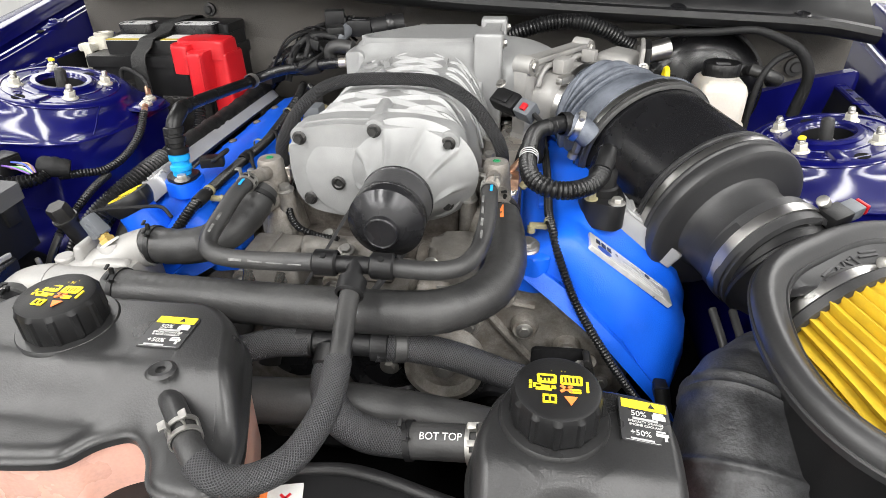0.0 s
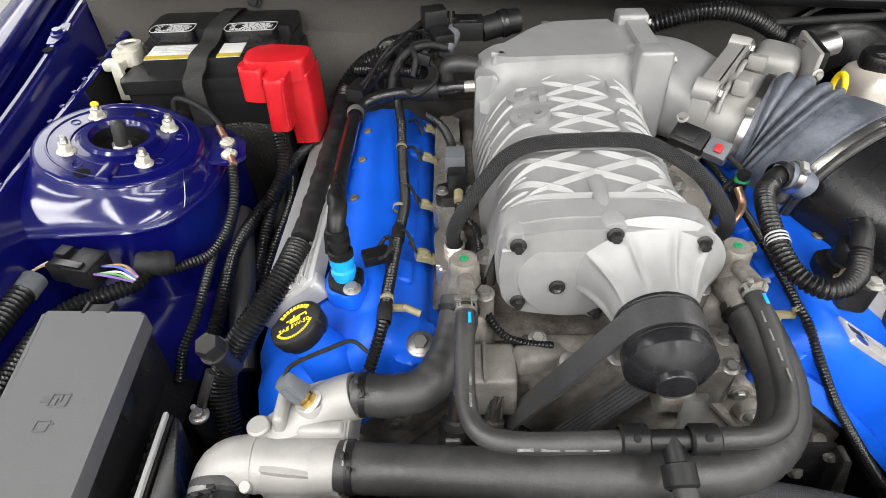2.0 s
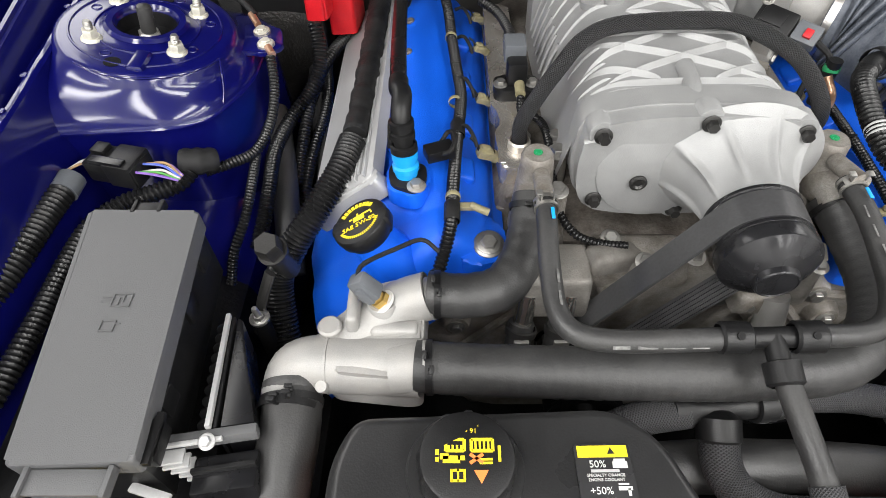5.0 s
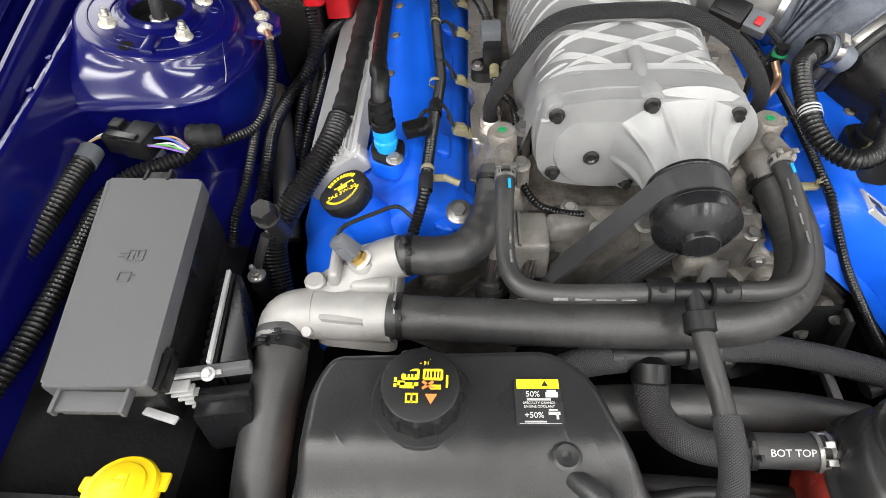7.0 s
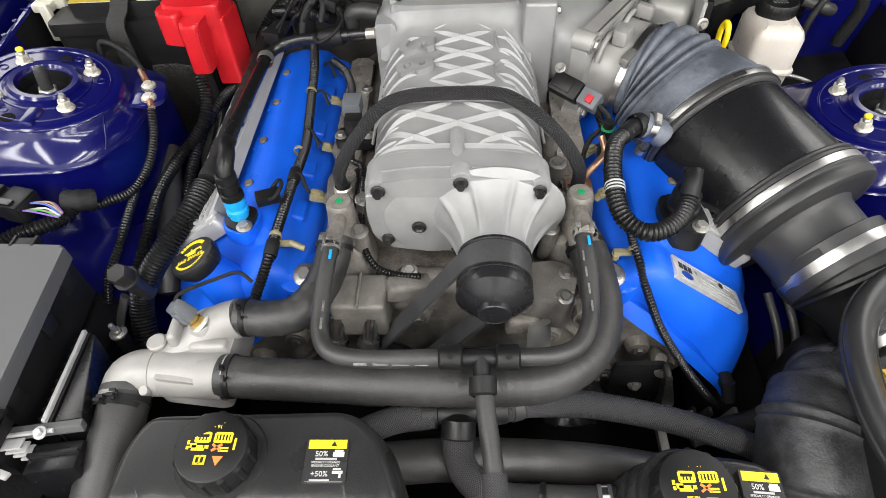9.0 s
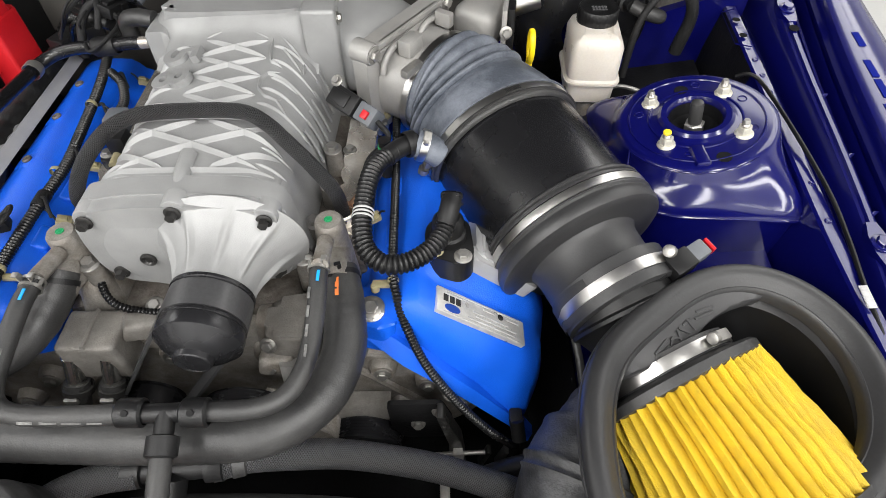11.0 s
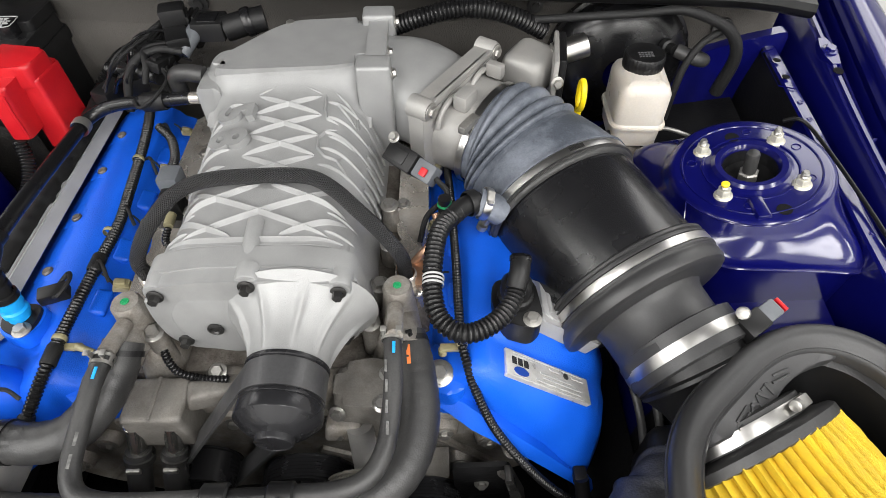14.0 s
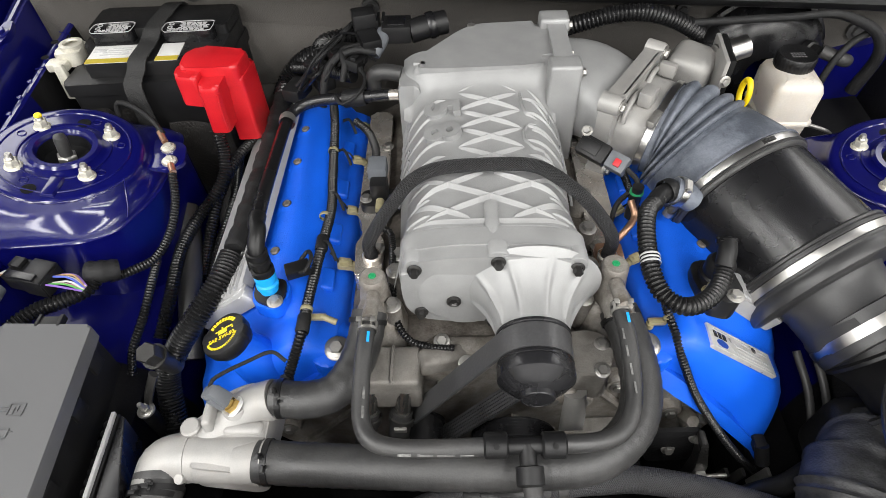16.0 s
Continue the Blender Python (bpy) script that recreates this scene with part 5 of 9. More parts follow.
part("bore_housing", loft([oval(TF + N * d + Vector((0, 0, -0.002)), T, Z, a, b, 36) for d, a, b in ((0.01, 0.074, 0.054), (0.03, 0.073, 0.053), (0.05, 0.07, 0.054), (0.055, 0.066, 0.052))], closed=True, caps=True), CAST_CLEAN, tb, angle=50)
part("lug", block((0.03, 0.022, 0.02), (-0.03, 0.056, 0.035), 0.004, m=fl_out), CAST_CLEAN, tb)
mot = part("motor_housing", block((0.075, 0.062, 0.066), (0, 0, 0), 0.02, 5, (0.92, 0.9), m=plane_pose((0.325, 0.395, 1.012), T, Z)), CAST_CLEAN, tb)
part("motor_can", tube([(0.355, 0.39, 1.035), (0.4, 0.398, 1.046)], 0.017, 24), STEEL, mot)
part("motor_cover", block((0.01, 0.078, 0.09), (0, 0, 0), 0.004, m=pose(0.364, 0.378, 1.012, 0, 0, -8)), PLASTIC, mot)
part("motor_flange", block((0.007, 0.084, 0.092), (0, 0, 0), 0.003, m=pose(0.355, 0.376, 1.012, 0, 0, -8)), CAST_CLEAN, mot)
bolt("bolt", (0.352, 0.332, 1.028), (0.2, -1, 0.2), 0.006, ZINC, parent=mot)
sen = thing("air_sensor", (0.16, 0.2, 1.01), "black sensor with a grey connector and red lock below the throttle", "sensor")
sm2 = plane_pose((0.152, 0.206, 1.006), (0.75, -0.62, -0.1), (0.5, 0.6, 0.62)) @ Matrix.Scale(0.86, 4)
part("body", block((0.05, 0.032, 0.026), (-0.008, 0, 0), 0.004, m=sm2), PLASTIC, sen)
part("body_ridge", block((0.03, 0.02, 0.003), (-0.012, 0, 0.0135), 0.001, m=sm2), PLASTIC, sen)
part("connector", block((0.032, 0.028, 0.026), (0.034, 0, -0.004), 0.003, m=sm2), GREY_CONN, sen, "grey plug")
part("lock", block((0.01, 0.012, 0.006), (0.036, -0.002, 0.011), 0.0015, m=sm2), RED, sen, "red lock tab")
bolt("bolt", tuple(sm2 @ Vector((-0.03, 0.018, 0.014))), tuple(sm2.to_3x3() @ Vector((0, 0, 1))), 0.005, ZINC, parent=sen)
part("lead", tube([sm2 @ Vector((0.05, 0, -0.004)), (0.2, 0.165, 0.985), (0.175, 0.15, 0.965), (0.165, 0.13, 0.94)], 0.0035, 8), TAPE, sen)

# ---- intake tube ----
def ring_at(c, n, prof, seg=56):
    return lathe(prof, seg, axis_pose(c, n))


AI = Vector((0.42, -0.885, -0.2)).normalized()
P1 = Vector((0.342, 0.188, 0.953))
P2 = Vector((0.418, 0.062, 0.92))
P3 = Vector((0.455, -0.001, 0.906))
boot = thing("rubber_intake_boot", tuple(P1), "dusty grey rubber intake boot with bellows at the throttle", "intake boot")
B0 = TF + N * 0.05 + Vector((0, 0, -0.004))
line, length = spline([B0, B0 + N * 0.035, P1 - AI * 0.06 + Vector((-0.005, 0, 0.0)), P1 - AI * 0.02, P1 + AI * 0.012], 0.002)
secs = []
n = len(line)
for i, c in enumerate(line):
    s = i / (n - 1)
    t = (line[min(i + 1, n - 1)] - line[max(0, i - 1)]).normalized()
    u = t.cross(Z).normalized()
    w = u.cross(t)
    a = np.interp(s, (0, 0.12, 0.16, 0.5, 0.8, 1), (0.078, 0.078, 0.08, 0.088, 0.097, 0.0985))
    b = np.interp(s, (0, 0.12, 0.16, 0.5, 0.8, 1), (0.06, 0.06, 0.066, 0.085, 0.096, 0.0985))
    if 0.1 < s < 0.42:
        k = 0.0125 * abs(math.sin(math.pi * (s - 0.1) / 0.08)) ** 0.5 - 0.006
        a, b = a + k, b + k
    if s > 0.93:
        a, b = a + 0.002, b + 0.002
    secs.append(oval(c, u, w, a, b, 56, 2.05))
part("boot", loft(secs, closed=True), RUBBER_OLD, boot, angle=70)
part("spout", tube([(0.262, 0.135, 0.985), (0.248, 0.135, 0.996), (0.236, 0.137, 1.0)], 0.017, 20), RUBBER_OLD, boot)


def band(name, c, n, r, w, parent, screw=None, mat=STEEL, hs=1.0):
    b = part(name, lathe([(r, -w / 2), (r + 0.0018, -w / 2), (r + 0.0022, 0), (r + 0.0018, w / 2), (r, w / 2)], 72, axis_pose(c, n)), mat, parent, "bright steel band clamp")
    if screw is not None:
        d = Vector(screw)
        d = (d - Vector(n) * d.dot(Vector(n))).normalized()
        tg = Vector(n).cross(d).normalized()
        m = plane_pose(Vector(c) + d * (r + 0.007 * hs), tg, Vector(n))
        part("screw_housing", block((0.026 * hs, w * 0.95, 0.009 * hs), (0, 0, 0), 0.003 * hs, m=m), ZINC, b)
        part("screw", lathe([(0.0068 * hs, 0), (0.0068 * hs, 0.008 * hs), (0.005 * hs, 0.009 * hs), (0, 0.0085 * hs)], 12, axis_pose(m @ Vector((0.013 * hs, 0, 0.002 * hs)), tg)), ZINC, b)
    return b


def band_oval(name, c, n, a, b_, w, parent):
    t = Vector(n)
    u = t.cross(Z).normalized()
    v = u.cross(t)
    return part(name, loft([oval(Vector(c) + t * d, u, v, a + k, b_ + k, 56, 2.05) for d, k in ((-w / 2, 0), (-w / 2, 0.002), (w / 2, 0.002), (w / 2, 0))], closed=True), STEEL, parent, "bright steel band clamp")


cz = B0 + N * 0.006
band_oval("clamp", cz, N, 0.08, 0.062, 0.009, boot)
part("clamp_screw", block((0.012, 0.034, 0.012), (0, 0, 0), 0.004, m=plane_pose(cz + Vector((-0.032, -0.05, 0.052)), N, T)), ZINC, boot)
band("clamp", P1 + AI * 0.0, AI, 0.1005, 0.0095, boot, (-0.9, -0.3, 0.2))
part("clamp_lip", lathe([(0.0985, -0.0085), (0.1035, -0.008), (0.1035, -0.0055), (0.0995, -0.005)], 72, axis_pose(P1, AI)), RUBBER_OLD, boot)
part("band_slots", joined(*[block((0.0012, 0.006, 0.0006), (0, 0, 0), 0, m=axis_pose(P1, AI) @ Matrix.Rotation(radians(88 + 0.9 * i), 4, "Z") @ Matrix.Translation((0.1028, 0, 0)) @ Matrix.Rotation(math.pi / 2, 4, "Y") @ Matrix.Rotation(math.pi / 2, 4, "Z")) for i in range(12)]), IRON, boot, "punched band slots")
part("clamp_lip", lathe([(0.098, 0.0055), (0.1035, 0.006), (0.104, 0.0085), (0.1015, 0.0095), (0.1015, 0.012), (0.1, 0.014), (0.097, 0.015)], 72, axis_pose(P1, AI)), RUBBER, boot)
cyl = thing("intake_tube", tuple((P1 + P2) / 2), "smooth black intake tube with steel bands and a rubber reducer", "intake tube")
L = (P2 - P1).length
part("tube", lathe([(0.0955, 0.0), (0.0955, 0.01), (0.0965, 0.014), (0.0965, L - 0.01), (0.097, L)], 72, axis_pose(P1, P2 - P1)), PLASTIC_GLOSS, cyl)
q2 = axis_pose(P2, AI)
part("reducer", lathe([(0.0965, -0.022), (0.1005, -0.022), (0.1025, -0.02), (0.1025, -0.017), (0.1005, -0.0155), (0.1005, -0.013), (0.1035, -0.0125), (0.1035, -0.0105), (0.101, -0.01), (0.101, 0.001), (0.1045, 0.0015), (0.1045, 0.004), (0.1025, 0.006), (0.1025, 0.008), (0.1035, 0.0095), (0.1038, 0.018), (0.102, 0.0225), (0.0985, 0.0245), (0.09, 0.0252), (0.073, 0.0256), (0.068, 0.0265), (0.0655, 0.03), (0.064, 0.036), (0.063, 0.066), (0.0655, 0.07), (0.0655, 0.1)], 72, q2), RUBBER_SEAL, cyl, "black rubber reducer")
band("clamp", P2 - AI * 0.0045, AI, 0.1018, 0.0095, cyl, (-0.75, -0.2, -0.6))
p3 = P3 + AI * 0.012
part("cuff", lathe([(0.0635, -0.022), (0.0695, -0.02), (0.0695, 0.018), (0.063, 0.02)], 64, axis_pose(p3, AI)), RUBBER_SEAL, cyl)
band("clamp", p3, AI, 0.07, 0.0125, cyl, (0.65, 0.2, 0.75))

# ---- filter, its cover bucket and rim ----
maf = thing("airflow_meter", tuple(P3 + AI * 0.06), "black plastic airflow meter housing with a small connector", "airflow meter")
MA = (AI + Vector((0, 0, -0.16))).normalized()
part("housing", lathe([(0.063, 0.0), (0.063, 0.024), (0.0665, 0.027), (0.0665, 0.031), (0.062, 0.034), (0.054, 0.05), (0.05, 0.065), (0.05, 0.09), (0.062, 0.1), (0.066, 0.115)], 56, axis_pose(P3 + AI * 0.01, MA)), PLASTIC, maf)
for a in (30, 75, 120, 165):
    d = Vector((math.cos(radians(a)), 0, math.sin(radians(a))))
    part("web", block((0.004, 0.04, 0.012), (0, 0, 0), 0.001, m=plane_pose(P3 + MA * 0.055 + d * 0.056, d, MA) @ Matrix.Rotation(math.pi / 2, 4, "Y")), PLASTIC, maf)
part("saddle", block((0.022, 0.024, 0.012), (0, 0, 0), 0.004, 3, m=plane_pose((0.484, -0.022, 0.957), (0.85, 0.4, 0.05), AI)), PLASTIC, maf)
part("connector", block((0.03, 0.024, 0.02), (0, 0, 0), 0.003, m=plane_pose((0.515, -0.012, 0.957), (0.8, 0.5, 0.1), AI)), PLASTIC, maf)
part("plug", block((0.022, 0.02, 0.016), (0, 0, 0), 0.003, m=plane_pose((0.536, 0.001, 0.96), (0.8, 0.5, 0.1), AI)), GREY_CONN, maf, "grey plug")
part("plug_lock", block((0.004, 0.016, 0.012), (0, 0, 0), 0.001, m=plane_pose((0.55, 0.008, 0.962), (0.8, 0.5, 0.1), AI)), RED, maf, "red lock tab")
part("plug_seal", block((0.004, 0.018, 0.014), (0, 0, 0), 0.001, m=plane_pose((0.526, -0.006, 0.959), (0.8, 0.5, 0.1), AI)), GREEN, maf, "green seal ring")
F0 = P3 + AI * 0.118 + Vector((0, 0, -0.01))
flt = thing("air_filter", tuple(F0 + AI * 0.1), "yellow pleated cone air filter with a black rubber end", "air filter")
part("collar", lathe([(0.066, -0.024), (0.0745, -0.022), (0.0755, -0.003), (0.082, -0.001), (0.094, 0.001), (0.0975, 0.004), (0.0975, 0.013), (0.092, 0.015)], 64, axis_pose(F0, AI)), RUBBER, flt)
band("clamp", F0 - AI * 0.011, AI, 0.0758, 0.0125, flt, (0.45, 0.0, 0.9), hs=0.9)
PLEATS = 54
rows = []
fmx = axis_pose(F0, AI)
for k in range(7):
    d = 0.0115 + 0.14 * k / 6
    r = 0.0965 + 0.014 * k / 6
    ring = []
    for i in range(PLEATS * 4):
        a = 2 * math.pi * i / (PLEATS * 4)
        h = (0.0, 0.65, 1.0, 0.65)[i % 4]
        wob = 0.0015 * math.sin(9 * a + 2.1 * k) + 0.001 * math.sin(23 * a + k)
        ring.append(tuple(fmx @ Vector(((r - 0.011 + 0.011 * h + wob) * math.cos(a + 0.004 * math.sin(k * 1.7 + 3 * a)), (r - 0.011 + 0.011 * h + wob) * math.sin(a + 0.004 * math.sin(k * 1.7 + 3 * a)), d))))
    rows.append(ring)
part("pleats", loft(rows, closed=True), FILTER, flt, angle=80)
part("end_cap", lathe([(0.1, 0.149), (0.11, 0.15), (0.111, 0.157), (0.105, 0.162), (0, 0.162)], 64, fmx), RUBBER, flt)

RN = Vector((0.0527, -0.0825, 1.0)).normalized()
RC = Vector((0.5325, -0.174, 0.943))
rx = Vector((1, 0, 0)) - RN * RN.x
rx.normalize()
ry = RN.cross(rx)
box = thing("filter_box", (0.53, -0.2, 0.85), "black plastic filter box with a thick rubber sealing rim", "filter box")


def rim_r(a):
    return 0.1551 - 0.0057 * math.cos(2 * a) + 0.0277 * math.sin(2 * a) + 0.0038 * math.cos(3 * a) + 0.0044 * math.sin(3 * a) - 0.0046 * math.sin(4 * a)


def rim_pt(a, d=0.0, dn=0.0):
    """A point of the rim's outer line, set in by d and raised by dn."""
    r = rim_r(a) - d
    return RC + rx * r * math.cos(a) + ry * r * math.sin(a) + RN * dn


RIM = ((0.002, -0.02), (0.0, -0.008), (0.001, -0.002), (0.004, 0.0025), (0.009, 0.005), (0.0145, 0.0052), (0.02, 0.003), (0.025, -0.001), (0.029, -0.004), (0.0305, -0.0035), (0.032, -0.005), (0.034, -0.009), (0.034, -0.02))
part("sealing_rim", loft([[tuple(rim_pt(2 * math.pi * i / 96, d, dn)) for i in range(97)] for d, dn in RIM]), RUBBER_SEAL, box, angle=50)
part("rim_bead", tube([rim_pt(2 * math.pi * i / 60, 0.0005, -0.011) for i in range(61)], 0.0022, 8, 0.008), RUBBER_SEAL, box)


def ledge(f):
    return 0.032 + 0.03 * math.sin(math.pi * f) ** 0.6


shelf = part("rear_shelf", loft([[tuple(rim_pt(radians(62 + 96 * i / 40), 0.03 + (ledge(i / 40) - 0.03) * k, dn)) for i in range(41)] for k, dn in ((0.0, -0.006), (0.12, -0.008), (0.85, -0.011), (1.0, -0.014), (1.0, -0.022))]), RUBBER_SEAL, box, angle=40)
for a, w, d, tilt_ in ((131, 0.024, 0.05, 8), (128, 0.022, 0.044, 8), (119, 0.011, 0.047, 30), (116, 0.011, 0.047, -30), (112, 0.013, 0.048, 60), (107, 0.013, 0.048, -60), (103, 0.012, 0.043, 0), (101, 0.013, 0.048, 90), (91, 0.024, 0.049, -8), (90, 0.022, 0.043, -8)):
    c = rim_pt(radians(a), d, -0.0092)
    m = plane_pose(c, rim_pt(radians(a - 2), d) - rim_pt(radians(a + 2), d), rim_pt(radians(a), 0) - c) @ Matrix.Rotation(radians(tilt_), 4, "Z")
    part("raised_mark", block((w, 0.0028, 0.0024), (0, 0, 0), 0.0008, m=m), RUBBER_SEAL, shelf, "plain raised moulded bar")
low = [i for i in range(96) if not 24 <= i <= 37]
low = low[24:] + low[:24]
part("bucket_wall", loft([[tuple(rim_pt(2 * math.pi * i / 96, ins, 0) + Vector((0, 0, d))) for i in low] for d, ins in ((-0.008, 0.006), (-0.022, 0.012), (-0.035, 0.03), (-0.08, 0.036), (-0.14, 0.04), (-0.2, 0.046), (-0.22, 0.055))]), PLASTIC, box)
part("bucket_floor", prism([(v.x, v.y) for v in [rim_pt(2 * math.pi * i / 40, 0.03) for i in range(40)]], 0.715, 0.73, 0), PLASTIC, box)
part("floor_rib", tube([(0.62, -0.06, 0.735), (0.64, -0.11, 0.736), (0.645, -0.17, 0.735)], 0.008, 10), PLASTIC, box)
for at in ((0.63, -0.1, 0.745), (0.57, -0.27, 0.73)):
    bolt("bolt", at, (0, 0, 1), 0.011, IRON, parent=box)

PRINT_DULL = material("worn_grey_print", (0.11, 0.11, 0.107), 0.6, var=0.6, vs=90, bump=0.05)

# ---- hoses ----
def hose(name, pts, r, mat, label, category="hose", group="", part_name="tube", **kw):
    t = thing(name, tuple(pts[len(pts) // 2]), label, category, group)
    part(part_name, tube(pts, r, **kw), mat, t)
    return t


def spring_clamp(parent, c, n, r, w=0.012, mat=PLASTIC):
    """A sprung wire band with two crossing ears; a wide one is a slotted plated band."""
    n, c = Vector(n).normalized(), Vector(c)
    d = Vector((0, -0.4, 1))
    d = (d - n * d.dot(n)).normalized()
    m = plane_pose(c + d * r, n.cross(d), n)
    if mat is PLASTIC:
        b = part("clamp", lathe([(r, -0.003), (r + 0.0014, -0.003), (r + 0.0014, 0.003), (r, 0.003)], 32, axis_pose(c, n)), mat, parent, "thin black spring clamp")
        for s in (-1, 1):
            part("clamp_ear", joined(block((0.003, 0.0045, 0.011), (s * 0.004, s * 0.002, 0.004), 0.0006, m=m @ Matrix.Rotation(s * 0.5, 4, "Y")), block((0.007, 0.0035, 0.0018), (s * 0.006, s * 0.003, 0.0105), 0.0006, m=m)), mat, b)
        return b
    b = part("clamp", joined(*[lathe([(r, o - w * 0.14), (r + 0.0014, o - w * 0.14), (r + 0.0014, o + w * 0.14), (r, o + w * 0.14)], 32, axis_pose(c, n)) for o in (-w * 0.36, w * 0.36)]), mat, parent, "dull plated spring clamp")
    for k in range(3):
        part("bridge", block((0.004, w * 0.5, 0.0013), (0, 0, r + 0.0008), 0.0003, m=axis_pose(c, n) @ Matrix.Rotation(2.1 * k + 0.7, 4, "Z") @ Matrix.Rotation(math.pi / 2, 4, "Y") @ Matrix.Rotation(math.pi / 2, 4, "Z")), mat, b)
    for s in (-1, 1):
        part("clamp_ear", joined(block((0.0016, w * 0.55, 0.008), (s * 0.0055, 0, 0.004), 0.0005, m=m), block((0.005, w * 0.55, 0.0016), (s * 0.008, 0, 0.0075), 0.0005, m=m)), mat, b)
    return b


loop_pts = [(-0.149, 0.082, 0.945), (-0.149, 0.077, 0.975), (-0.133, 0.08, 1.008), (-0.114, 0.091, 1.032), (-0.092, 0.11, 1.048), (-0.06, 0.122, 1.056), (0.0, 0.125, 1.0585), (0.05, 0.123, 1.0575), (0.078, 0.108, 1.053), (0.105, 0.084, 1.044), (0.128, 0.072, 1.022), (0.147, 0.066, 0.99), (0.15, 0.072, 0.95)]
h = hose("crossover_hose", loop_pts, 0.0083, SLEEVE, "black woven sleeve hose arching over the supercharger", seg=20)
for c, n in ((loop_pts[0], (0, 0, 1)), (loop_pts[-1], (0, 0, 1))):
    part("ferrule", lathe([(0.0125, 0), (0.0125, 0.014), (0.0105, 0.016)], 20, axis_pose((c[0], c[1], c[2] - 0.012), n)), STAINLESS, h)
    part("elbow_fitting", tube([(c[0], c[1], c[2] - 0.025), (c[0], c[1], c[2])], 0.0085, 14), COPPER, h)

big = [(-0.255, -0.168, 0.905), (-0.2, -0.172, 0.905), (-0.08, -0.178, 0.908), (0.03, -0.18, 0.91), (0.1, -0.172, 0.91), (0.145, -0.14, 0.912), (0.163, -0.095, 0.918), (0.16, -0.045, 0.93), (0.15, -0.005, 0.942)]
h = hose("lower_radiator_hose", big, 0.0225, RUBBER, "thick grey-black radiator hose across the front of the engine", seg=28, radius=lambda s: 0.0225 + 0.0003 * math.sin(s * 300))
spring_clamp(h, (-0.243, -0.169, 0.905), (1, 0, 0), 0.0228)
spring_clamp(h, (0.152, -0.015, 0.938), (-0.3, 1, 0.25), 0.0228)
part("paint_mark", block((0.004, 0.02, 0.001), (0, 0, 0), 0.0003, m=plane_pose((0.155, -0.036, 0.9555), (1, 0, 0.2), (-0.1, 1, 0.3))), LABEL_ORANGE, h, "orange paint mark")
up = [(-0.245, -0.105, 0.925), (-0.21, -0.108, 0.925), (-0.178, -0.1, 0.927), (-0.158, -0.072, 0.932), (-0.148, -0.04, 0.94), (-0.143, -0.012, 0.955)]
h = hose("upper_coolant_hose", up, 0.0205, RUBBER, "curved grey-black rubber coolant hose from the thermostat housing", seg=28, radius=lambda s: 0.0205 + 0.0003 * math.sin(s * 200))
spring_clamp(h, (-0.236, -0.106, 0.925), (1, 0, 0), 0.0208)
spring_clamp(h, (-0.145, -0.022, 0.949), (0.1, 0.8, 0.5), 0.0208)
part("paint_mark", block((0.003, 0.016, 0.001), (0, 0, 0), 0.0003, m=plane_pose((-0.143, -0.036, 0.963), (1, 0, 0), (0.1, 0.8, 0.5))), LABEL_ORANGE, h, "orange paint mark")

ul = [(-0.138, -0.045, 0.983), (-0.14, -0.075, 0.982), (-0.141, -0.115, 0.973), (-0.139, -0.15, 0.966), (-0.128, -0.17, 0.962), (-0.1, -0.178, 0.961), (-0.05, -0.179, 0.962), (0.0, -0.178, 0.964)]
ur = [(0.05, -0.176, 0.962), (0.095, -0.172, 0.958), (0.122, -0.16, 0.957), (0.136, -0.135, 0.96), (0.141, -0.1, 0.967), (0.142, -0.06, 0.976), (0.139, -0.022, 0.98)]
h = hose("heater_hose", ul, 0.0092, RUBBER, "thin black rubber hose to the coolant tee", seg=18, group="tee hoses")
h2 = hose("heater_hose", ur, 0.0092, RUBBER, "thin black rubber hose to the coolant tee", seg=18, group="tee hoses")
for hh, c, n, bm_ in ((h, (-0.1385, -0.052, 0.983), (0, 1, 0.05), -1), (h2, (0.14, -0.03, 0.98), (0, 1, 0.1), 1)):
    spring_clamp(hh, c, n, 0.0096, 0.011, ZINC)
    part("paint_mark", block((0.003, 0.012, 0.001), (0, 0, 0), 0.0003, m=plane_pose((c[0] + 0.003, c[1] - 0.018, c[2] + 0.0095), (1, 0, 0), (0, 1, 0.1))), LIGHT_BLUE, hh, "light blue paint mark")
for hh, pts in ((h, [(-0.094 + i * 0.02, -0.187, 0.9655) for i in range(4)]),):
    part("print", joined(*[block((0.013 + 0.002 * (k % 3), 0.0026, 0.0006), (0, 0, 0), 0, m=plane_pose(p, (1, 0, 0), (0, 1, 1))) for k, p in enumerate(pts)]), PRINT_DULL, hh, "worn grey print bars")
part("print", joined(*[block((0.012, 0.0026, 0.0006), (0, 0, 0), 0, m=plane_pose((0.1385 - 0.001 * i, -0.122 + i * 0.019, 0.9728 + 0.0038 * i), (0, 1, 0.2), (-1, 0, 0.5))) for i in range(4)]), PRINT_DULL, h2, "worn grey print bars")
part("print", joined(*[block((0.012, 0.0026, 0.0006), (0, 0, 0), 0, m=plane_pose((-0.1365, -0.147 + i * 0.019, 0.976 + 0.0036 * i), (0, 1, 0.2), (-1, 0, 0.8))) for i in range(2)]), PRINT_DULL, h, "worn grey print bars")
tee = thing("hose_tee", (0.025, -0.18, 0.963), "black plastic coolant tee joining three hoses", "hose tee")
part("run", tube([(-0.012, -0.178, 0.963), (0.06, -0.176, 0.962)], 0.0085, 18), PLASTIC, tee)
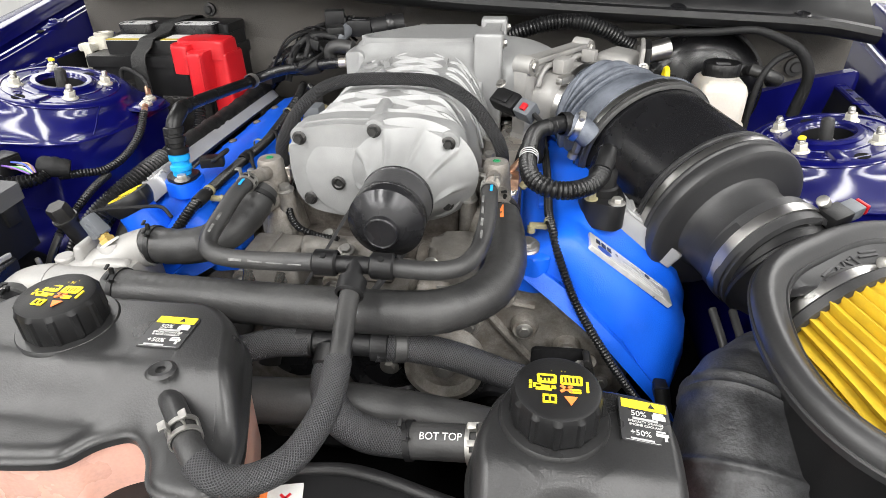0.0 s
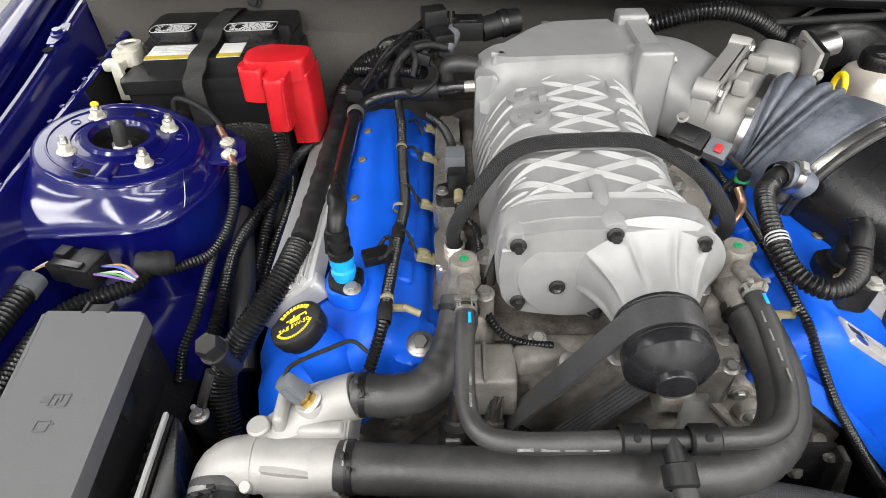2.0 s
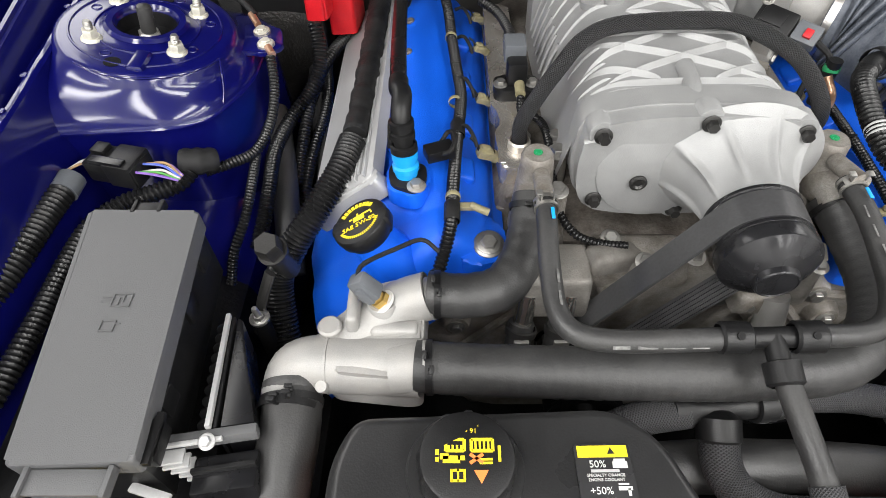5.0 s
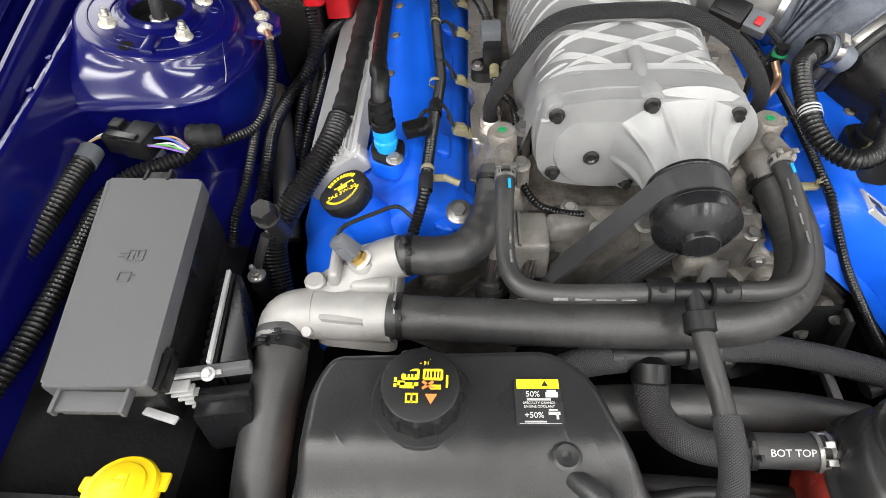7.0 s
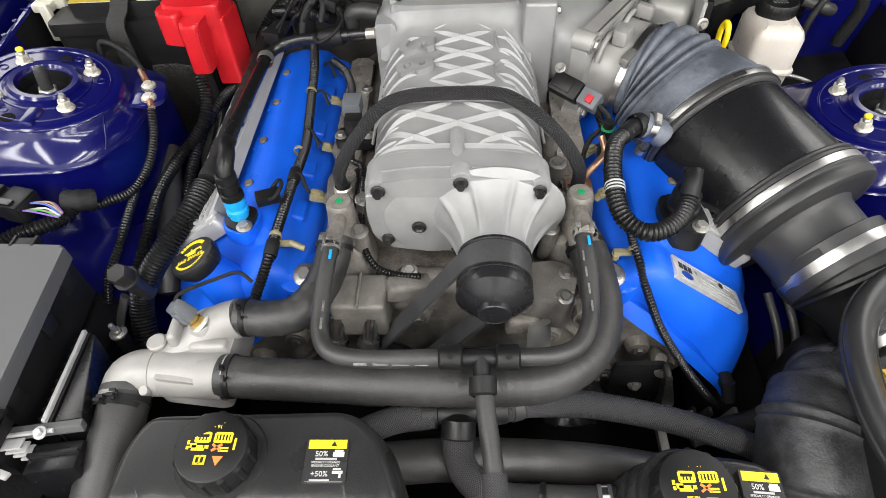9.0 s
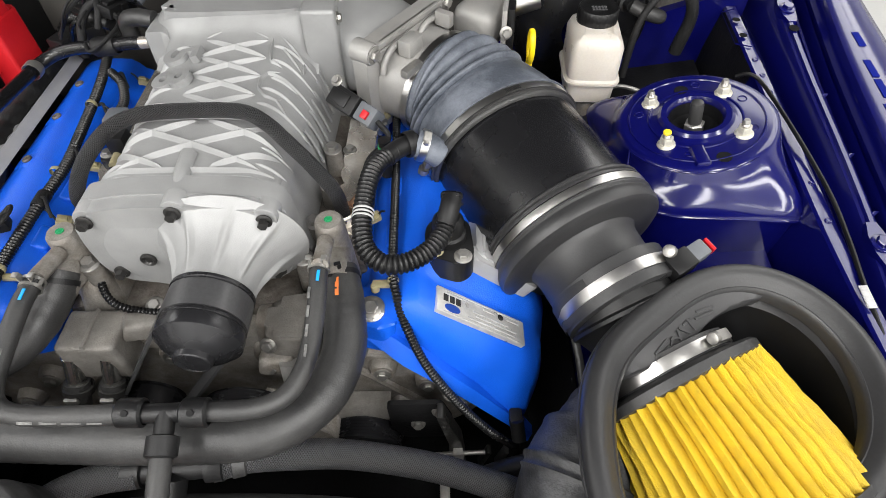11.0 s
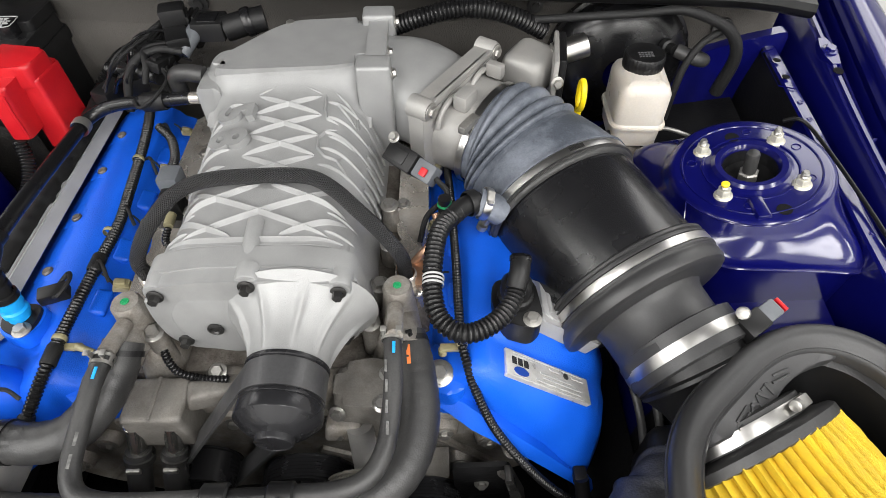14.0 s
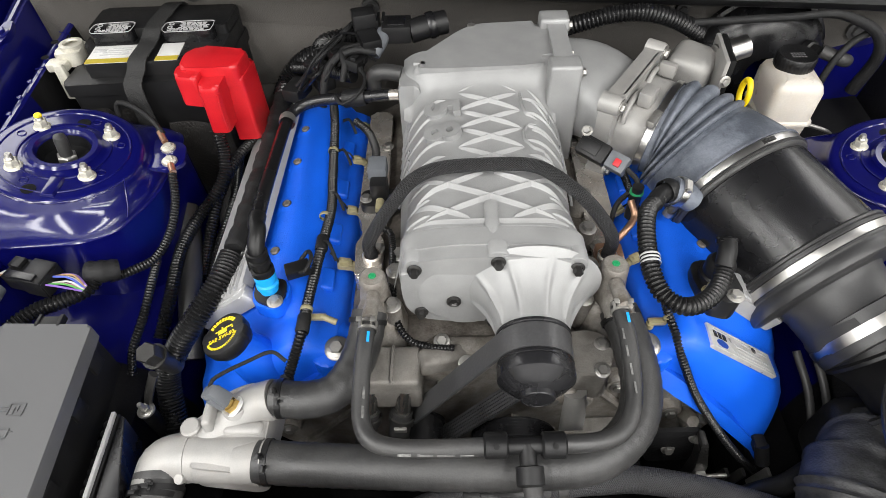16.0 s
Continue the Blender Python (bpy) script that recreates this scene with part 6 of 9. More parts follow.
for x in (-0.006, 0.05):
    part("collar", lathe([(0.0105, -0.012), (0.0128, -0.01), (0.0128, 0.01), (0.0105, 0.012)], 28, axis_pose((x, -0.177, 0.963), (1, 0, 0))), PLASTIC, tee)
    part("collar_eye", lathe([(0.003, 0), (0.003, 0.001), (0, 0.001)], 12, axis_pose((x, -0.183, 0.9745), (0, -0.5, 0.86))), DARK, tee)
part("branch", tube([(0.024, -0.177, 0.963), (0.025, -0.2, 0.956)], 0.0085, 18), PLASTIC, tee)
part("collar", lathe([(0.0105, -0.008), (0.0135, -0.007), (0.0135, 0.009), (0.0105, 0.011)], 28, axis_pose((0.0255, -0.203, 0.9555), (0.02, -0.95, -0.3))), PLASTIC, tee)
leg = [(0.0255, -0.2, 0.956), (0.029, -0.235, 0.948), (0.0335, -0.27, 0.938)]
h = hose("overflow_hose", leg + [(0.035, -0.29, 0.933)], 0.0093, RUBBER, "black hose with woven sleeve from tee to coolant tank", seg=18)
part("woven_sleeve", tube([(0.0345, -0.28, 0.936), (0.036, -0.305, 0.927), (0.033, -0.33, 0.919), (0.021, -0.36, 0.911), (0.0, -0.381, 0.91), (-0.022, -0.389, 0.917), (-0.04, -0.382, 0.925)], 0.0115, 18), SLEEVE_FINE, h, "fine woven sleeve")
part("hose_end", tube([(-0.036, -0.384, 0.924), (-0.05, -0.372, 0.927), (-0.066, -0.354, 0.928)], 0.0102, 18), RUBBER, h)
spring_clamp(h, (-0.058, -0.363, 0.928), (-0.62, 0.75, 0.05), 0.0108, 0.015, ZINC)

h = hose("down_hose", [(-0.365, -0.172, 0.885), (-0.363, -0.215, 0.878), (-0.368, -0.262, 0.862), (-0.375, -0.32, 0.83), (-0.38, -0.38, 0.78)], 0.026, RUBBER, "thick grey-black hose running down from the thermostat housing", seg=28)
spring_clamp(h, (-0.3645, -0.19, 0.882), (0.05, -1, -0.16), 0.0264)
part("hose_end", lathe([(0.0262, -0.002), (0.0272, -0.001), (0.0272, 0.005), (0.0262, 0.007)], 32, axis_pose((-0.365, -0.176, 0.8845), (0.05, -1, -0.16))), RUBBER, h)
# braided lower hoses
h = hose("braided_coolant_hose", [(-0.13, -0.235, 0.862), (-0.1, -0.218, 0.874), (-0.065, -0.206, 0.88), (-0.025, -0.2, 0.881)], 0.0145, SLEEVE_FINE, "black braided hose low in front of the engine", seg=20, group="braided hoses")
h = hose("braided_coolant_hose", [(0.04, -0.193, 0.876), (0.07, -0.182, 0.87), (0.115, -0.174, 0.856), (0.168, -0.165, 0.83), (0.25, -0.17, 0.807), (0.33, -0.188, 0.79), (0.38, -0.2, 0.77)], 0.0155, SLEEVE_FINE, "black braided hose low in front of the engine", seg=20, group="braided hoses")
part("sleeve_end", lathe([(0.0152, 0), (0.0168, 0.001), (0.0168, 0.012), (0.0152, 0.014)], 28, axis_pose((0.056, -0.187, 0.873), (0.9, 0.32, -0.18))), RUBBER, h, "taped sleeve end")
tee2 = thing("lower_hose_tee", (0.03, -0.19, 0.86), "black plastic tee joining braided hoses", "hose tee")
part("run", tube([(-0.036, -0.2, 0.881), (0.052, -0.19, 0.876)], 0.012, 18), PLASTIC, tee2)
for x in (-0.03, 0.044):
    part("collar", lathe([(0.013, -0.009), (0.016, -0.008), (0.016, 0.008), (0.013, 0.009)], 28, axis_pose((x, -0.1955 + 0.1 * x, 0.879 - 0.05 * x), (1, 0.1, -0.05))), PLASTIC, tee2)
part("branch_collar", lathe([(0.0, -0.012), (0.01, -0.01), (0.0185, -0.004), (0.0185, 0.014), (0.015, 0.018)], 28, axis_pose((0.002, -0.208, 0.877), (-0.05, -0.85, -0.5))), PLASTIC, tee2)
h = hose("tank_feed_hose", [(0.002, -0.215, 0.873), (0.001, -0.23, 0.864), (0.006, -0.246, 0.853), (0.022, -0.262, 0.844), (0.05, -0.272, 0.839), (0.09, -0.275, 0.841)], 0.0165, SLEEVE_FINE, "braided feed hose with a printed rubber end at the coolant tank", seg=20)
part("rubber_end", tube([(0.084, -0.2745, 0.84), (0.12, -0.277, 0.846), (0.17, -0.28, 0.853)], 0.0165, 24), RUBBER, h)
spring_clamp(h, (0.15, -0.279, 0.85), (1, -0.03, 0.15), 0.017, 0.014, ZINC)
spring_clamp(h, (0.09, -0.275, 0.841), (1, -0.03, 0.15), 0.017, 0.01, PLASTIC)
g = lettering("BOT TOP", 0.0092, 0.0003)
g.transform(plane_pose((0.119, -0.2845, 0.8613), (1, -0.04, 0.15), (0, 0.88, 0.47)))
part("print", g, LABEL_WHITE, h, "white print")
hose("cross_pipe", [(-0.14, -0.24, 0.828), (-0.02, -0.228, 0.826), (0.07, -0.225, 0.82), (0.16, -0.225, 0.806), (0.24, -0.23, 0.79)], 0.0235, RUBBER, "plain black pipe crossing low behind the tanks", seg=24)
hose("cross_pipe", [(-0.1, -0.29, 0.77), (0.0, -0.29, 0.768), (0.1, -0.295, 0.765), (0.2, -0.3, 0.75)], 0.014, RUBBER, "plain black pipe crossing low behind the tanks", seg=20)

# ---- thermostat housing ----
th = thing("thermostat_housing", (-0.31, -0.14, 0.88), "raw cast aluminium thermostat housing with three hose necks", "thermostat housing")
o = rounded([(-0.335, -0.178), (-0.262, -0.186), (-0.25, -0.184), (-0.247, -0.085), (-0.272, -0.078), (-0.3, -0.088), (-0.325, -0.12), (-0.345, -0.135)], 0.014)
part("body", prism(o, 0.862, 0.915, 0.009, 4, scale_top=0.97), CAST_CLEAN, th, angle=50)
part("web", block((0.05, 0.02, 0.03), (-0.275, -0.136, 0.905), 0.006, 3, (0.85, 0.7)), CAST_CLEAN, th)
part("nub", lathe([(0.006, -0.004), (0.006, 0.006), (0.005, 0.0075), (0, 0.0075)], 16, axis_pose((-0.335, -0.182, 0.897), (-0.1, -0.5, 0.85))), CAST_CLEAN, th)
part("run", tube([(-0.345, -0.158, 0.893), (-0.3, -0.16, 0.893), (-0.25, -0.165, 0.897)], 0.0262, 32), CAST_CLEAN, th)
part("branch", tube([(-0.318, -0.142, 0.893), (-0.295, -0.122, 0.903), (-0.268, -0.108, 0.914), (-0.244, -0.105, 0.922)], 0.0225, 32), CAST_CLEAN, th)
part("flange", block((0.006, 0.08, 0.036), (-0.251, -0.138, 0.897), 0.003, m=None), CAST_CLEAN, th)
part("elbow", tube([(-0.32, -0.16, 0.893), (-0.345, -0.158, 0.893), (-0.362, -0.163, 0.89), (-0.366, -0.178, 0.885), (-0.366, -0.19, 0.883)], 0.0255, 28), CAST_CLEAN, th)
part("elbow_bead", lathe([(0.0255, -0.0015), (0.0272, -0.001), (0.0272, 0.001), (0.0255, 0.0015)], 32, axis_pose((-0.333, -0.158, 0.893), (1, 0, 0))), CAST_CLEAN, th)
for y, z, r in ((-0.106, 0.925 - 0.012, 0.02), (-0.168, 0.905 - 0.005, 0.0225)):
    part("neck", tube([(-0.275, y, z), (-0.24, y, z + 0.006)], r, 28), CAST_CLEAN, th)
part("fin", block((0.013, 0.05, 0.03), (-0.311, -0.118, 0.92), 0.005, 3, (0.8, 0.85)), CAST_CLEAN, th)
part("boss", lathe([(0.015, -0.01), (0.0145, 0.012), (0.013, 0.014), (0, 0.014)], 24, axis_pose((-0.284, -0.118, 0.916), (-0.1, 0.15, 1))), CAST_CLEAN, th)
for x, y in ((-0.332, -0.135),):
    part("lug", lathe([(0.011, -0.03), (0.011, 0.004), (0.009, 0.006), (0, 0.006)], 18, pose(x, y, 0.915)), CAST_CLEAN, th)
spring_clamp(th, (-0.366, -0.197, 0.882), (0, -1, -0.1), 0.0268, 0.016)
ts = thing("temperature_sensor", (-0.29, -0.116, 0.94), "grey temperature sensor plug on a brass fitting", "sensor")
tdir = Vector((-0.55, 0.1, 0.8)).normalized()
tb0 = Vector((-0.284, -0.118, 0.929))
part("washer", lathe([(0.012, 0), (0.012, 0.003), (0, 0.003)], 24, axis_pose(tb0, tdir)), LABEL_WHITE, ts)
part("fitting", lathe([(0.009, 0), (0.009, 0.008), (0.007, 0.009), (0.007, 0.014), (0, 0.014)], 6, axis_pose(tb0, tdir)), BRASS, ts, "brass hexagon fitting")
part("plug", block((0.017, 0.02, 0.026), (0, 0, 0.026), 0.003, 2, (0.8, 0.85), m=axis_pose(tb0, tdir)), GREY_CONN, ts, "grey plug")
part("plug_rib", block((0.021, 0.008, 0.02), (0, 0, 0.022), 0.002, m=axis_pose(tb0, tdir)), GREY_CONN, ts)
part("lead", tube([tb0 + tdir * 0.036, (-0.3, -0.1, 0.962), (-0.27, -0.075, 0.955), (-0.25, -0.062, 0.95), (-0.235, -0.068, 0.94)], 0.0022, 8), TAPE, ts)

# ---- outlet towers beside the supercharger ----
def outlet(sg, x, y, z):
    t = thing("coolant_outlet", (x, y, z - 0.08), "rough cast coolant outlet with a green dot on its top", "coolant outlet", "coolant outlets")
    part("post", lathe([(0.024, -0.1), (0.02, -0.05), (0.0165, -0.015), (0.016, -0.004), (0.0135, 0.0), (0, 0.0)], 28, Matrix.Translation((x, y, z))), CAST_RAW, t)
    part("neck", tube([(x, y, z - 0.05), (x + sg * 0.004, y - 0.03, z - 0.042), (x + sg * 0.006, y - 0.045, z - 0.045)], 0.019, 24), CAST_RAW, t)
    part("shoulder", block((0.05, 0.075, 0.06), (x - sg * 0.012, y - 0.005, z - 0.085), 0.016, 3, (0.6, 0.6)), CAST_RAW, t)
    part("nipple", tube([(x - sg * 0.002, y - 0.02, z - 0.012), (x - sg * 0.001, y - 0.06, z - 0.002)], 0.0085, 16), CAST_RAW, t)
    part("green_dot", lathe([(0, 0), (0.0045, 0), (0.0045, 0.0006), (0, 0.0006)], 14, Matrix.Translation((x, y, z + 0.0002))), GREEN, t, "green paint dot")
    return t


outlet(-1, -0.139, 0.016, 0.986)
outlet(1, 0.144, 0.026, 0.99)
for x, y, z in ((-0.115, 0.04, 0.965), (-0.112, 0.075, 0.955), (0.122, 0.05, 0.96), (0.13, 0.11, 0.96), (0.128, 0.17, 0.965), (-0.118, 0.0, 0.95), (0.112, 0.01, 0.945)):
    t = thing("flange_bolt", (x, y, z - 0.04), "zinc plated flange bolt beside the supercharger", "bolt", "flange bolts")
    part("spacer", lathe([(0.0115, -0.05), (0.0105, 0.0), (0, 0)], 18, pose(x, y, z)), CAST_RAW, t)
    bolt("head", (x, y, z), (0, -0.1, 1), 0.0075, ZINC, parent=t, h=0.008)

# ---- fuel rails with injectors ----
def injector():
    t = thing("injector_plug", (0, 0, 0), "cream plastic injector plug on the fuel rail", "injector plug", "injector plugs")
    part("plug", block((0.022, 0.017, 0.014), (0, 0, 0), 0.003), CREAM, t)
    part("latch", block((0.014, 0.009, 0.005), (-0.003, 0, 0.0085), 0.0015), CREAM, t)
    for y in (-0.0085, 0.0085):
        part("guide_rib", block((0.018, 0.0025, 0.005), (0.001, y, 0.003), 0.0008), CREAM, t)
    part("collar", lathe([(0.0085, 0), (0.0085, 0.012), (0.0065, 0.014), (0, 0.014)], 16, axis_pose((0.009, 0, 0), (1, 0, -0.4))), CREAM, t)
    part("lead", tube([(-0.01, 0, 0.002), (-0.018, 0.004, 0.01), (-0.026, 0.01, 0.012)], 0.002, 6), TAPE, t)
    return t


inj = injector()
inj.matrix_basis = pose(-0.186, 0.078, 0.934, 0, 25, 12) @ Matrix.Scale(0.8, 4)
for i, (sg, y) in enumerate([(-1, 0.174), (-1, 0.27), (-1, 0.366), (1, 0.07), (1, 0.166), (1, 0.262), (1, 0.358)]):
    copy_thing(inj, pose(sg * 0.186, y, 0.936 + 0.01 * (i % 2), 0, 25 if sg < 0 else -25, 12 + 7 * (i % 3)) @ (Matrix.Identity(4) if sg < 0 else Matrix.Rotation(math.pi, 4, "Z")) @ Matrix.Scale(0.8, 4))
for sg in (-1, 1):
    t = thing("fuel_rail", (sg * 0.153, 0.2, 0.93), "bright stainless fuel rail along the blower base", "fuel rail", "fuel rails")
    part("rail", prism(rounded([(sg * 0.136, 0.05), (sg * 0.17, 0.05), (sg * 0.174, 0.11), (sg * 0.166, 0.125), (sg * 0.17, 0.15), (sg * 0.176, 0.16), (sg * 0.176, 0.4), (sg * 0.14, 0.4), (sg * 0.136, 0.15), (sg * 0.146, 0.13), (sg * 0.136, 0.115)], 0.008), 0.912, 0.938, 0.006, 3), STAINLESS, t)
    for y in (0.1, 0.2, 0.31):
        bolt("bolt", (sg * 0.143, y, 0.938), (0, 0, 1), 0.006, ZINC, parent=t)
t = thing("pressure_sensor", (-0.146, 0.185, 0.95), "black pressure sensor with a grey plug on the fuel rail", "sensor")
part("base", prism(rounded([(-0.172, 0.165), (-0.118, 0.165), (-0.118, 0.2), (-0.172, 0.2)], 0.012), 0.938, 0.952, 0.003), PLASTIC, t)
part("body", block((0.024, 0.026, 0.03), (-0.145, 0.187, 0.966), 0.005), PLASTIC, t)
part("plug", block((0.026, 0.03, 0.024), (-0.147, 0.208, 0.982), 0.004, m=None), GREY_CONN, t, "grey plug")
part("stem", tube([(-0.143, 0.168, 0.96), (-0.143, 0.15, 0.958)], 0.006, 14), CREAM, t)
for x in (-0.164, -0.126):
    bolt("bolt", (x, 0.18, 0.952), (0, 0, 1), 0.006, ZINC, parent=t)
hose("sensor_lead", [(-0.143, 0.148, 0.957), (-0.143, 0.13, 0.95), (-0.128, 0.118, 0.95), (-0.122, 0.09, 0.957), (-0.12, 0.05, 0.955), (-0.116, 0.0, 0.93), (-0.1, -0.025, 0.915), (-0.075, -0.03, 0.905), (-0.045, -0.03, 0.9)], 0.0042, CONDUIT, "thin corrugated sensor lead past the blower cover", "wiring", seg=10, ridge=0.0012, pitch=0.004)
hose("sensor_lead", [(-0.15, 0.222, 0.985), (-0.153, 0.25, 0.985), (-0.165, 0.28, 0.99), (-0.185, 0.3, 0.995)], 0.0055, CONDUIT, "corrugated lead to the pressure sensor plug", "wiring", seg=10, ridge=0.0014, pitch=0.004)
t = thing("vacuum_fitting", (0.155, 0.085, 0.93), "copper coloured bracket with a bent metal tube", "bracket")
part("bracket", block((0.035, 0.03, 0.02), (0.155, 0.08, 0.94), 0.005), COPPER, t)
part("tube", tube([(0.155, 0.09, 0.945), (0.175, 0.1, 0.965), (0.19, 0.12, 0.97), (0.185, 0.135, 0.985)], 0.0045, 10), COPPER, t)
part("green_cap", lathe([(0.0085, 0), (0.009, 0.002), (0.0085, 0.007), (0, 0.007)], 18, axis_pose((0.196, 0.15, 0.981), (0.1, 0.3, 1))), GREEN, t, "green plastic ring")
part("stem", tube([(0.196, 0.15, 0.94), (0.196, 0.15, 0.995)], 0.0075, 16), PLASTIC, t)

# ---- breather on the blue cover ----
br = thing("breather_valve", (-0.268, 0.022, 0.95), "light blue breather valve with black elbow on the valve cover", "breather")
bd = Vector((-0.02, 0.12, 1)).normalized()
b0 = Vector((-0.268, 0.022, 0.942))
part("seat", prism(rounded([(-0.288, 0.005), (-0.258, -0.006), (-0.244, 0.012), (-0.246, 0.042), (-0.29, 0.042)], 0.012), 0.93, 0.95, 0.002), BLUE, br)
part("flange", prism(rounded([(-0.285, 0.008), (-0.258, -0.004), (-0.247, 0.013), (-0.249, 0.039), (-0.287, 0.039)], 0.01), 0.95, 0.955, 0.001), PLASTIC, br)
part("blue_collar", lathe([(0.0115, 0.01), (0.0115, 0.018), (0.0135, 0.019), (0.0135, 0.024), (0.011, 0.026), (0.011, 0.031), (0.013, 0.032), (0.013, 0.039), (0.0105, 0.04), (0, 0.042)], 32, axis_pose(b0, bd)), LIGHT_BLUE, br, "light blue plastic collar")
part("elbow", tube([b0 + bd * 0.04, b0 + bd * 0.06, b0 + bd * 0.078 + Vector((0, 0.004, 0)), b0 + bd * 0.088 + Vector((0.001, 0.02, 0)), (-0.272, 0.06, 1.03), (-0.273, 0.075, 1.029)], 0.0098, 20), PLASTIC, br)
for d, r in ((0.04, 0.0135), (0.054, 0.0122), (0.066, 0.0122)):
    part("elbow_ring", lathe([(r - 0.0025, 0), (r, 0.001), (r, 0.008), (r - 0.0025, 0.009)], 24, axis_pose(b0 + bd * d, bd)), PLASTIC, br)
part("latch_lever", block((0.006, 0.03, 0.005), (0, 0, 0), 0.0015, m=axis_pose(b0 + bd * 0.058 + Vector((-0.012, 0, 0)), (-1, 0, 0.1))), PLASTIC, br)
bolt("bolt", (-0.2575, 0.004, 0.955), (0, 0, 1), 0.0065, ZINC, parent=br, h=0.007)
part("side_plug", block((0.03, 0.018, 0.013), (0, 0, 0), 0.002, m=pose(-0.235, 0.045, 0.965, 0, 0, 20)), PLASTIC, br)
h = hose("breather_pipe", [(-0.273, 0.072, 1.029), (-0.276, 0.12, 1.024), (-0.28, 0.2, 1.014), (-0.283, 0.28, 1.004), (-0.28, 0.31, 1.003), (-0.262, 0.325, 1.008), (-0.23, 0.325, 1.016), (-0.19, 0.318, 1.022), (-0.15, 0.312, 1.03), (-0.132, 0.31, 1.032)], 0.0085, PLASTIC_GLOSS, "glossy black breather pipe running to the plenum", "pipe", seg=18)
part("pipe_joint", lathe([(0.011, 0), (0.0118, 0.002), (0.0118, 0.014), (0.011, 0.016)], 22, axis_pose((-0.282, 0.285, 1.004), (-0.1, 1, -0.1))), ZINC, h)
part("pipe_joint", lathe([(0.0125, 0), (0.013, 0.002), (0.013, 0.03), (0.011, 0.034)], 22, axis_pose((-0.2, 0.32, 1.02), (1, -0.15, 0.2))), PLASTIC, h)
t = thing("plenum_fitting", (-0.14, 0.315, 1.03), "grey rubber elbow and brass nipple on the plenum side", "fitting")
part("nipple", tube([(-0.134, 0.31, 1.032), (-0.118, 0.308, 1.034)], 0.0078, 16), STAINLESS, t)
part("elbow", tube([(-0.115, 0.335, 1.05), (-0.14, 0.338, 1.052), (-0.155, 0.34, 1.045), (-0.158, 0.342, 1.02)], 0.0115, 18), RUBBER, t)

# breather on the other cover
br = thing("breather_hose", (0.2, 0.05, 0.97), "corrugated black breather hose from the intake boot to the cover", "hose")
cor = [(0.212, 0.118, 1.004), (0.196, 0.1, 1.006), (0.187, 0.078, 1.006), (0.182, 0.045, 1.0), (0.181, 0.012, 0.993), (0.188, -0.015, 0.987), (0.207, -0.03, 0.983), (0.23, -0.025, 0.98), (0.252, -0.008, 0.979), (0.265, 0.012, 0.982), (0.271, 0.03, 0.99)]
part("corrugated_tube", tube(cor, 0.0096, 18, ridge=0.0026, pitch=0.0052), CONDUIT, br, angle=25)
part("elbow", tube([(0.236, 0.138, 1.001), (0.224, 0.131, 1.003), (0.212, 0.12, 1.004), (0.203, 0.108, 1.005)], 0.0112, 18), PLASTIC, br)
part("elbow_ring", lathe([(0.0145, 0), (0.0155, 0.002), (0.0155, 0.011), (0.0145, 0.013)], 24, axis_pose((0.222, 0.13, 1.003), (0.8, 0.5, -0.1))), PLASTIC, br)
band("clamp", (0.243, 0.136, 0.998), (0.9, -0.05, -0.35), 0.0175, 0.009, br, (-0.3, -0.3, 1), hs=0.5)
part("sleeve_label", joined(*[lathe([(0.0112, 0.0045 * i), (0.0116, 0.0045 * i + 0.0006), (0.0116, 0.0045 * i + 0.002), (0.0112, 0.0045 * i + 0.0026)], 24, axis_pose((0.1815, 0.02, 0.9955), (0.05, 1, 0.2))) for i in range(3)]), LABEL_GREY, br, "grey printed rings")
part("cuff", tube([(0.268, 0.022, 0.986), (0.273, 0.036, 0.996), (0.275, 0.048, 1.0)], 0.011, 18), PLASTIC, br)
part("cap", lathe([(0.012, 0), (0.012, 0.005), (0.01, 0.007), (0, 0.006)], 24, axis_pose((0.275, 0.048, 0.998), (0.05, 0.6, 0.8))), PLASTIC_GLOSS, br)
rb = thing("oil_separator", (0.272, 0.03, 0.95), "black oil separator seat bolted to the blue cover", "breather")
part("flange", prism(rounded([(0.244, 0.035), (0.25, 0.005), (0.285, -0.008), (0.3, 0.006), (0.295, 0.06), (0.25, 0.06)], 0.012), 0.92, 0.953, 0.002), PLASTIC, rb)
part("body", lathe([(0.02, 0.0), (0.02, 0.01), (0.017, 0.012), (0.017, 0.028), (0.013, 0.034), (0, 0.034)], 28, pose(0.271, 0.033, 0.952)), PLASTIC, rb)
bolt("bolt", (0.287, 0.004, 0.953), (0, 0, 1), 0.0068, ZINC, parent=rb, h=0.007)
bolt("bolt", (0.258, 0.012, 0.953), (0, 0, 1), 0.0055, CREAM, parent=rb, h=0.012)

# ---- wiring ----
h = hose("main_conduit", [(-0.4, -0.1, 0.79), (-0.410, -0.042, 0.855), (-0.391, -0.021, 0.892), (-0.368, 0.002, 0.918), (-0.341, 0.044, 0.940), (-0.331, 0.084, 0.948)], 0.0142, CONDUIT, "large corrugated conduit climbing beside the valve cover", "conduit", seg=20, ridge=0.0026, pitch=0.0046)
part("taped_length", tube([(-0.329, 0.092, 0.949), (-0.326, 0.174, 0.950), (-0.323, 0.319, 0.951), (-0.322, 0.39, 0.955), (-0.322, 0.43, 0.957)], 0.0135, 18, radius=lambda s: 0.0132 + 0.002 * s + 0.0008 * math.sin(40 * s) + 0.0006 * math.sin(97 * s)), TAPE, h, "taped smooth length")
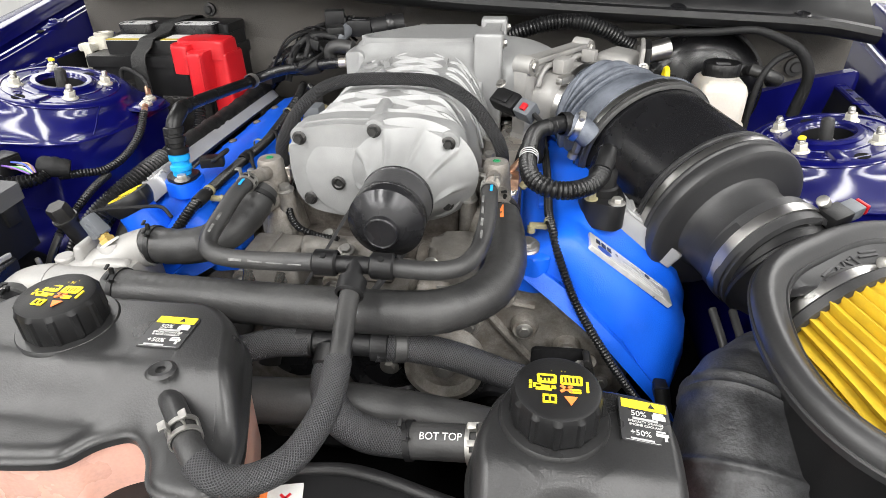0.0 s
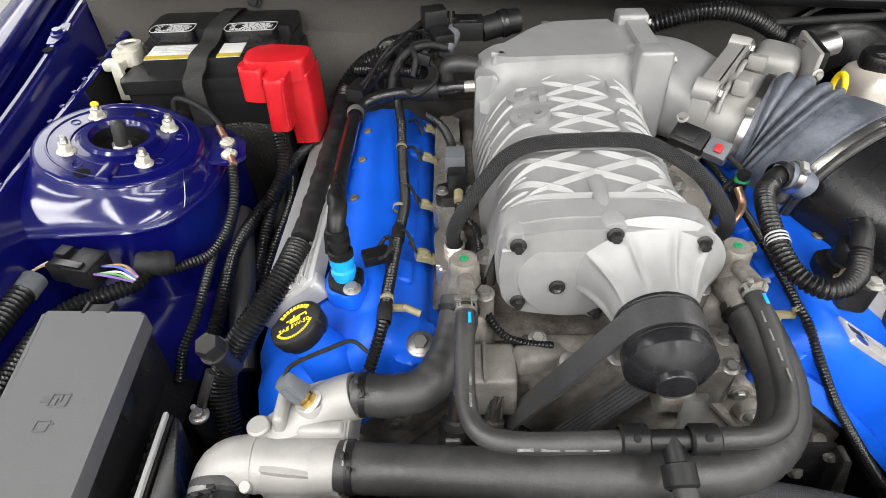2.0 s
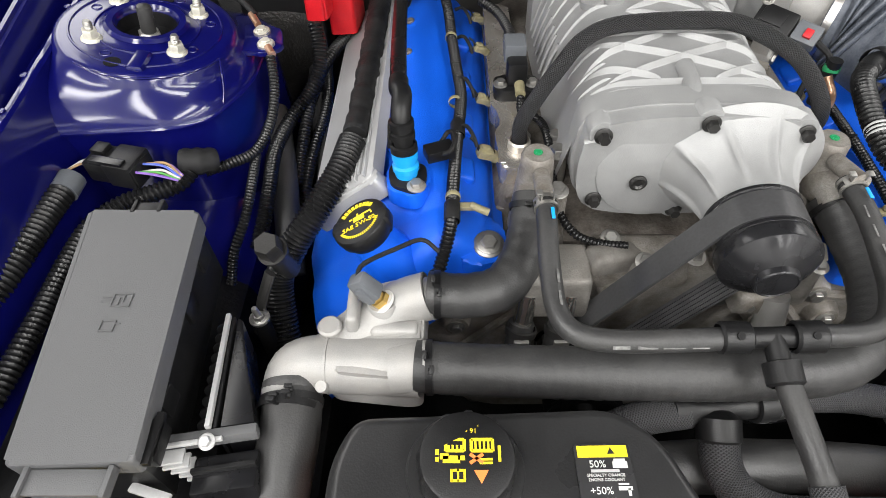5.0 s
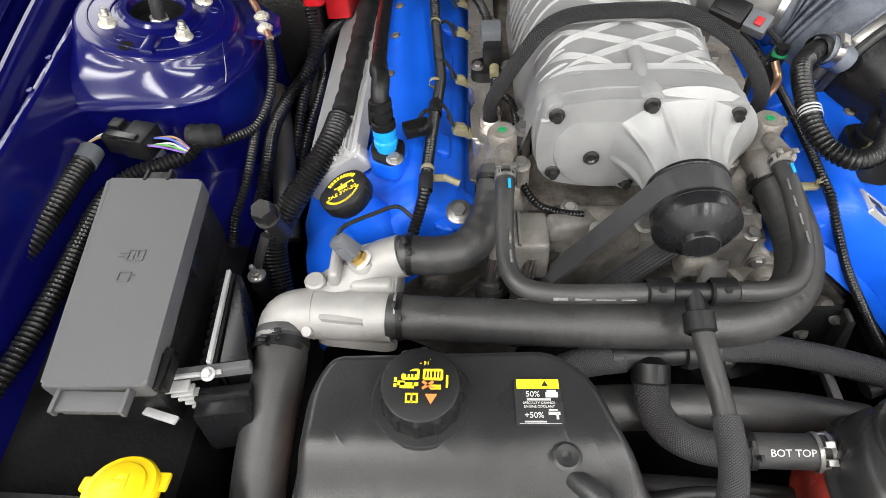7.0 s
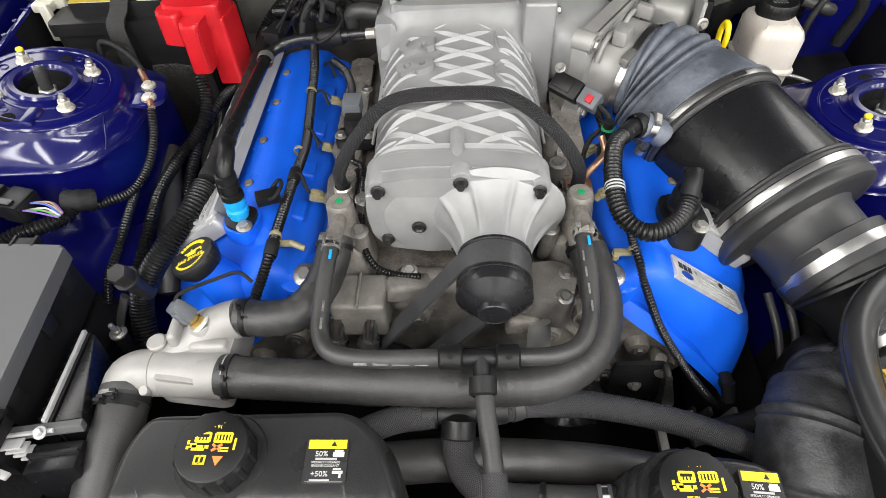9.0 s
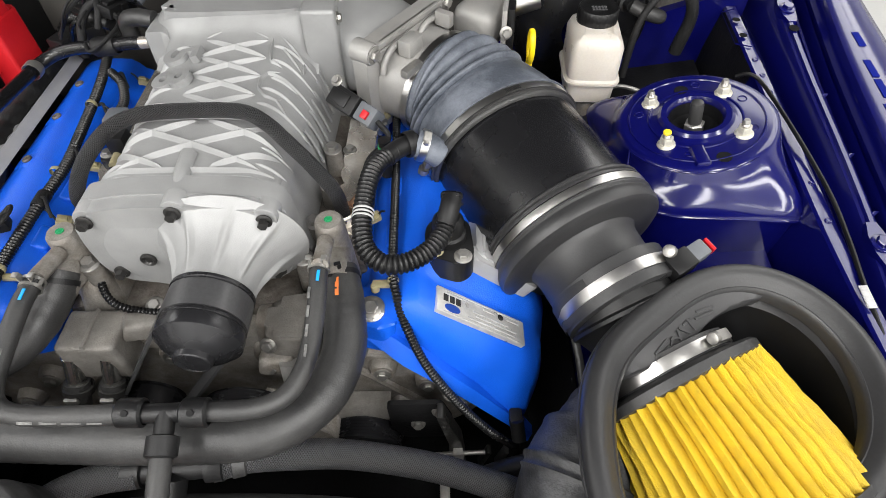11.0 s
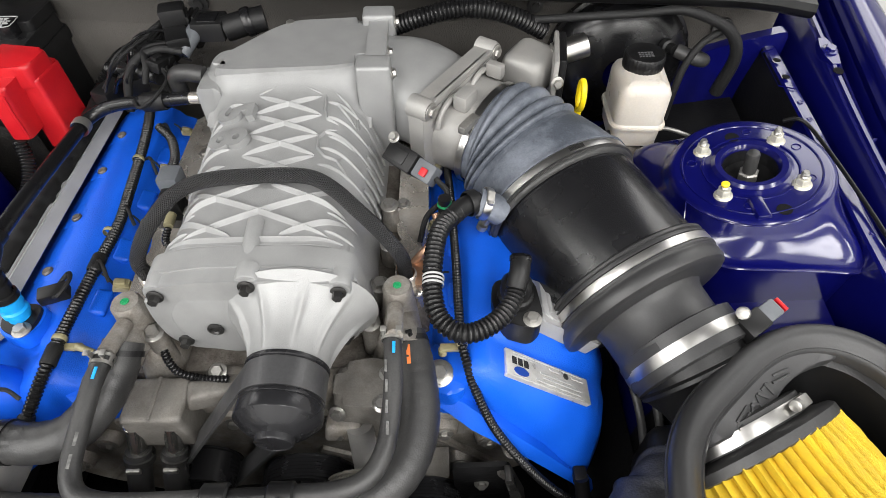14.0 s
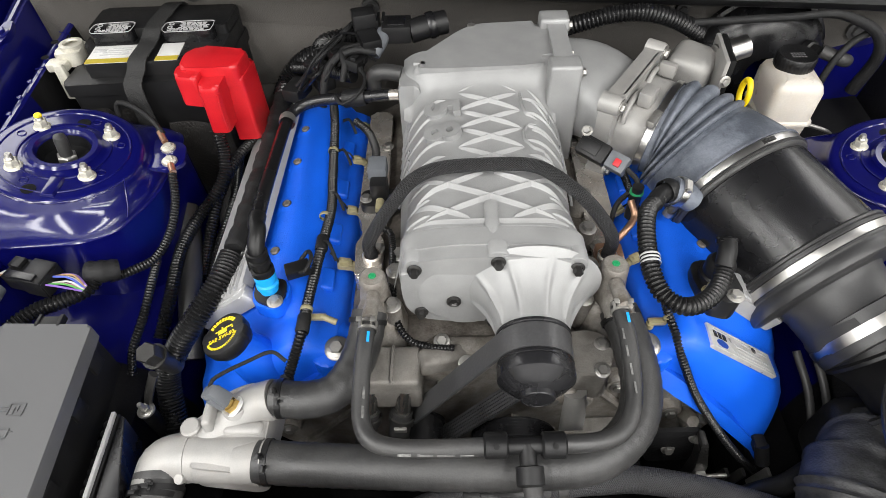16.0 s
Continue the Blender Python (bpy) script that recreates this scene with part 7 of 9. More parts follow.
part("conduit_end", tube([(-0.322, 0.42, 0.957), (-0.318, 0.445, 0.965), (-0.3, 0.46, 0.985), (-0.265, 0.455, 1.01), (-0.22, 0.45, 1.012)], 0.0165, 18, ridge=0.0032, pitch=0.006), CONDUIT, h)
h = hose("cover_harness", [(-0.235, 0.4, 0.97), (-0.226, 0.34, 0.962), (-0.222, 0.29, 0.956), (-0.216, 0.22, 0.952), (-0.211, 0.16, 0.95), (-0.216, 0.09, 0.948), (-0.221, 0.02, 0.944), (-0.224, -0.035, 0.94), (-0.236, -0.075, 0.918), (-0.245, -0.1, 0.9)], 0.0062, CONDUIT, "corrugated wiring harness lying along the valve cover", "wiring", seg=12, ridge=0.0016, pitch=0.0042)
for p, n in (((-0.218, 0.15, 0.95), (0, 1, 0)), ((-0.2215, 0.0, 0.9435), (0, 1, 0)), ((-0.222, 0.28, 0.956), (0, 1, 0))):
    part("tie", lathe([(0.0072, -0.003), (0.0078, -0.002), (0.0078, 0.002), (0.0072, 0.003)], 18, axis_pose(p, n)), CREAM, h)
for p, n in (((-0.2225, -0.02, 0.942), (0, 1, 0.05)), ((-0.2155, 0.1, 0.949), (0, 1, 0)), ((-0.24, -0.085, 0.912), (0.3, 1, 0.5))):
    part("tape_wrap", lathe([(0.0074, -0.012), (0.0082, -0.01), (0.0082, 0.01), (0.0074, 0.012)], 18, axis_pose(p, n)), TAPE, h)
part("standoff", joined(block((0.02, 0.008, 0.006), (-0.208, -0.006, 0.936), 0.002), lathe([(0.004, 0), (0.004, 0.02), (0, 0.02)], 10, axis_pose((-0.204, -0.006, 0.938), (1, -0.3, -0.3)))), CREAM, h)
for y in (0.07, 0.16, 0.255, 0.33):
    part("branch", tube([(-0.216, y + 0.03, 0.952), (-0.206, y + 0.026, 0.957), (-0.198, y + 0.012, 0.952), (-0.195, y + 0.006, 0.944)], 0.0022, 8), TAPE, h)
part("loop", tube([(-0.235, 0.055, 0.965), (-0.225, 0.068, 0.972), (-0.218, 0.055, 0.975), (-0.224, 0.036, 0.972), (-0.234, 0.04, 0.966)], 0.0025, 8), TAPE, h)
h = hose("cover_harness", [(0.2, 0.3, 0.94), (0.205, 0.2, 0.945), (0.208, 0.1, 0.944), (0.209, 0.03, 0.94), (0.21, -0.005, 0.936), (0.215, -0.03, 0.928), (0.224, -0.052, 0.905), (0.246, -0.078, 0.862), (0.282, -0.1, 0.812), (0.318, -0.112, 0.765), (0.35, -0.115, 0.725)], 0.0048, CONDUIT, "thin corrugated harness running down the front of the blue cover", "wiring", seg=12, ridge=0.0014, pitch=0.004)
part("tie", lathe([(0.0058, -0.003), (0.0066, -0.002), (0.0066, 0.002), (0.0058, 0.003)], 18, axis_pose((0.2105, -0.012, 0.932), (0, -1, -0.3))), CREAM, h)
part("standoff", joined(block((0.022, 0.009, 0.006), (0.198, -0.012, 0.926), 0.002), lathe([(0.005, 0), (0.005, 0.008), (0, 0.008)], 12, pose(0.19, -0.014, 0.918))), CREAM, h)

# harness bundle behind the left cover
bun = thing("wiring_bundle", (-0.23, 0.36, 1.0), "tangle of black looms and plugs behind the valve cover", "wiring")
part("loom", tube([(-0.3, 0.44, 1.0), (-0.255, 0.42, 1.01), (-0.22, 0.39, 1.02), (-0.19, 0.365, 1.028)], 0.009, 12, ridge=0.002, pitch=0.005), CONDUIT, bun)
part("loom", tube([(-0.24, 0.345, 0.99), (-0.232, 0.36, 1.03), (-0.215, 0.375, 1.052), (-0.185, 0.385, 1.06), (-0.155, 0.385, 1.055)], 0.006, 12), TAPE, bun)
for i in range(5):
    part("loop", tube([(-0.228 + 0.004 * i, 0.33 - 0.003 * i, 1.018 + 0.002 * i), (-0.2, 0.318 - 0.004 * i, 1.012 + 0.003 * i), (-0.175, 0.325 - 0.004 * i, 1.022 + 0.004 * i), (-0.17, 0.345, 1.034 + 0.002 * i), (-0.178 - 0.004 * i, 0.37, 1.045)], 0.0022, 8), TAPE, bun)
part("loom", tube([(-0.205, 0.35, 1.03), (-0.2, 0.36, 1.05), (-0.205, 0.385, 1.06), (-0.18, 0.4, 1.06)], 0.0045, 10), TAPE, bun)
part("ribbed_loom", tube([(-0.255, 0.455, 1.012), (-0.25, 0.48, 1.016), (-0.22, 0.495, 1.018), (-0.17, 0.49, 1.02)], 0.016, 16, ridge=0.003, pitch=0.006), CONDUIT, bun)
for at, sz, rz in (((-0.165, 0.405, 1.062), (0.03, 0.04, 0.022), 20), ((-0.2, 0.43, 1.03), (0.04, 0.03, 0.02), -10), ((-0.175, 0.44, 1.078), (0.035, 0.03, 0.03), 15), ((-0.245, 0.4, 1.0), (0.03, 0.03, 0.024), 30), ((-0.29, 0.4, 0.985), (0.03, 0.045, 0.022), -20)):
    part("plug", block(sz, (0, 0, 0), 0.004, m=pose(*at, 0, 0, rz)), PLASTIC, bun)
rng = random.Random(5)
for k in range(9):
    x0, x1 = rng.uniform(-0.31, -0.22), rng.uniform(-0.19, -0.14)
    z0, z1 = rng.uniform(0.985, 1.02), rng.uniform(1.02, 1.055)
    y0, y1 = rng.uniform(0.36, 0.46), rng.uniform(0.35, 0.46)
    part("wire", tube([(x0, y0, z0), (0.65 * x0 + 0.35 * x1, y0 - 0.02 + 0.03 * rng.random(), max(z0, z1) + 0.012 * rng.random()), (0.3 * x0 + 0.7 * x1, y1 + 0.015 * rng.random(), z1 + 0.014), (x1, y1, z1 - 0.006)], rng.choice((0.0018, 0.0028, 0.004)), 8), rng.choice((TAPE, TAPE, CONDUIT, PLASTIC_GLOSS)), bun)
for at, rz in (((-0.215, 0.405, 1.045), 35), ((-0.26, 0.425, 1.012), -25), ((-0.185, 0.37, 1.048), 70)):
    m = pose(*at, 10, 8, rz)
    part("small_plug", joined(block((0.03, 0.02, 0.016), (0, 0, 0), 0.002, m=m), block((0.012, 0.024, 0.01), (0.012, 0, 0.003), 0.002, m=m), block((0.014, 0.008, 0.005), (-0.004, 0, 0.01), 0.001, m=m)), PLASTIC, bun)
t = thing("vapour_valve", (-0.12, 0.44, 1.06), "black electric vapour valve with plugs behind the plenum", "valve")
part("body", block((0.045, 0.04, 0.028), (-0.125, 0.432, 1.066), 0.005, m=None), PLASTIC, t)
part("window", block((0.026, 0.024, 0.003), (-0.125, 0.43, 1.08), 0.001), PLASTIC_GLOSS, t)
part("barrel", tube([(-0.105, 0.43, 1.063), (-0.075, 0.438, 1.068), (-0.05, 0.445, 1.07)], 0.0175, 18), PLASTIC, t)
part("barrel_ring", lathe([(0.019, 0), (0.02, 0.002), (0.02, 0.01), (0.019, 0.012)], 24, axis_pose((-0.078, 0.437, 1.0675), (1, 0.25, 0.2))), PLASTIC_GLOSS, t)
part("port", tube([(-0.145, 0.425, 1.065), (-0.15, 0.405, 1.06), (-0.16, 0.39, 1.05)], 0.011, 14), GREY_CONN, t)
for i in range(4):
    part("plug_rib", block((0.004, 0.03, 0.022), (-0.17 + 0.008 * i, 0.445, 1.07), 0.001), PLASTIC, t)

# ---- rear wiring and hoses on the right ----
h = hose("cowl_harness", [(0.13, 0.46, 1.045), (0.165, 0.45, 1.062), (0.215, 0.448, 1.075), (0.262, 0.448, 1.075), (0.308, 0.45, 1.06), (0.35, 0.455, 1.036)], 0.0125, CONDUIT, "corrugated loom looping below the cowl lip", "wiring", seg=16, ridge=0.0025, pitch=0.006)
hose("cowl_harness", [(0.33, 0.45, 1.056), (0.42, 0.45, 1.06), (0.48, 0.45, 1.062), (0.54, 0.45, 1.066), (0.585, 0.45, 1.054), (0.625, 0.448, 1.032), (0.648, 0.45, 0.99), (0.645, 0.46, 0.92)], 0.0095, TAPE, "taped black loom along the cowl and down the inner fender", "wiring", seg=14, radius=lambda s: 0.006 + 0.0045 * min(1, max(0, s * 2 - 0.9)))
hose("cowl_harness", [(0.615, 0.455, 1.03), (0.585, 0.44, 1.02), (0.565, 0.43, 0.99), (0.558, 0.425, 0.94), (0.555, 0.42, 0.9)], 0.0055, TAPE, "thin taped loom branching down beside the reservoir", "wiring", seg=12)
hose("fender_cable", [(0.69, 0.335, 0.955), (0.703, 0.325, 0.965), (0.716, 0.3, 0.962), (0.722, 0.2, 0.958), (0.724, 0.1, 0.952), (0.718, 0.03, 0.947), (0.706, -0.05, 0.942), (0.7, -0.14, 0.93)], 0.0028, PLASTIC, "thin black cable lying along the inner fender", "cable", seg=10)
t = thing("cable_tag", (0.706, -0.045, 0.942), "small white printed tag on a black cable", "tag")
part("tag", block((0.009, 0.026, 0.0012), (0, 0, 0), 0.0003, m=plane_pose((0.701, -0.05, 0.948), (1, 0, 0.1), (0.12, 1, 0.15))), LABEL_GREY, t)
part("print", joined(*[block((0.008, 0.0016, 0.0006), (0, -0.011 + 0.004 * i, 0.0008), 0, m=plane_pose((0.701, -0.05, 0.948), (1, 0, 0.1), (0.12, 1, 0.15))) for i in range(6)]), LABEL_GREY, t, "grey print bars")

# ---- brake booster and reservoir ----
bo = thing("brake_booster", (0.49, 0.54, 0.95), "glossy black round brake booster on the firewall", "brake booster")
part("shell", lathe([(0.03, 0.07), (0.07, 0.066), (0.095, 0.055), (0.108, 0.04), (0.113, 0.03), (0.113, 0.025), (0.119, 0.023), (0.119, 0.012), (0.112, 0.01), (0.112, -0.03)], 56, axis_pose((0.49, 0.55, 0.94), (0, -1, 0.05))), PLASTIC_GLOSS, bo)
part("check_valve", lathe([(0.012, 0), (0.012, 0.012), (0.008, 0.014), (0.008, 0.03), (0, 0.03)], 16, axis_pose((0.55, 0.485, 0.99), (0.2, -1, 0.3))), PLASTIC, bo)
part("vacuum_hose", tube([(0.556, 0.455, 1.0), (0.58, 0.44, 0.995), (0.6, 0.45, 0.985), (0.6, 0.48, 0.975)], 0.0105, 14), RUBBER, bo)
mc = thing("master_cylinder", (0.49, 0.42, 0.88), "rough cast brake master cylinder with steel pipes", "master cylinder")
part("body", tube([(0.492, 0.48, 0.88), (0.492, 0.34, 0.868)], 0.02, 24), CAST_RAW, mc)
part("port", lathe([(0.008, 0), (0.008, 0.01), (0.005, 0.012), (0.005, 0.02), (0, 0.02)], 6, axis_pose((0.507, 0.36, 0.875), (1, -0.2, 0.2))), ZINC, mc)
part("pipe", tube([(0.52, 0.356, 0.88), (0.55, 0.35, 0.885), (0.575, 0.345, 0.88), (0.6, 0.36, 0.86)], 0.0035, 10), ZINC, mc)
part("pipe", tube([(0.512, 0.4, 0.885), (0.545, 0.395, 0.9), (0.58, 0.385, 0.895), (0.61, 0.4, 0.87)], 0.0035, 10), ZINC, mc)
rs = thing("brake_reservoir", (0.493, 0.41, 0.93), "milky white brake fluid reservoir with a black ribbed cap", "reservoir")
o = rounded([(0.45, 0.355), (0.531, 0.35), (0.538, 0.448), (0.454, 0.453)], 0.02)
part("bottle", pillow(o, [(0.014, 0.892), (0.006, 0.896), (0.004, 0.925), (0.0, 0.928), (0.0, 0.933), (0.003, 0.936), (0.003, 0.984), (0.008, 0.995), (0.016, 1.001), (0.022, 1.002)]), WHITE_TANK, rs)
part("seam", pillow(o, [(-0.0015, 0.929), (-0.0015, 0.932)]), WHITE_TANK, rs)
part("cap", lathe([(0.028, 0), (0.0292, 0.002), (0.0292, 0.02), (0.0272, 0.0225), (0.022, 0.02), (0.0, 0.0195)], 96, pose(0.494, 0.415, 0.999), lambda a, z: 1 + 0.018 * (1 if math.cos(32 * a) > 0 else 0)), PLASTIC, rs, "black ribbed cap")
part("cap_print", bars([(-0.008 + 0.0045 * i, 0.004 - 0.005 * j, 0.0032, 0.002) for i in range(5) for j in range(3)], 0.0004), PLASTIC_GREY, rs, m=pose(0.494, 0.415, 1.0192))
part("side_nipple", tube([(0.458, 0.375, 0.905), (0.435, 0.365, 0.905), (0.425, 0.355, 0.9)], 0.008, 14), RUBBER, rs)
dp = thing("dipstick", (0.385, 0.335, 0.98), "yellow oil dipstick loop behind the intake tube", "dipstick")
ring = [(0.388 + -0.0002 * math.sin(a), 0.332 + 0.0130 * math.sin(a), 1.008 + 0.021 * math.cos(a)) for a in [math.radians(k) for k in range(-170, 171, 20)]]
part("loop", tube(ring, 0.0042, 12), YELLOW, dp)
part("stem", tube([(0.388, 0.332, 0.992), (0.386, 0.335, 0.93), (0.38, 0.34, 0.85)], 0.005, 12), YELLOW, dp)

# ---- battery ----
ba = thing("battery", (-0.52, 0.45, 0.88), "black car battery in a dark insulating jacket under a strap", "battery")
part("case", prism(rounded([(-0.638, 0.372), (-0.405, 0.385), (-0.395, 0.54), (-0.63, 0.535)], 0.012), 0.86, 1.012, 0.004), PLASTIC, ba)
part("lid_step", prism(rounded([(-0.642, 0.368), (-0.402, 0.381), (-0.392, 0.545), (-0.635, 0.54)], 0.012), 1.0, 1.02, 0.005), PLASTIC, ba)
lid = part("lid", prism(rounded([(-0.605, 0.388), (-0.45, 0.396), (-0.448, 0.43), (-0.4, 0.432), (-0.395, 0.535), (-0.628, 0.53), (-0.625, 0.44), (-0.606, 0.438)], 0.008), 1.018, 1.044, 0.004), PLASTIC, ba)
part("rear_cover", prism(rounded([(-0.62, 0.462), (-0.4, 0.47), (-0.396, 0.54), (-0.62, 0.535)], 0.008), 1.042, 1.06, 0.004), PLASTIC, ba)
for x0, x1 in ((-0.612, -0.545), (-0.497, -0.418)):
    w, cx = x1 - x0, (x0 + x1) / 2
    pn = part("warning_panel", prism(rounded([(x0, 0.445), (x1, 0.449), (x1, 0.482), (x0, 0.478)], 0.012, 3), 1.044, 1.0625, 0.001), PLASTIC_GLOSS, ba)
    part("panel_rim", tube([(x0 + 0.008, 0.446, 1.0626), (x1 - 0.008, 0.4495, 1.0626), (x1 - 0.001, 0.458, 1.0626), (x1 - 0.001, 0.474, 1.0626), (x1 - 0.008, 0.481, 1.0626), (x0 + 0.008, 0.477, 1.0626), (x0 + 0.001, 0.468, 1.0626), (x0 + 0.001, 0.454, 1.0626), (x0 + 0.008, 0.446, 1.0626)], 0.0006, 6), LABEL_GREY, pn)
    words = []
    for i in range(7):
        x = x0 + (0.026 if i > 1 else 0.01) + 0.003 * (i % 2)
        while x < x1 - 0.012:
            length = 0.004 + 0.001 * ((i * 5 + int(x * 9000)) % 6)
            words.append(block((length, 0.002, 0.0006), (x + length / 2, 0.4515 + 0.0038 * i, 1.0628), 0))
            x += length + 0.0018
    for i in range(2):
        words.append(lathe([(0.0026, 0), (0.0042, 0), (0.0042, 0.0005), (0.0026, 0.0005)], 18, pose(x0 + 0.012, 0.4605 + 0.0105 * i, 1.0626)))
    part("print", joined(*words), LABEL_GREY, pn, "rows of white print bars")
lb = part("label", block((0.078, 0.05, 0.0012), (0, 0, 0), 0.0003, m=pose(-0.563, 0.415, 1.0448, 0, 0, 3)), LABEL_WHITE, ba, "white and yellow paper label")
part("label_band", block((0.078, 0.011, 0.0012), (0, -0.0195, 0.0008), 0, m=pose(-0.563, 0.415, 1.0448, 0, 0, 3)), LABEL_OLIVE, lb)
part("label_print", joined(*[block((w, 0.0022, 0.0006), (x, y, 0.001), 0, m=pose(-0.563, 0.415, 1.0448, 0, 0, 3)) for x, y, w in ((-0.025, 0.014, 0.02), (-0.025, 0.01, 0.018), (-0.025, 0.006, 0.02), (0.008, 0.015, 0.03), (0.005, 0.009, 0.036), (0.0, 0.003, 0.04), (0.0, -0.003, 0.045))]), LABEL_GREY, lb, "grey print bars")
lb2 = part("label", block((0.034, 0.05, 0.0012), (0, 0, 0), 0.0003, m=pose(-0.479, 0.419, 1.0448, 0, 0, 3)), LABEL_WHITE, ba, "white and yellow paper label")
part("label_band", block((0.034, 0.011, 0.0012), (0, -0.0195, 0.0008), 0, m=pose(-0.479, 0.419, 1.0448, 0, 0, 3)), LABEL_OLIVE, lb2)
for x, y in ((-0.456, 0.408), (-0.457, 0.43), (-0.41, 0.45)):
    part("vent_plug", lathe([(0.0045, 0), (0.0045, 0.0012), (0.003, 0.0015), (0, 0.0008)], 14, pose(x, y, 1.044)), PLASTIC_GLOSS, ba)
part("jacket", loft([[(x, 0.366 - 0.008 * math.sin(3.1 * (z - 0.82) / 0.16) - 0.004 * math.sin(31 * x + 14 * z) - 0.003 * math.sin(70 * x - 20 * z) + 0.05 * (x + 0.64) * 0.2, z - 0.012 * math.sin(9 * (x + 0.64)) * (z > 0.95)) for x in [-0.5 + 0.006 * i for i in range(17)]] for z in [0.80 + 0.018 * k for k in range(10)]]), LEATHER, ba, "dark wrinkled insulating jacket")
part("jacket", loft([[(-0.642 + 0.006 * i, 0.364 - 0.004 * math.sin(40 * z + i) - 0.006 * math.sin(i * 0.7), z) for i in range(22)] for z in [0.80 + 0.02 * k for k in range(10)]]), LEATHER, ba, "dark wrinkled insulating jacket")
st = thing("battery_strap", (-0.52, 0.43, 1.05), "black woven hold-down strap across the battery", "strap")
sp, _ = spline([(-0.524, 0.352, 0.82), (-0.525, 0.354, 0.93), (-0.527, 0.358, 1.0), (-0.528, 0.366, 1.022), (-0.524, 0.384, 1.034), (-0.52, 0.395, 1.0475), (-0.516, 0.44, 1.051), (-0.512, 0.462, 1.062), (-0.508, 0.5, 1.064), (-0.5, 0.545, 1.062), (-0.495, 0.55, 1.03)], 0.006)
part("strap", loft([[(p.x - 0.0145, p.y, p.z), (p.x - 0.014, p.y - 0.0012, p.z + 0.0012), (p.x + 0.014, p.y - 0.0012, p.z + 0.0012), (p.x + 0.0145, p.y, p.z)] for p in sp]), WEB, st)
tm = thing("battery_terminal", (-0.65, 0.43, 1.03), "cream coated negative battery clamp", "battery clamp")
part("clamp", prism(rounded([(-0.672, 0.425), (-0.632, 0.425), (-0.63, 0.47), (-0.668, 0.47)], 0.012), 1.018, 1.04, 0.004), NUT, tm)
part("ring", lathe([(0.011, 0), (0.018, 0), (0.018, 0.008), (0.012, 0.009), (0.011, 0.006)], 24, pose(-0.648, 0.45, 1.038)), NUT, tm)
part("leg", block((0.022, 0.012, 0.06), (-0.655, 0.405, 1.005), 0.004, 2, (0.7, 0.8)), NUT, tm)
part("lug", block((0.032, 0.022, 0.014), (-0.664, 0.42, 1.025), 0.004), NUT, tm)
rc = thing("terminal_cover", (-0.41, 0.39, 0.98), "bright red plastic positive terminal cover over the battery corner", "terminal cover")
part("top", prism(rounded([(-0.45, 0.4), (-0.448, 0.36), (-0.405, 0.356), (-0.36, 0.362), (-0.352, 0.41), (-0.43, 0.425)], 0.01), 1.02, 1.052, 0.006, 3, scale_top=0.97), RED, rc)
part("lobe", prism(rounded([(-0.455, 0.372), (-0.452, 0.345), (-0.417, 0.338), (-0.41, 0.38), (-0.44, 0.39)], 0.008), 0.998, 1.047, 0.006, 3, scale_top=0.96), RED, rc)
part("side_panel", prism(rounded([(-0.395, 0.36), (-0.358, 0.362), (-0.35, 0.42), (-0.395, 0.43)], 0.006), 0.918, 1.03, 0.005, 3, scale_top=0.95), RED, rc)
part("cable_spout", prism(rounded([(-0.414, 0.326), (-0.384, 0.326), (-0.38, 0.37), (-0.416, 0.37)], 0.009), -0.082, 0.0, 0.007, 3, m=Matrix.Translation((0, 0, 1.038)) @ Matrix.Shear("XY", 4, (0.06, -0.04))), RED, rc)
part("seam_rib", tube([(-0.385, 0.324, 1.03), (-0.388, 0.325, 1.0), (-0.39, 0.328, 0.96)], 0.0018, 8), RED, rc)
part("plus_mark", joined(block((0.012, 0.003, 0.0012), (-0.436, 0.36, 1.0474), 0.0004), block((0.003, 0.012, 0.0012), (-0.436, 0.36, 1.0474), 0.0004)), RED, rc)
h = hose("battery_cable", [(-0.408, 0.328, 0.955), (-0.404, 0.315, 0.93), (-0.405, 0.29, 0.905), (-0.42, 0.262, 0.885), (-0.444, 0.225, 0.868), (-0.455, 0.17, 0.86), (-0.452, 0.1, 0.85), (-0.46, 0.04, 0.82)], 0.0088, CONDUIT, "corrugated battery cable dropping beside the strut tower", "cable", seg=14, ridge=0.0022, pitch=0.005)
# ground tab with two lugs beside the tower
gt = thing("ground_tab", (-0.46, 0.265, 0.975), "blue painted ground tab with two crimped cable lugs", "ground tab")
part("tab", prism(rounded([(-0.5, 0.235), (-0.448, 0.225), (-0.43, 0.24), (-0.44, 0.285), (-0.49, 0.3)], 0.012), 0.966, 0.972, 0.002), PAINT, gt)
for x, y, d in ((-0.463, 0.273, (-0.55, 0.8, 0.25)), (-0.452, 0.243, (0.45, -0.85, -0.2))):
    part("lug", lathe([(0, 0), (0.011, 0), (0.011, 0.003), (0, 0.003)], 20, pose(x, y, 0.972)), STAINLESS, gt)
    bolt("bolt", (x, y, 0.975), (0, 0, 1), 0.0065, NUT, parent=gt, h=0.005)
    dd = Vector(d).normalized()
    part("crimp", tube([Vector((x, y, 0.976)) + dd * 0.01, Vector((x, y, 0.979)) + dd * 0.028], 0.0048, 10), COPPER, gt)
hose("ground_cable", [(-0.473, 0.293, 0.985), (-0.49, 0.31, 0.995), (-0.515, 0.33, 1.0), (-0.54, 0.342, 1.005), (-0.555, 0.345, 1.0), (-0.56, 0.34, 0.97)], 0.0042, TAPE, "thin black ground cable by the strut tower", "cable", seg=10)
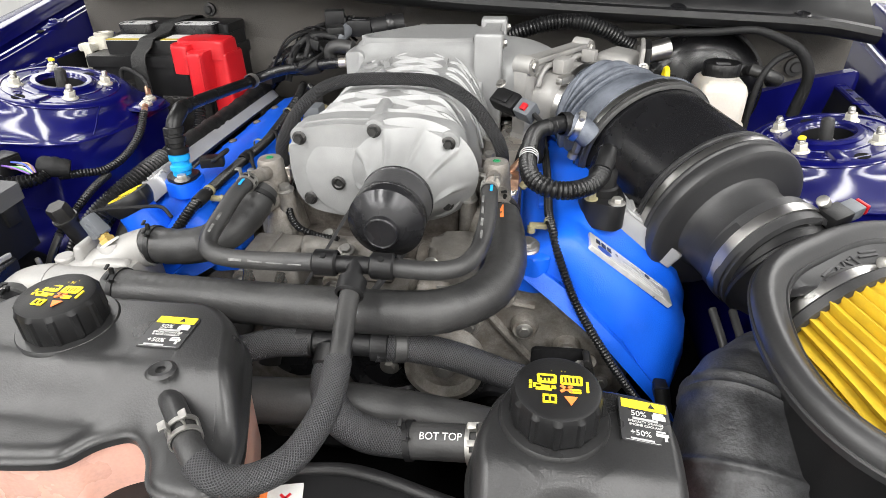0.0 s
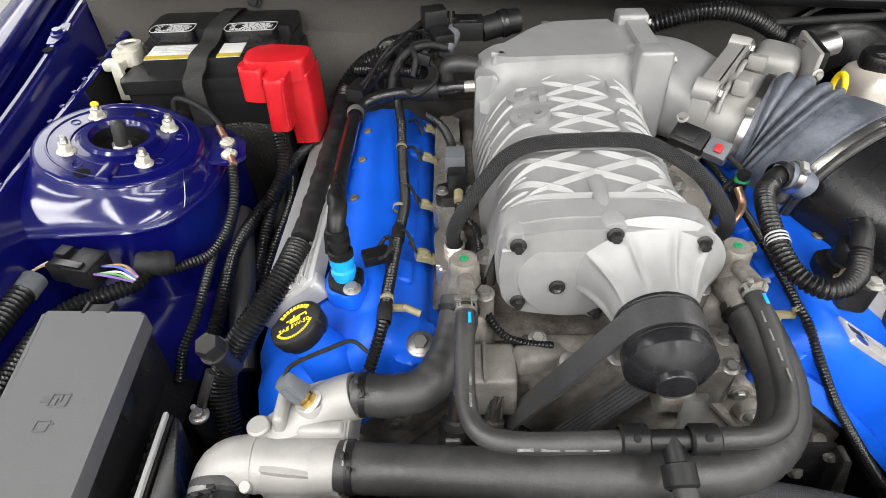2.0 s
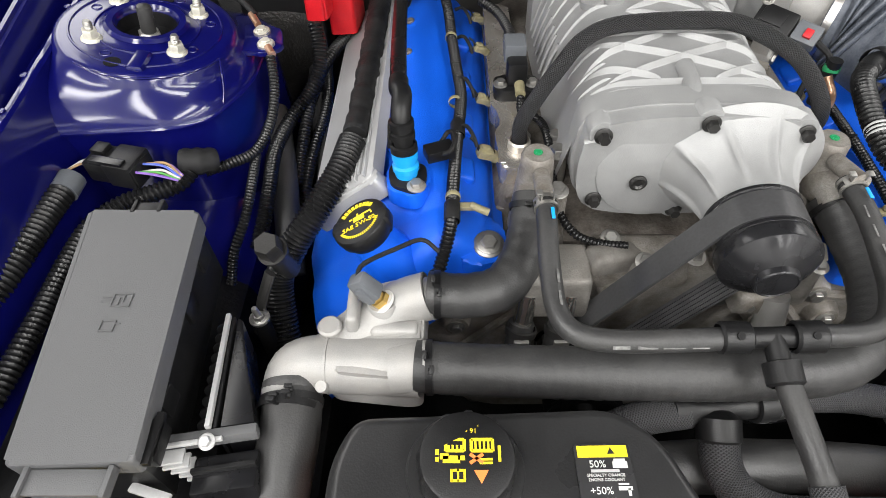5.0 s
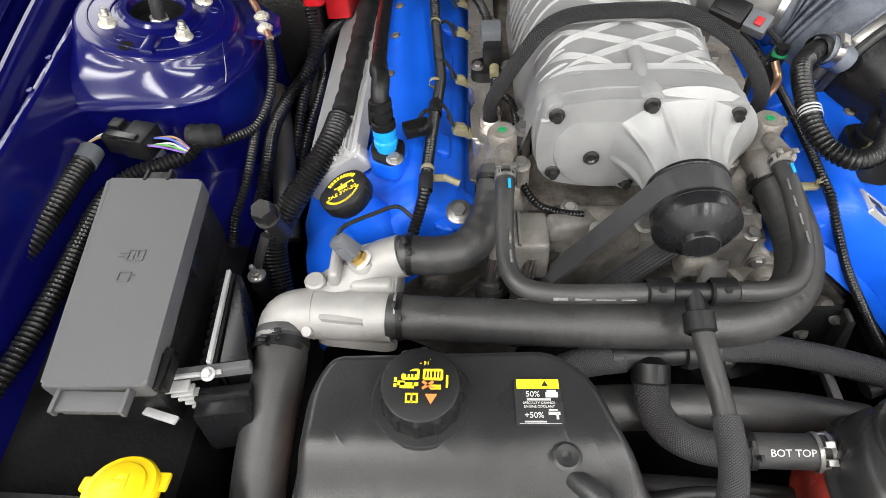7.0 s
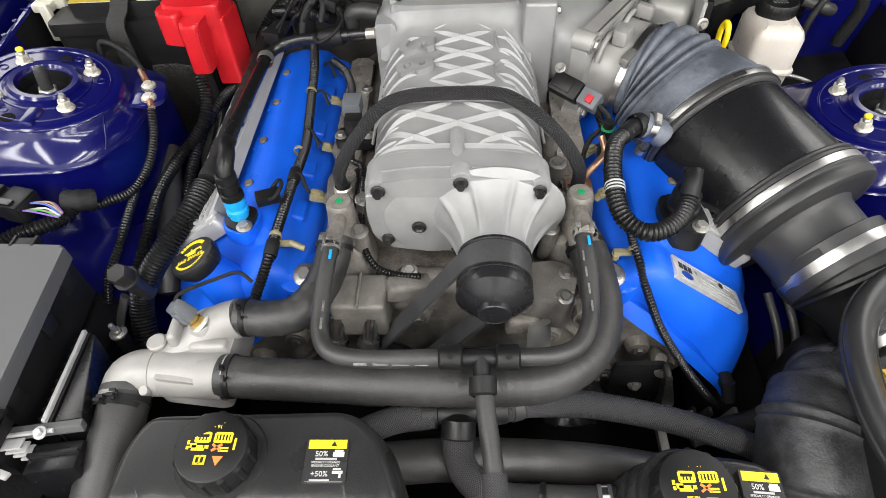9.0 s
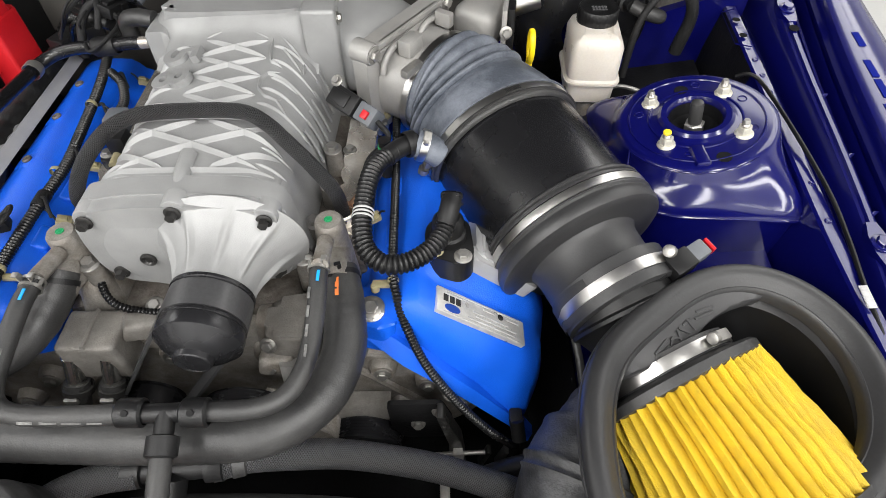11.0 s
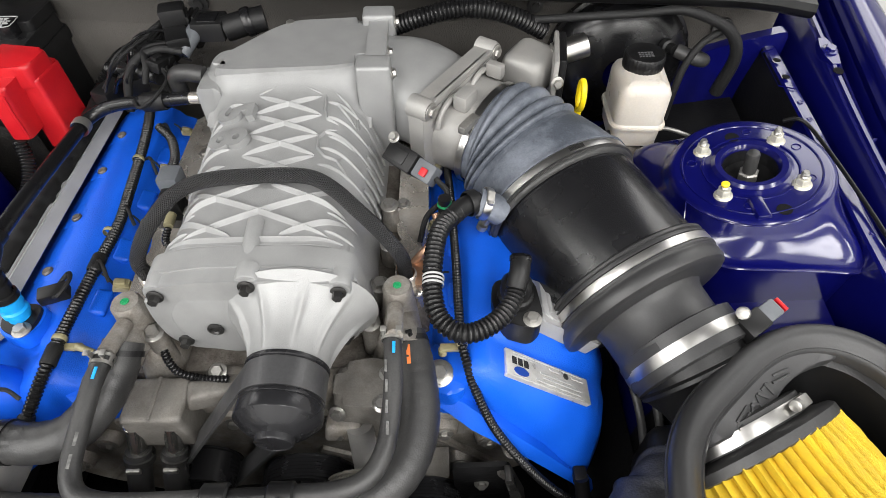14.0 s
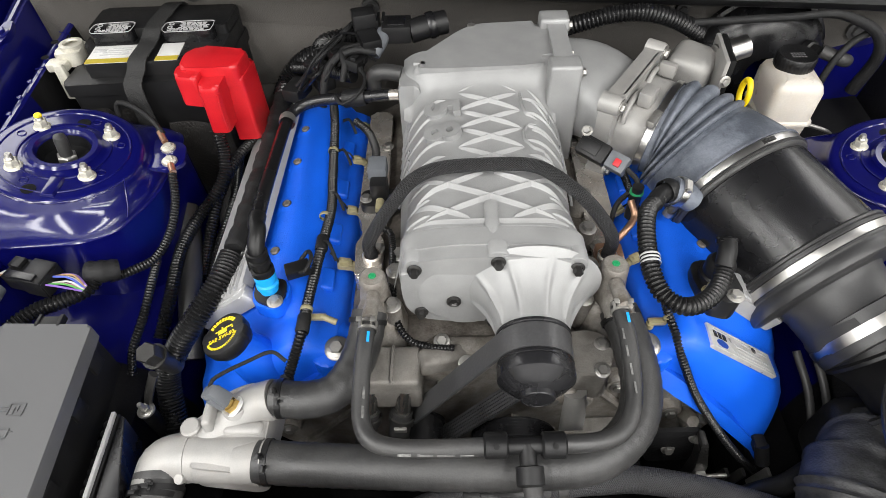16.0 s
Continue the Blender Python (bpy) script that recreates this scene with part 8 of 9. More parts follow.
hose("ground_cable", [(-0.443, 0.222, 0.97), (-0.438, 0.19, 0.945), (-0.44, 0.15, 0.925), (-0.452, 0.11, 0.915), (-0.475, 0.085, 0.918), (-0.5, 0.072, 0.918)], 0.0058, CONDUIT, "corrugated ground cable below the strut tower", "cable", seg=10, ridge=0.0014, pitch=0.0042)
hose("ground_cable", [(-0.455, 0.115, 0.905), (-0.452, 0.07, 0.9), (-0.455, 0.03, 0.885), (-0.468, 0.0, 0.86), (-0.475, -0.02, 0.83)], 0.0055, CONDUIT, "corrugated cable dropping beside the fuse box", "cable", seg=10, ridge=0.0014, pitch=0.0042)
hose("stud_rod", [(-0.56, 0.335, 0.985), (-0.535, 0.31, 0.96), (-0.52, 0.29, 0.93)], 0.004, ZINC, "plain zinc hold-down rod beside the battery", "rod", seg=10)
hose("air_pipe", [(-0.47, 0.26, 0.86), (-0.45, 0.18, 0.84), (-0.435, 0.1, 0.82), (-0.425, 0.03, 0.78)], 0.017, RUBBER, "plain black hose deep beside the valve cover", seg=20)
hose("air_pipe", [(-0.43, 0.4, 0.86), (-0.42, 0.3, 0.85), (-0.4, 0.2, 0.82), (-0.4, 0.1, 0.76)], 0.013, RUBBER, "plain black hose deep beside the valve cover", seg=16)
for pts, r in (([(-0.36, 0.42, 0.9), (-0.395, 0.34, 0.9), (-0.42, 0.26, 0.87), (-0.43, 0.15, 0.82)], 0.008), ([(-0.39, 0.45, 0.88), (-0.41, 0.38, 0.87), (-0.4, 0.28, 0.86), (-0.415, 0.18, 0.83), (-0.43, 0.06, 0.77)], 0.007)):
    hose("deep_loom", pts, r, CONDUIT, "dark corrugated loom deep beside the engine", "wiring", seg=10, ridge=0.002, pitch=0.005, group="deep looms")

# ---- connector block and looms by the tower ----
cn = thing("harness_connector", (-0.585, 0.055, 0.93), "black multi-pin connector with coloured wires", "connector")
cm = pose(-0.585, 0.062, 0.937, 0, 0, -14)
part("shell", block((0.062, 0.034, 0.026), (0, 0, 0), 0.003, m=cm), PLASTIC, cn)
part("shell_half", block((0.034, 0.038, 0.03), (0.012, 0, 0.001), 0.003, m=cm), PLASTIC, cn)
part("lever", block((0.04, 0.01, 0.006), (0.0, -0.012, 0.016), 0.001, m=cm), PLASTIC_GLOSS, cn)
part("latch", block((0.016, 0.016, 0.008), (-0.02, 0.006, 0.015), 0.001, m=cm), PLASTIC, cn)
for i in range(5):
    part("shell_rib", block((0.0022, 0.03, 0.0026), (0.004 + 0.0056 * i, 0, 0.0125), 0.0006, m=cm), PLASTIC, cn)
for i, k in enumerate(("violet", "green", "white", "pink", "blue", "tan", "white", "violet")):
    z = 0.944 - 0.0028 * (i % 4)
    part("wire", tube([cm @ Vector((0.03, -0.012 + 0.0034 * i, z - 0.937)), cm @ Vector((0.052, -0.01 + 0.003 * i + 0.003 * (i % 3), 0.006 - 0.002 * (i % 4))), cm @ Vector((0.074, -0.005 + 0.0012 * i, -0.002))], 0.0014, 6), WIRE[k], cn)
for i in range(3):
    part("wire", tube([cm @ Vector((-0.03, -0.006 + 0.005 * i, 0.002)), cm @ Vector((-0.046, -0.008 + 0.003 * i, 0.0)), cm @ Vector((-0.06, -0.022, -0.004))], 0.0014, 6), WIRE["white" if i else "tan"], cn)
h = hose("loom", [(-0.508, 0.074, 0.93), (-0.52, 0.052, 0.922), (-0.545, 0.036, 0.92), (-0.575, 0.022, 0.918), (-0.598, -0.005, 0.916), (-0.605, -0.05, 0.914), (-0.606, -0.12, 0.912), (-0.612, -0.2, 0.908), (-0.63, -0.28, 0.9)], 0.0095, CONDUIT, "corrugated loom curling round the fuse box", "wiring", seg=14, ridge=0.0024, pitch=0.0055)
part("tape_knot", tube([(-0.522, 0.07, 0.935), (-0.505, 0.073, 0.932), (-0.488, 0.083, 0.925)], 0.0135, 14, radius=lambda s: 0.0128 + 0.0016 * abs(math.sin(330 * s)) + 0.0012 * math.sin(60 * s)), TAPE, h, "taped knot")
h = hose("loom", [(-0.637, 0.042, 0.93), (-0.641, 0.0, 0.93), (-0.645, -0.06, 0.928), (-0.658, -0.14, 0.92), (-0.675, -0.2, 0.9)], 0.0125, CONDUIT, "thick corrugated loom beside the fuse box", "wiring", seg=16, ridge=0.003, pitch=0.006)
part("tape_end", tube([(-0.636, 0.05, 0.931), (-0.637, 0.028, 0.93)], 0.0142, 14), GREY_CONN, h, "grey taped end")

# ---- fuse box ----
ex = Vector((0.102, 0.004, -0.005)).normalized()
ey = Vector((-0.05, 0.265, -0.02)).normalized()
fb = thing("fuse_box", (-0.505, -0.145, 0.87), "grey-black fuse box with a large flat lid", "fuse box")
fmx = pose(-0.506, -0.146, 0.955)
lid = part("lid", prism(rounded([(-0.032, -0.125), (0.06, -0.122), (0.039, 0.121), (-0.07, 0.124)], 0.005), -0.022, 0.0, 0.004, 3, m=fmx), PLASTIC_GREY, fb)
part("body", prism([(-0.027, -0.12), (0.055, -0.117), (0.035, 0.117), (-0.064, 0.119)], -0.09, -0.02, 0, m=fmx), PLASTIC, fb)
part("front_latch", joined(block((0.062, 0.018, 0.004), (0.014, -0.134, -0.008), 0.001, m=fmx), block((0.004, 0.022, 0.01), (-0.016, -0.134, -0.008), 0.001, m=fmx), block((0.004, 0.022, 0.01), (0.044, -0.134, -0.008), 0.001, m=fmx), block((0.05, 0.004, 0.008), (0.014, -0.14, -0.012), 0.001, m=fmx)), PLASTIC_GREY, lid)
part("side_latch", joined(block((0.01, 0.03, 0.02), (0.06, -0.1, -0.022), 0.002, m=fmx), block((0.006, 0.04, 0.006), (0.062, -0.1, -0.014), 0.001, m=fmx)), PLASTIC, lid)
part("rear_latch", joined(block((0.026, 0.012, 0.004), (-0.014, 0.128, -0.003), 0.001, m=fmx), block((0.004, 0.016, 0.01), (-0.027, 0.128, -0.004), 0.001, m=fmx), block((0.004, 0.016, 0.01), (-0.001, 0.128, -0.004), 0.001, m=fmx)), PLASTIC, lid)
for y in (-0.06, 0.03, 0.09):
    part("side_clip", block((0.008, 0.022, 0.024), (0.046 - 0.09 * y, y, -0.034), 0.002, m=fmx), PLASTIC, fb)
sy = [((0.022, 0.0014, 0.0014), (0.0, 0.022, 0.0004)), ((0.022, 0.0014, 0.0014), (0.0, 0.004, 0.0004)), ((0.0014, 0.018, 0.0014), (0.011, 0.013, 0.0004)), ((0.0014, 0.018, 0.0014), (-0.011, 0.013, 0.0004)), ((0.012, 0.0014, 0.0014), (-0.018, 0.017, 0.0004)), ((0.012, 0.0014, 0.0014), (-0.018, 0.011, 0.0004)), ((0.0014, 0.01, 0.0014), (0.002, 0.015, 0.0004)), ((0.0014, 0.01, 0.0014), (-0.003, 0.011, 0.0004)),
      ((0.016, 0.0014, 0.0014), (-0.004, -0.016, 0.0004)), ((0.016, 0.0014, 0.0014), (-0.004, -0.03, 0.0004)), ((0.0014, 0.014, 0.0014), (0.004, -0.023, 0.0004)), ((0.0014, 0.014, 0.0014), (-0.012, -0.023, 0.0004)), ((0.006, 0.0014, 0.0014), (0.007, -0.02, 0.0004))]
part("embossed_symbol", joined(*[block((s[0] * 0.72, s[1] * 0.72, s[2]), (a[0] * 0.72 + 0.002, a[1] * 0.72 + 0.006, a[2]), 0, m=fmx) for s, a in sy]), PLASTIC_GREY, lid, "embossed line symbols")

# ---- control module with cooling fins ----
md = thing("control_module", (-0.425, -0.165, 0.86), "black control module with a row of fins and a pale edge", "control module")
mx = plane_pose((-0.4267, -0.1680, 0.9031), Vector((1, 0.148, 0)), Vector((-0.145, 0.978, -0.149)))
part("tray", prism([(-0.036, -0.06), (-0.006, -0.06), (-0.006, 0.056), (-0.046, 0.052)], -0.06, -0.04, 0.002, m=mx), PLASTIC, md)
part("left_wall", loft([[tuple(mx @ Vector(p)) for p in row] for row in ([(-0.036, -0.06, -0.05), (-0.046, 0.052, -0.05)], [(-0.0375, -0.061, 0.0), (-0.048, 0.053, 0.0)], [(-0.035, -0.06, 0.001), (-0.0455, 0.052, 0.001)], [(-0.034, -0.06, -0.05), (-0.044, 0.052, -0.05)])]), PLASTIC_GLOSS, md)
# the wall's bright edge highlight is put in as a pale strip
part("rim", block((0.0022, 0.114, 0.0022), (0, 0, 0), 0.0006, m=mx @ Matrix.Translation((-0.0425, -0.004, 0.001)) @ Matrix.Rotation(radians(5), 4, "Z")), LABEL_GREY, md, "pale grey edge strip")
part("pale_edge", block((0.0045, 0.122, 0.006), (0, 0, 0.003), 0.0012, m=mx), LABEL_GREY, md, "pale grey edge strip")
part("right_plate", prism([(0.008, 0.058), (0.013, 0.054), (0.036, -0.06), (0.009, -0.06)], -0.05, 0.001, 0.0015, m=mx), PLASTIC_GLOSS, md)
part("divider", block((0.003, 0.12, 0.05), (0.0045, 0, -0.024), 0.0008, m=mx), PLASTIC, md)
for i in range(10):
    part("fin", lathe([(0, -0.0012), (0.0085, -0.0012), (0.0085, 0.0012), (0, 0.0012)], 18, mx @ Matrix.Translation((-0.0035, -0.053 + 0.0115 * i, -0.006)) @ Matrix.Rotation(math.pi / 2, 4, "X")), PLASTIC, md)
part("front_frame", block((0.078, 0.009, 0.012), (0.0, -0.066, -0.003), 0.002, m=mx), PLASTIC_GREY, md)
part("front_edge", block((0.05, 0.0035, 0.004), (-0.012, -0.0715, 0.002), 0.001, m=mx), LABEL_GREY, md, "pale grey edge strip")
for i in range(5):
    part("tooth", block((0.022 - 0.002 * i, 0.012, 0.003), (-0.028 + 0.003 * i, -0.078, -0.004 - 0.007 * i), 0.0008, m=mx), LABEL_GREY, md)
bolt("screw", tuple(mx @ Vector((0.002, -0.074, 0.004))), (0, -0.3, 1), 0.0045, LABEL_GREY, parent=md)
part("lower_block", block((0.05, 0.032, 0.06), (0.012, -0.09, -0.045), 0.003, m=mx), PLASTIC_GLOSS, md)
part("lower_block_rib", block((0.05, 0.004, 0.006), (0.012, -0.088, -0.013), 0.001, m=mx), PLASTIC, md)
part("white_lever", block((0.036, 0.008, 0.004), (0.0, -0.106, -0.02), 0.0015, m=mx @ Matrix.Rotation(radians(-25), 4, "Z")), LABEL_GREY, md, "pale grey lever")
bb = thing("bracket_bolt", (-0.4, -0.048, 0.91), "large dark hexagon bolt on a bent bracket", "bolt")
part("head", lathe([(0.0135, -0.012), (0.0135, 0.004), (0.012, 0.007), (0, 0.007)], 6, axis_pose((-0.402, -0.05, 0.93), (-0.1, -0.3, 1))), IRON, bb)
part("flange", lathe([(0.0155, -0.016), (0.0155, -0.012), (0, -0.012)], 28, axis_pose((-0.402, -0.05, 0.93), (-0.1, -0.3, 1))), IRON, bb)
part("shank", lathe([(0.012, -0.06), (0.012, -0.014)], 20, axis_pose((-0.402, -0.05, 0.93), (-0.1, -0.3, 1))), IRON, bb)
part("bracket", tube([(-0.405, -0.06, 0.9), (-0.418, -0.075, 0.87), (-0.43, -0.085, 0.83)], 0.007, 10, flat=0.6), IRON, bb)
sb = thing("stud_bolt", (-0.41, -0.1, 0.85), "zinc stud with a flange nut deep beside the engine", "bolt")
part("flange", lathe([(0, 0), (0.0105, 0), (0.0105, 0.0025), (0, 0.0025)], 20, pose(-0.42, -0.088, 0.86)), ZINC, sb)
bolt("nut", (-0.42, -0.088, 0.862), (0, -0.1, 1), 0.006, ZINC, parent=sb, thread=0.014)
part("post", tube([(-0.42, -0.088, 0.86), (-0.42, -0.088, 0.76)], 0.009, 14), DARK, sb)

# ---- coolant tanks ----
def coolant_tank(outline, seam, top, body_mat, label, lower, front):
    cx = sum(p[0] for p in outline) / len(outline)
    cy = sum(p[1] for p in outline) / len(outline)
    def fall(x, y, z):
        k = min(1, max(0, (front - y) / 0.05))
        return -0.034 * k * k * (3 - 2 * k) * max(0, (z - seam) / (top - seam))

    t = thing("coolant_tank", (cx, cy, seam - 0.1), label, "coolant tank", "coolant tanks")
    part("shell", pillow(outline, [(-0.003, seam - 0.006), (-0.003, seam), (0.0, seam + 0.002), (0.001, seam + (top - seam) * 0.4), (0.003, seam + (top - seam) * 0.68), (0.006, seam + (top - seam) * 0.86), (0.01, seam + (top - seam) * 0.97), (0.013, top), (0.0145, top)], fall), TANK, t, angle=70)
    part("lower_body", pillow(outline, [(0.012, lower), (0.006, lower + 0.02), (0.004, seam - 0.02), (0.001, seam - 0.005)]), body_mat, t, "translucent orange-red lower body")
    return t


def tank_cap(t, c, nrm, r_flange, r_cap, h):
    m = axis_pose(c, nrm)
    fl = part("cap_flange", lathe([(r_flange * 0.96, -0.03), (r_flange, -0.004), (r_flange, 0.001), (r_flange * 0.95, 0.004), (r_cap * 1.02, 0.004)], 56, m), TANK, t)
    cap = part("cap", lathe([(r_cap, 0.003), (r_cap * 1.04, 0.006), (r_cap * 1.02, h * 0.85), (r_cap * 0.97, h * 0.97), (r_cap * 0.9, h), (0, h)], 120, m, lambda a, z: 1 + (0.04 if math.cos(12 * a) > 0.7 and z < h * 0.96 else 0.0)), PLASTIC, t, "black ribbed pressure cap", angle=25)
    pm = plane_pose(Vector(c) + Vector(nrm).normalized() * h, (1, 0, 0), Vector((0, 1, 0)))
    k = r_cap / 0.034
    yel = [((-0.0085, 0.004), (0.013, 0.0022)), ((-0.0085, 0.012), (0.013, 0.0022)), ((-0.015, 0.008), (0.0022, 0.0085)), ((-0.002, 0.008), (0.0022, 0.0085)), ((0.0105, 0.004), (0.015, 0.0022)), ((0.0105, 0.012), (0.015, 0.0022)), ((0.003, 0.008), (0.0022, 0.0085)), ((0.018, 0.008), (0.0022, 0.0085))]
    yel += [((0.006 + 0.003 * i, 0.008), (0.0014, 0.006)) for i in range(4)] + [((-0.013 + 0.003 * i, 0.0065), (0.0016, 0.003)) for i in range(4)]
    yel += [((-0.011, -0.002), (0.012, 0.005)), ((-0.016, 0.0), (0.006, 0.004)), ((-0.004, -0.001), (0.005, 0.003)), ((0.013, -0.002), (0.009, 0.0014)), ((0.013, -0.0045), (0.009, 0.0014)), ((-0.0065, -0.0165), (0.009, 0.0016)), ((-0.0065, -0.0095), (0.009, 0.0016)), ((-0.011, -0.013), (0.0016, 0.0085)), ((-0.002, -0.013), (0.0016, 0.0085)), ((-0.0065, -0.013), (0.0014, 0.0085)), ((-0.021, 0.003), (0.0025, 0.004)), ((-0.021, -0.002), (0.0025, 0.003)), ((0.0225, 0.002), (0.002, 0.011))]
    part("cap_print", joined(*[block((w * k, h_ * k, 0.0008), (x * k, y * k, 0.0002), 0, m=pm) for (x, y), (w, h_) in yel]), LABEL_YELLOW, cap, "yellow pictogram print")
    for txt, y in (("110 kPa", 0.0235), ("16 psi", 0.0185)):
        g = lettering(txt, 0.0052 * k, 0.0003)
        g.transform(pm @ Matrix.Translation((0.001, y * k, 0.0004)) @ Matrix.Rotation(math.pi, 4, "Z"))
        part("cap_rating", g, LABEL_YELLOW, cap, "yellow pressure rating print")
    tri = (([(pm @ Vector((x * k, y * k, z))) for z in (0.0, 0.0007) for x, y in ((0.0045, -0.0095), (0.0145, -0.0095), (0.0095, -0.0185))]), [(0, 1, 2), (3, 4, 5), (0, 1, 4, 3), (1, 2, 5, 4), (2, 0, 3, 5)])
    part("warning_triangle", tri, LABEL_ORANGE, cap, "orange warning triangle")
    cr = joined(block((0.011 * k, 0.0022 * k, 0.0009), (0, 0, 0.0003), 0, m=pm @ Matrix.Translation((0.0065 * k, -0.0015 * k, 0)) @ Matrix.Rotation(radians(35), 4, "Z")), block((0.011 * k, 0.0022 * k, 0.0009), (0, 0, 0.0003), 0, m=pm @ Matrix.Translation((0.0065 * k, -0.0015 * k, 0)) @ Matrix.Rotation(radians(-35), 4, "Z")))
    part("warning_cross", cr, LABEL_ORANGE, cap, "orange cross")


def coolant_label(c, ex_, ey_, w, h):
    t = thing("coolant_label", tuple(c), "black coolant mixing label with a yellow warning band", "label", "coolant labels")
    m = plane_pose(c, ex_, ey_)
    part("sheet", prism(rounded([(-w / 2, -h / 2), (w / 2, -h / 2), (w / 2, h / 2), (-w / 2, h / 2)], 0.003, 3), -0.0025, 0.0008, 0, m=m), LABEL_BLACK, t)
    part("yellow_band", block((w * 0.9, h * 0.2, 0.0008), (0, h * 0.36, 0.001), 0, m=m), LABEL_YELLOW, t)
    part("white_border", joined(block((w * 0.86, 0.0004, 0.0004), (0, -h * 0.465, 0.0008), 0, m=m)), LABEL_GREY, t)
    for txt, x, y in (("50%", -w * 0.12, h * 0.14), ("+50%", -w * 0.12, -h * 0.3)):
        g = lettering(txt, h * 0.17, 0.0002)
        g.transform(m @ Matrix.Translation((x, y, 0.0012)))
        part("print", g, LABEL_WHITE, t)
    for i, (txt, y) in enumerate((("SPECIALTY ORANGE", -0.045), ("ENGINE COOLANT", -0.12))):
        g = lettering(txt, h * 0.07, 0.0002)
        g.transform(m @ Matrix.Translation((0, y * h, 0.0012)))
        part("print", g, LABEL_WHITE, t)
    part("print_bar", joined(block((w * 0.5, h * 0.045, 0.0006), (0, h * 0.03, 0.0011), 0, m=m), block((w * 0.45, h * 0.03, 0.0006), (-w * 0.1, -h * 0.43, 0.0011), 0, m=m)), LABEL_GREY, t, "plain grey bar")
    part("radiator_symbol", joined(block((w * 0.26, h * 0.11, 0.0006), (w * 0.28, h * 0.13, 0.0011), 0, m=m), block((w * 0.2, h * 0.04, 0.0006), (w * 0.28, h * 0.21, 0.0011), 0, m=m)), LABEL_WHITE, t)
    part("tap_symbol", joined(block((w * 0.24, h * 0.06, 0.0006), (w * 0.3, -h * 0.26, 0.0011), 0, m=m), block((w * 0.05, h * 0.12, 0.0006), (w * 0.36, -h * 0.32, 0.0011), 0, m=m), block((w * 0.18, h * 0.025, 0.0006), (w * 0.28, -h * 0.19, 0.0011), 0, m=m)), LABEL_WHITE, t)
    part("warning_triangle", lathe([(0, 0), (h * 0.075, 0), (h * 0.075, 0.0005), (0, 0.0005)], 3, m @ Matrix.Translation((w * 0.15, h * 0.35, 0.0014)) @ Matrix.Rotation(math.pi / 2, 4, "Z")), LABEL_BLACK, t)
    return t


o1 = rounded([(-0.3, -0.225), (-0.1, -0.218), (-0.066, -0.245), (-0.044, -0.3), (-0.02, -0.365), (-0.028, -0.402), (-0.075, -0.396), (-0.09, -0.366), (-0.116, -0.346), (-0.142, -0.36), (-0.155, -0.38), (-0.21, -0.388), (-0.29, -0.386), (-0.318, -0.36), (-0.316, -0.26)], 0.026, 6)
t1 = coolant_tank(o1, 0.902, 0.944, COOLANT, "black moulded coolant tank with orange lower body and ribbed cap", 0.78, -0.305)
tank_cap(t1, (-0.214, -0.272, 0.942), (0.02, -0.04, 1), 0.0425, 0.032, 0.034)
part("dimple", lathe([(0.004, 0.001), (0.009, 0.0022), (0.011, 0.001), (0.012, 0)], 28, pose(-0.099, -0.318, 0.9435)), TANK, t1)
part("nipple", tube([(-0.1, -0.318, 0.915), (-0.084, -0.335, 0.926), (-0.062, -0.358, 0.928)], 0.0092, 18), TANK, t1)
coolant_label((-0.1175, -0.2735, 0.9445), (1, 0.01, 0.0), (0, 1, 0.0), 0.039, 0.041)
o2 = rounded([(0.165, -0.25), (0.255, -0.24), (0.305, -0.25), (0.316, -0.29), (0.312, -0.36), (0.28, -0.39), (0.25, -0.37), (0.23, -0.355), (0.205, -0.36), (0.18, -0.385), (0.155, -0.37), (0.145, -0.31)], 0.022, 6)
t2 = coolant_tank(o2, 0.855, 0.902, COOLANT_RED, "small black coolant tank with a red lower body and ribbed cap", 0.74, -0.33)
tank_cap(t2, (0.213, -0.288, 0.903), (0.0, -0.04, 1), 0.0445, 0.034, 0.034)
coolant_label((0.284, -0.285, 0.9035), (1, -0.02, -0.12), (0.05, 1, 0.06), 0.04, 0.043)

# ---- front of the bay ----
rd = thing("radiator_cover", (-0.48, -0.45, 0.86), "black plastic cover panel at the front of the bay", "cover panel")
part("panel", prism(rounded([(-0.7, -0.62), (-0.385, -0.62), (-0.385, -0.345), (-0.7, -0.335)], 0.01), 0.82, 0.893, 0.008, 3), PLASTIC, rd)
wc = thing("washer_cap", (-0.472, -0.342, 0.893), "bright yellow washer fluid cap with a hinge tab", "cap")
wm = pose(-0.468, -0.338, 0.9, -14) @ Matrix.Diagonal((0.82, 0.82, 0.9, 1))
part("cap", lathe([(0.036, -0.012), (0.0385, -0.006), (0.0385, 0.002), (0.036, 0.005), (0.028, 0.006), (0.027, 0.0085), (0.025, 0.0095), (0, 0.0095)], 48, wm), YELLOW, wc)
part("tab", block((0.018, 0.02, 0.006), (0.036, 0.012, -0.003), 0.004, m=wm), YELLOW, wc)
part("hinge", block((0.012, 0.016, 0.008), (-0.041, 0.008, -0.004), 0.003, m=wm), YELLOW, wc)
part("symbol", joined(block((0.018, 0.012, 0.0016), (0, 0.0, 0.0098), 0.0006, m=wm), block((0.012, 0.008, 0.0016), (0.002, 0.01, 0.0098), 0.0006, m=wm)), YELLOW, wc)
part("neck", lathe([(0.03, -0.1), (0.03, -0.008)], 32, wm), PLASTIC, wc)
sh = thing("fan_shroud", (0.05, -0.42, 0.82), "black radiator fan shroud below the hoses", "fan shroud")
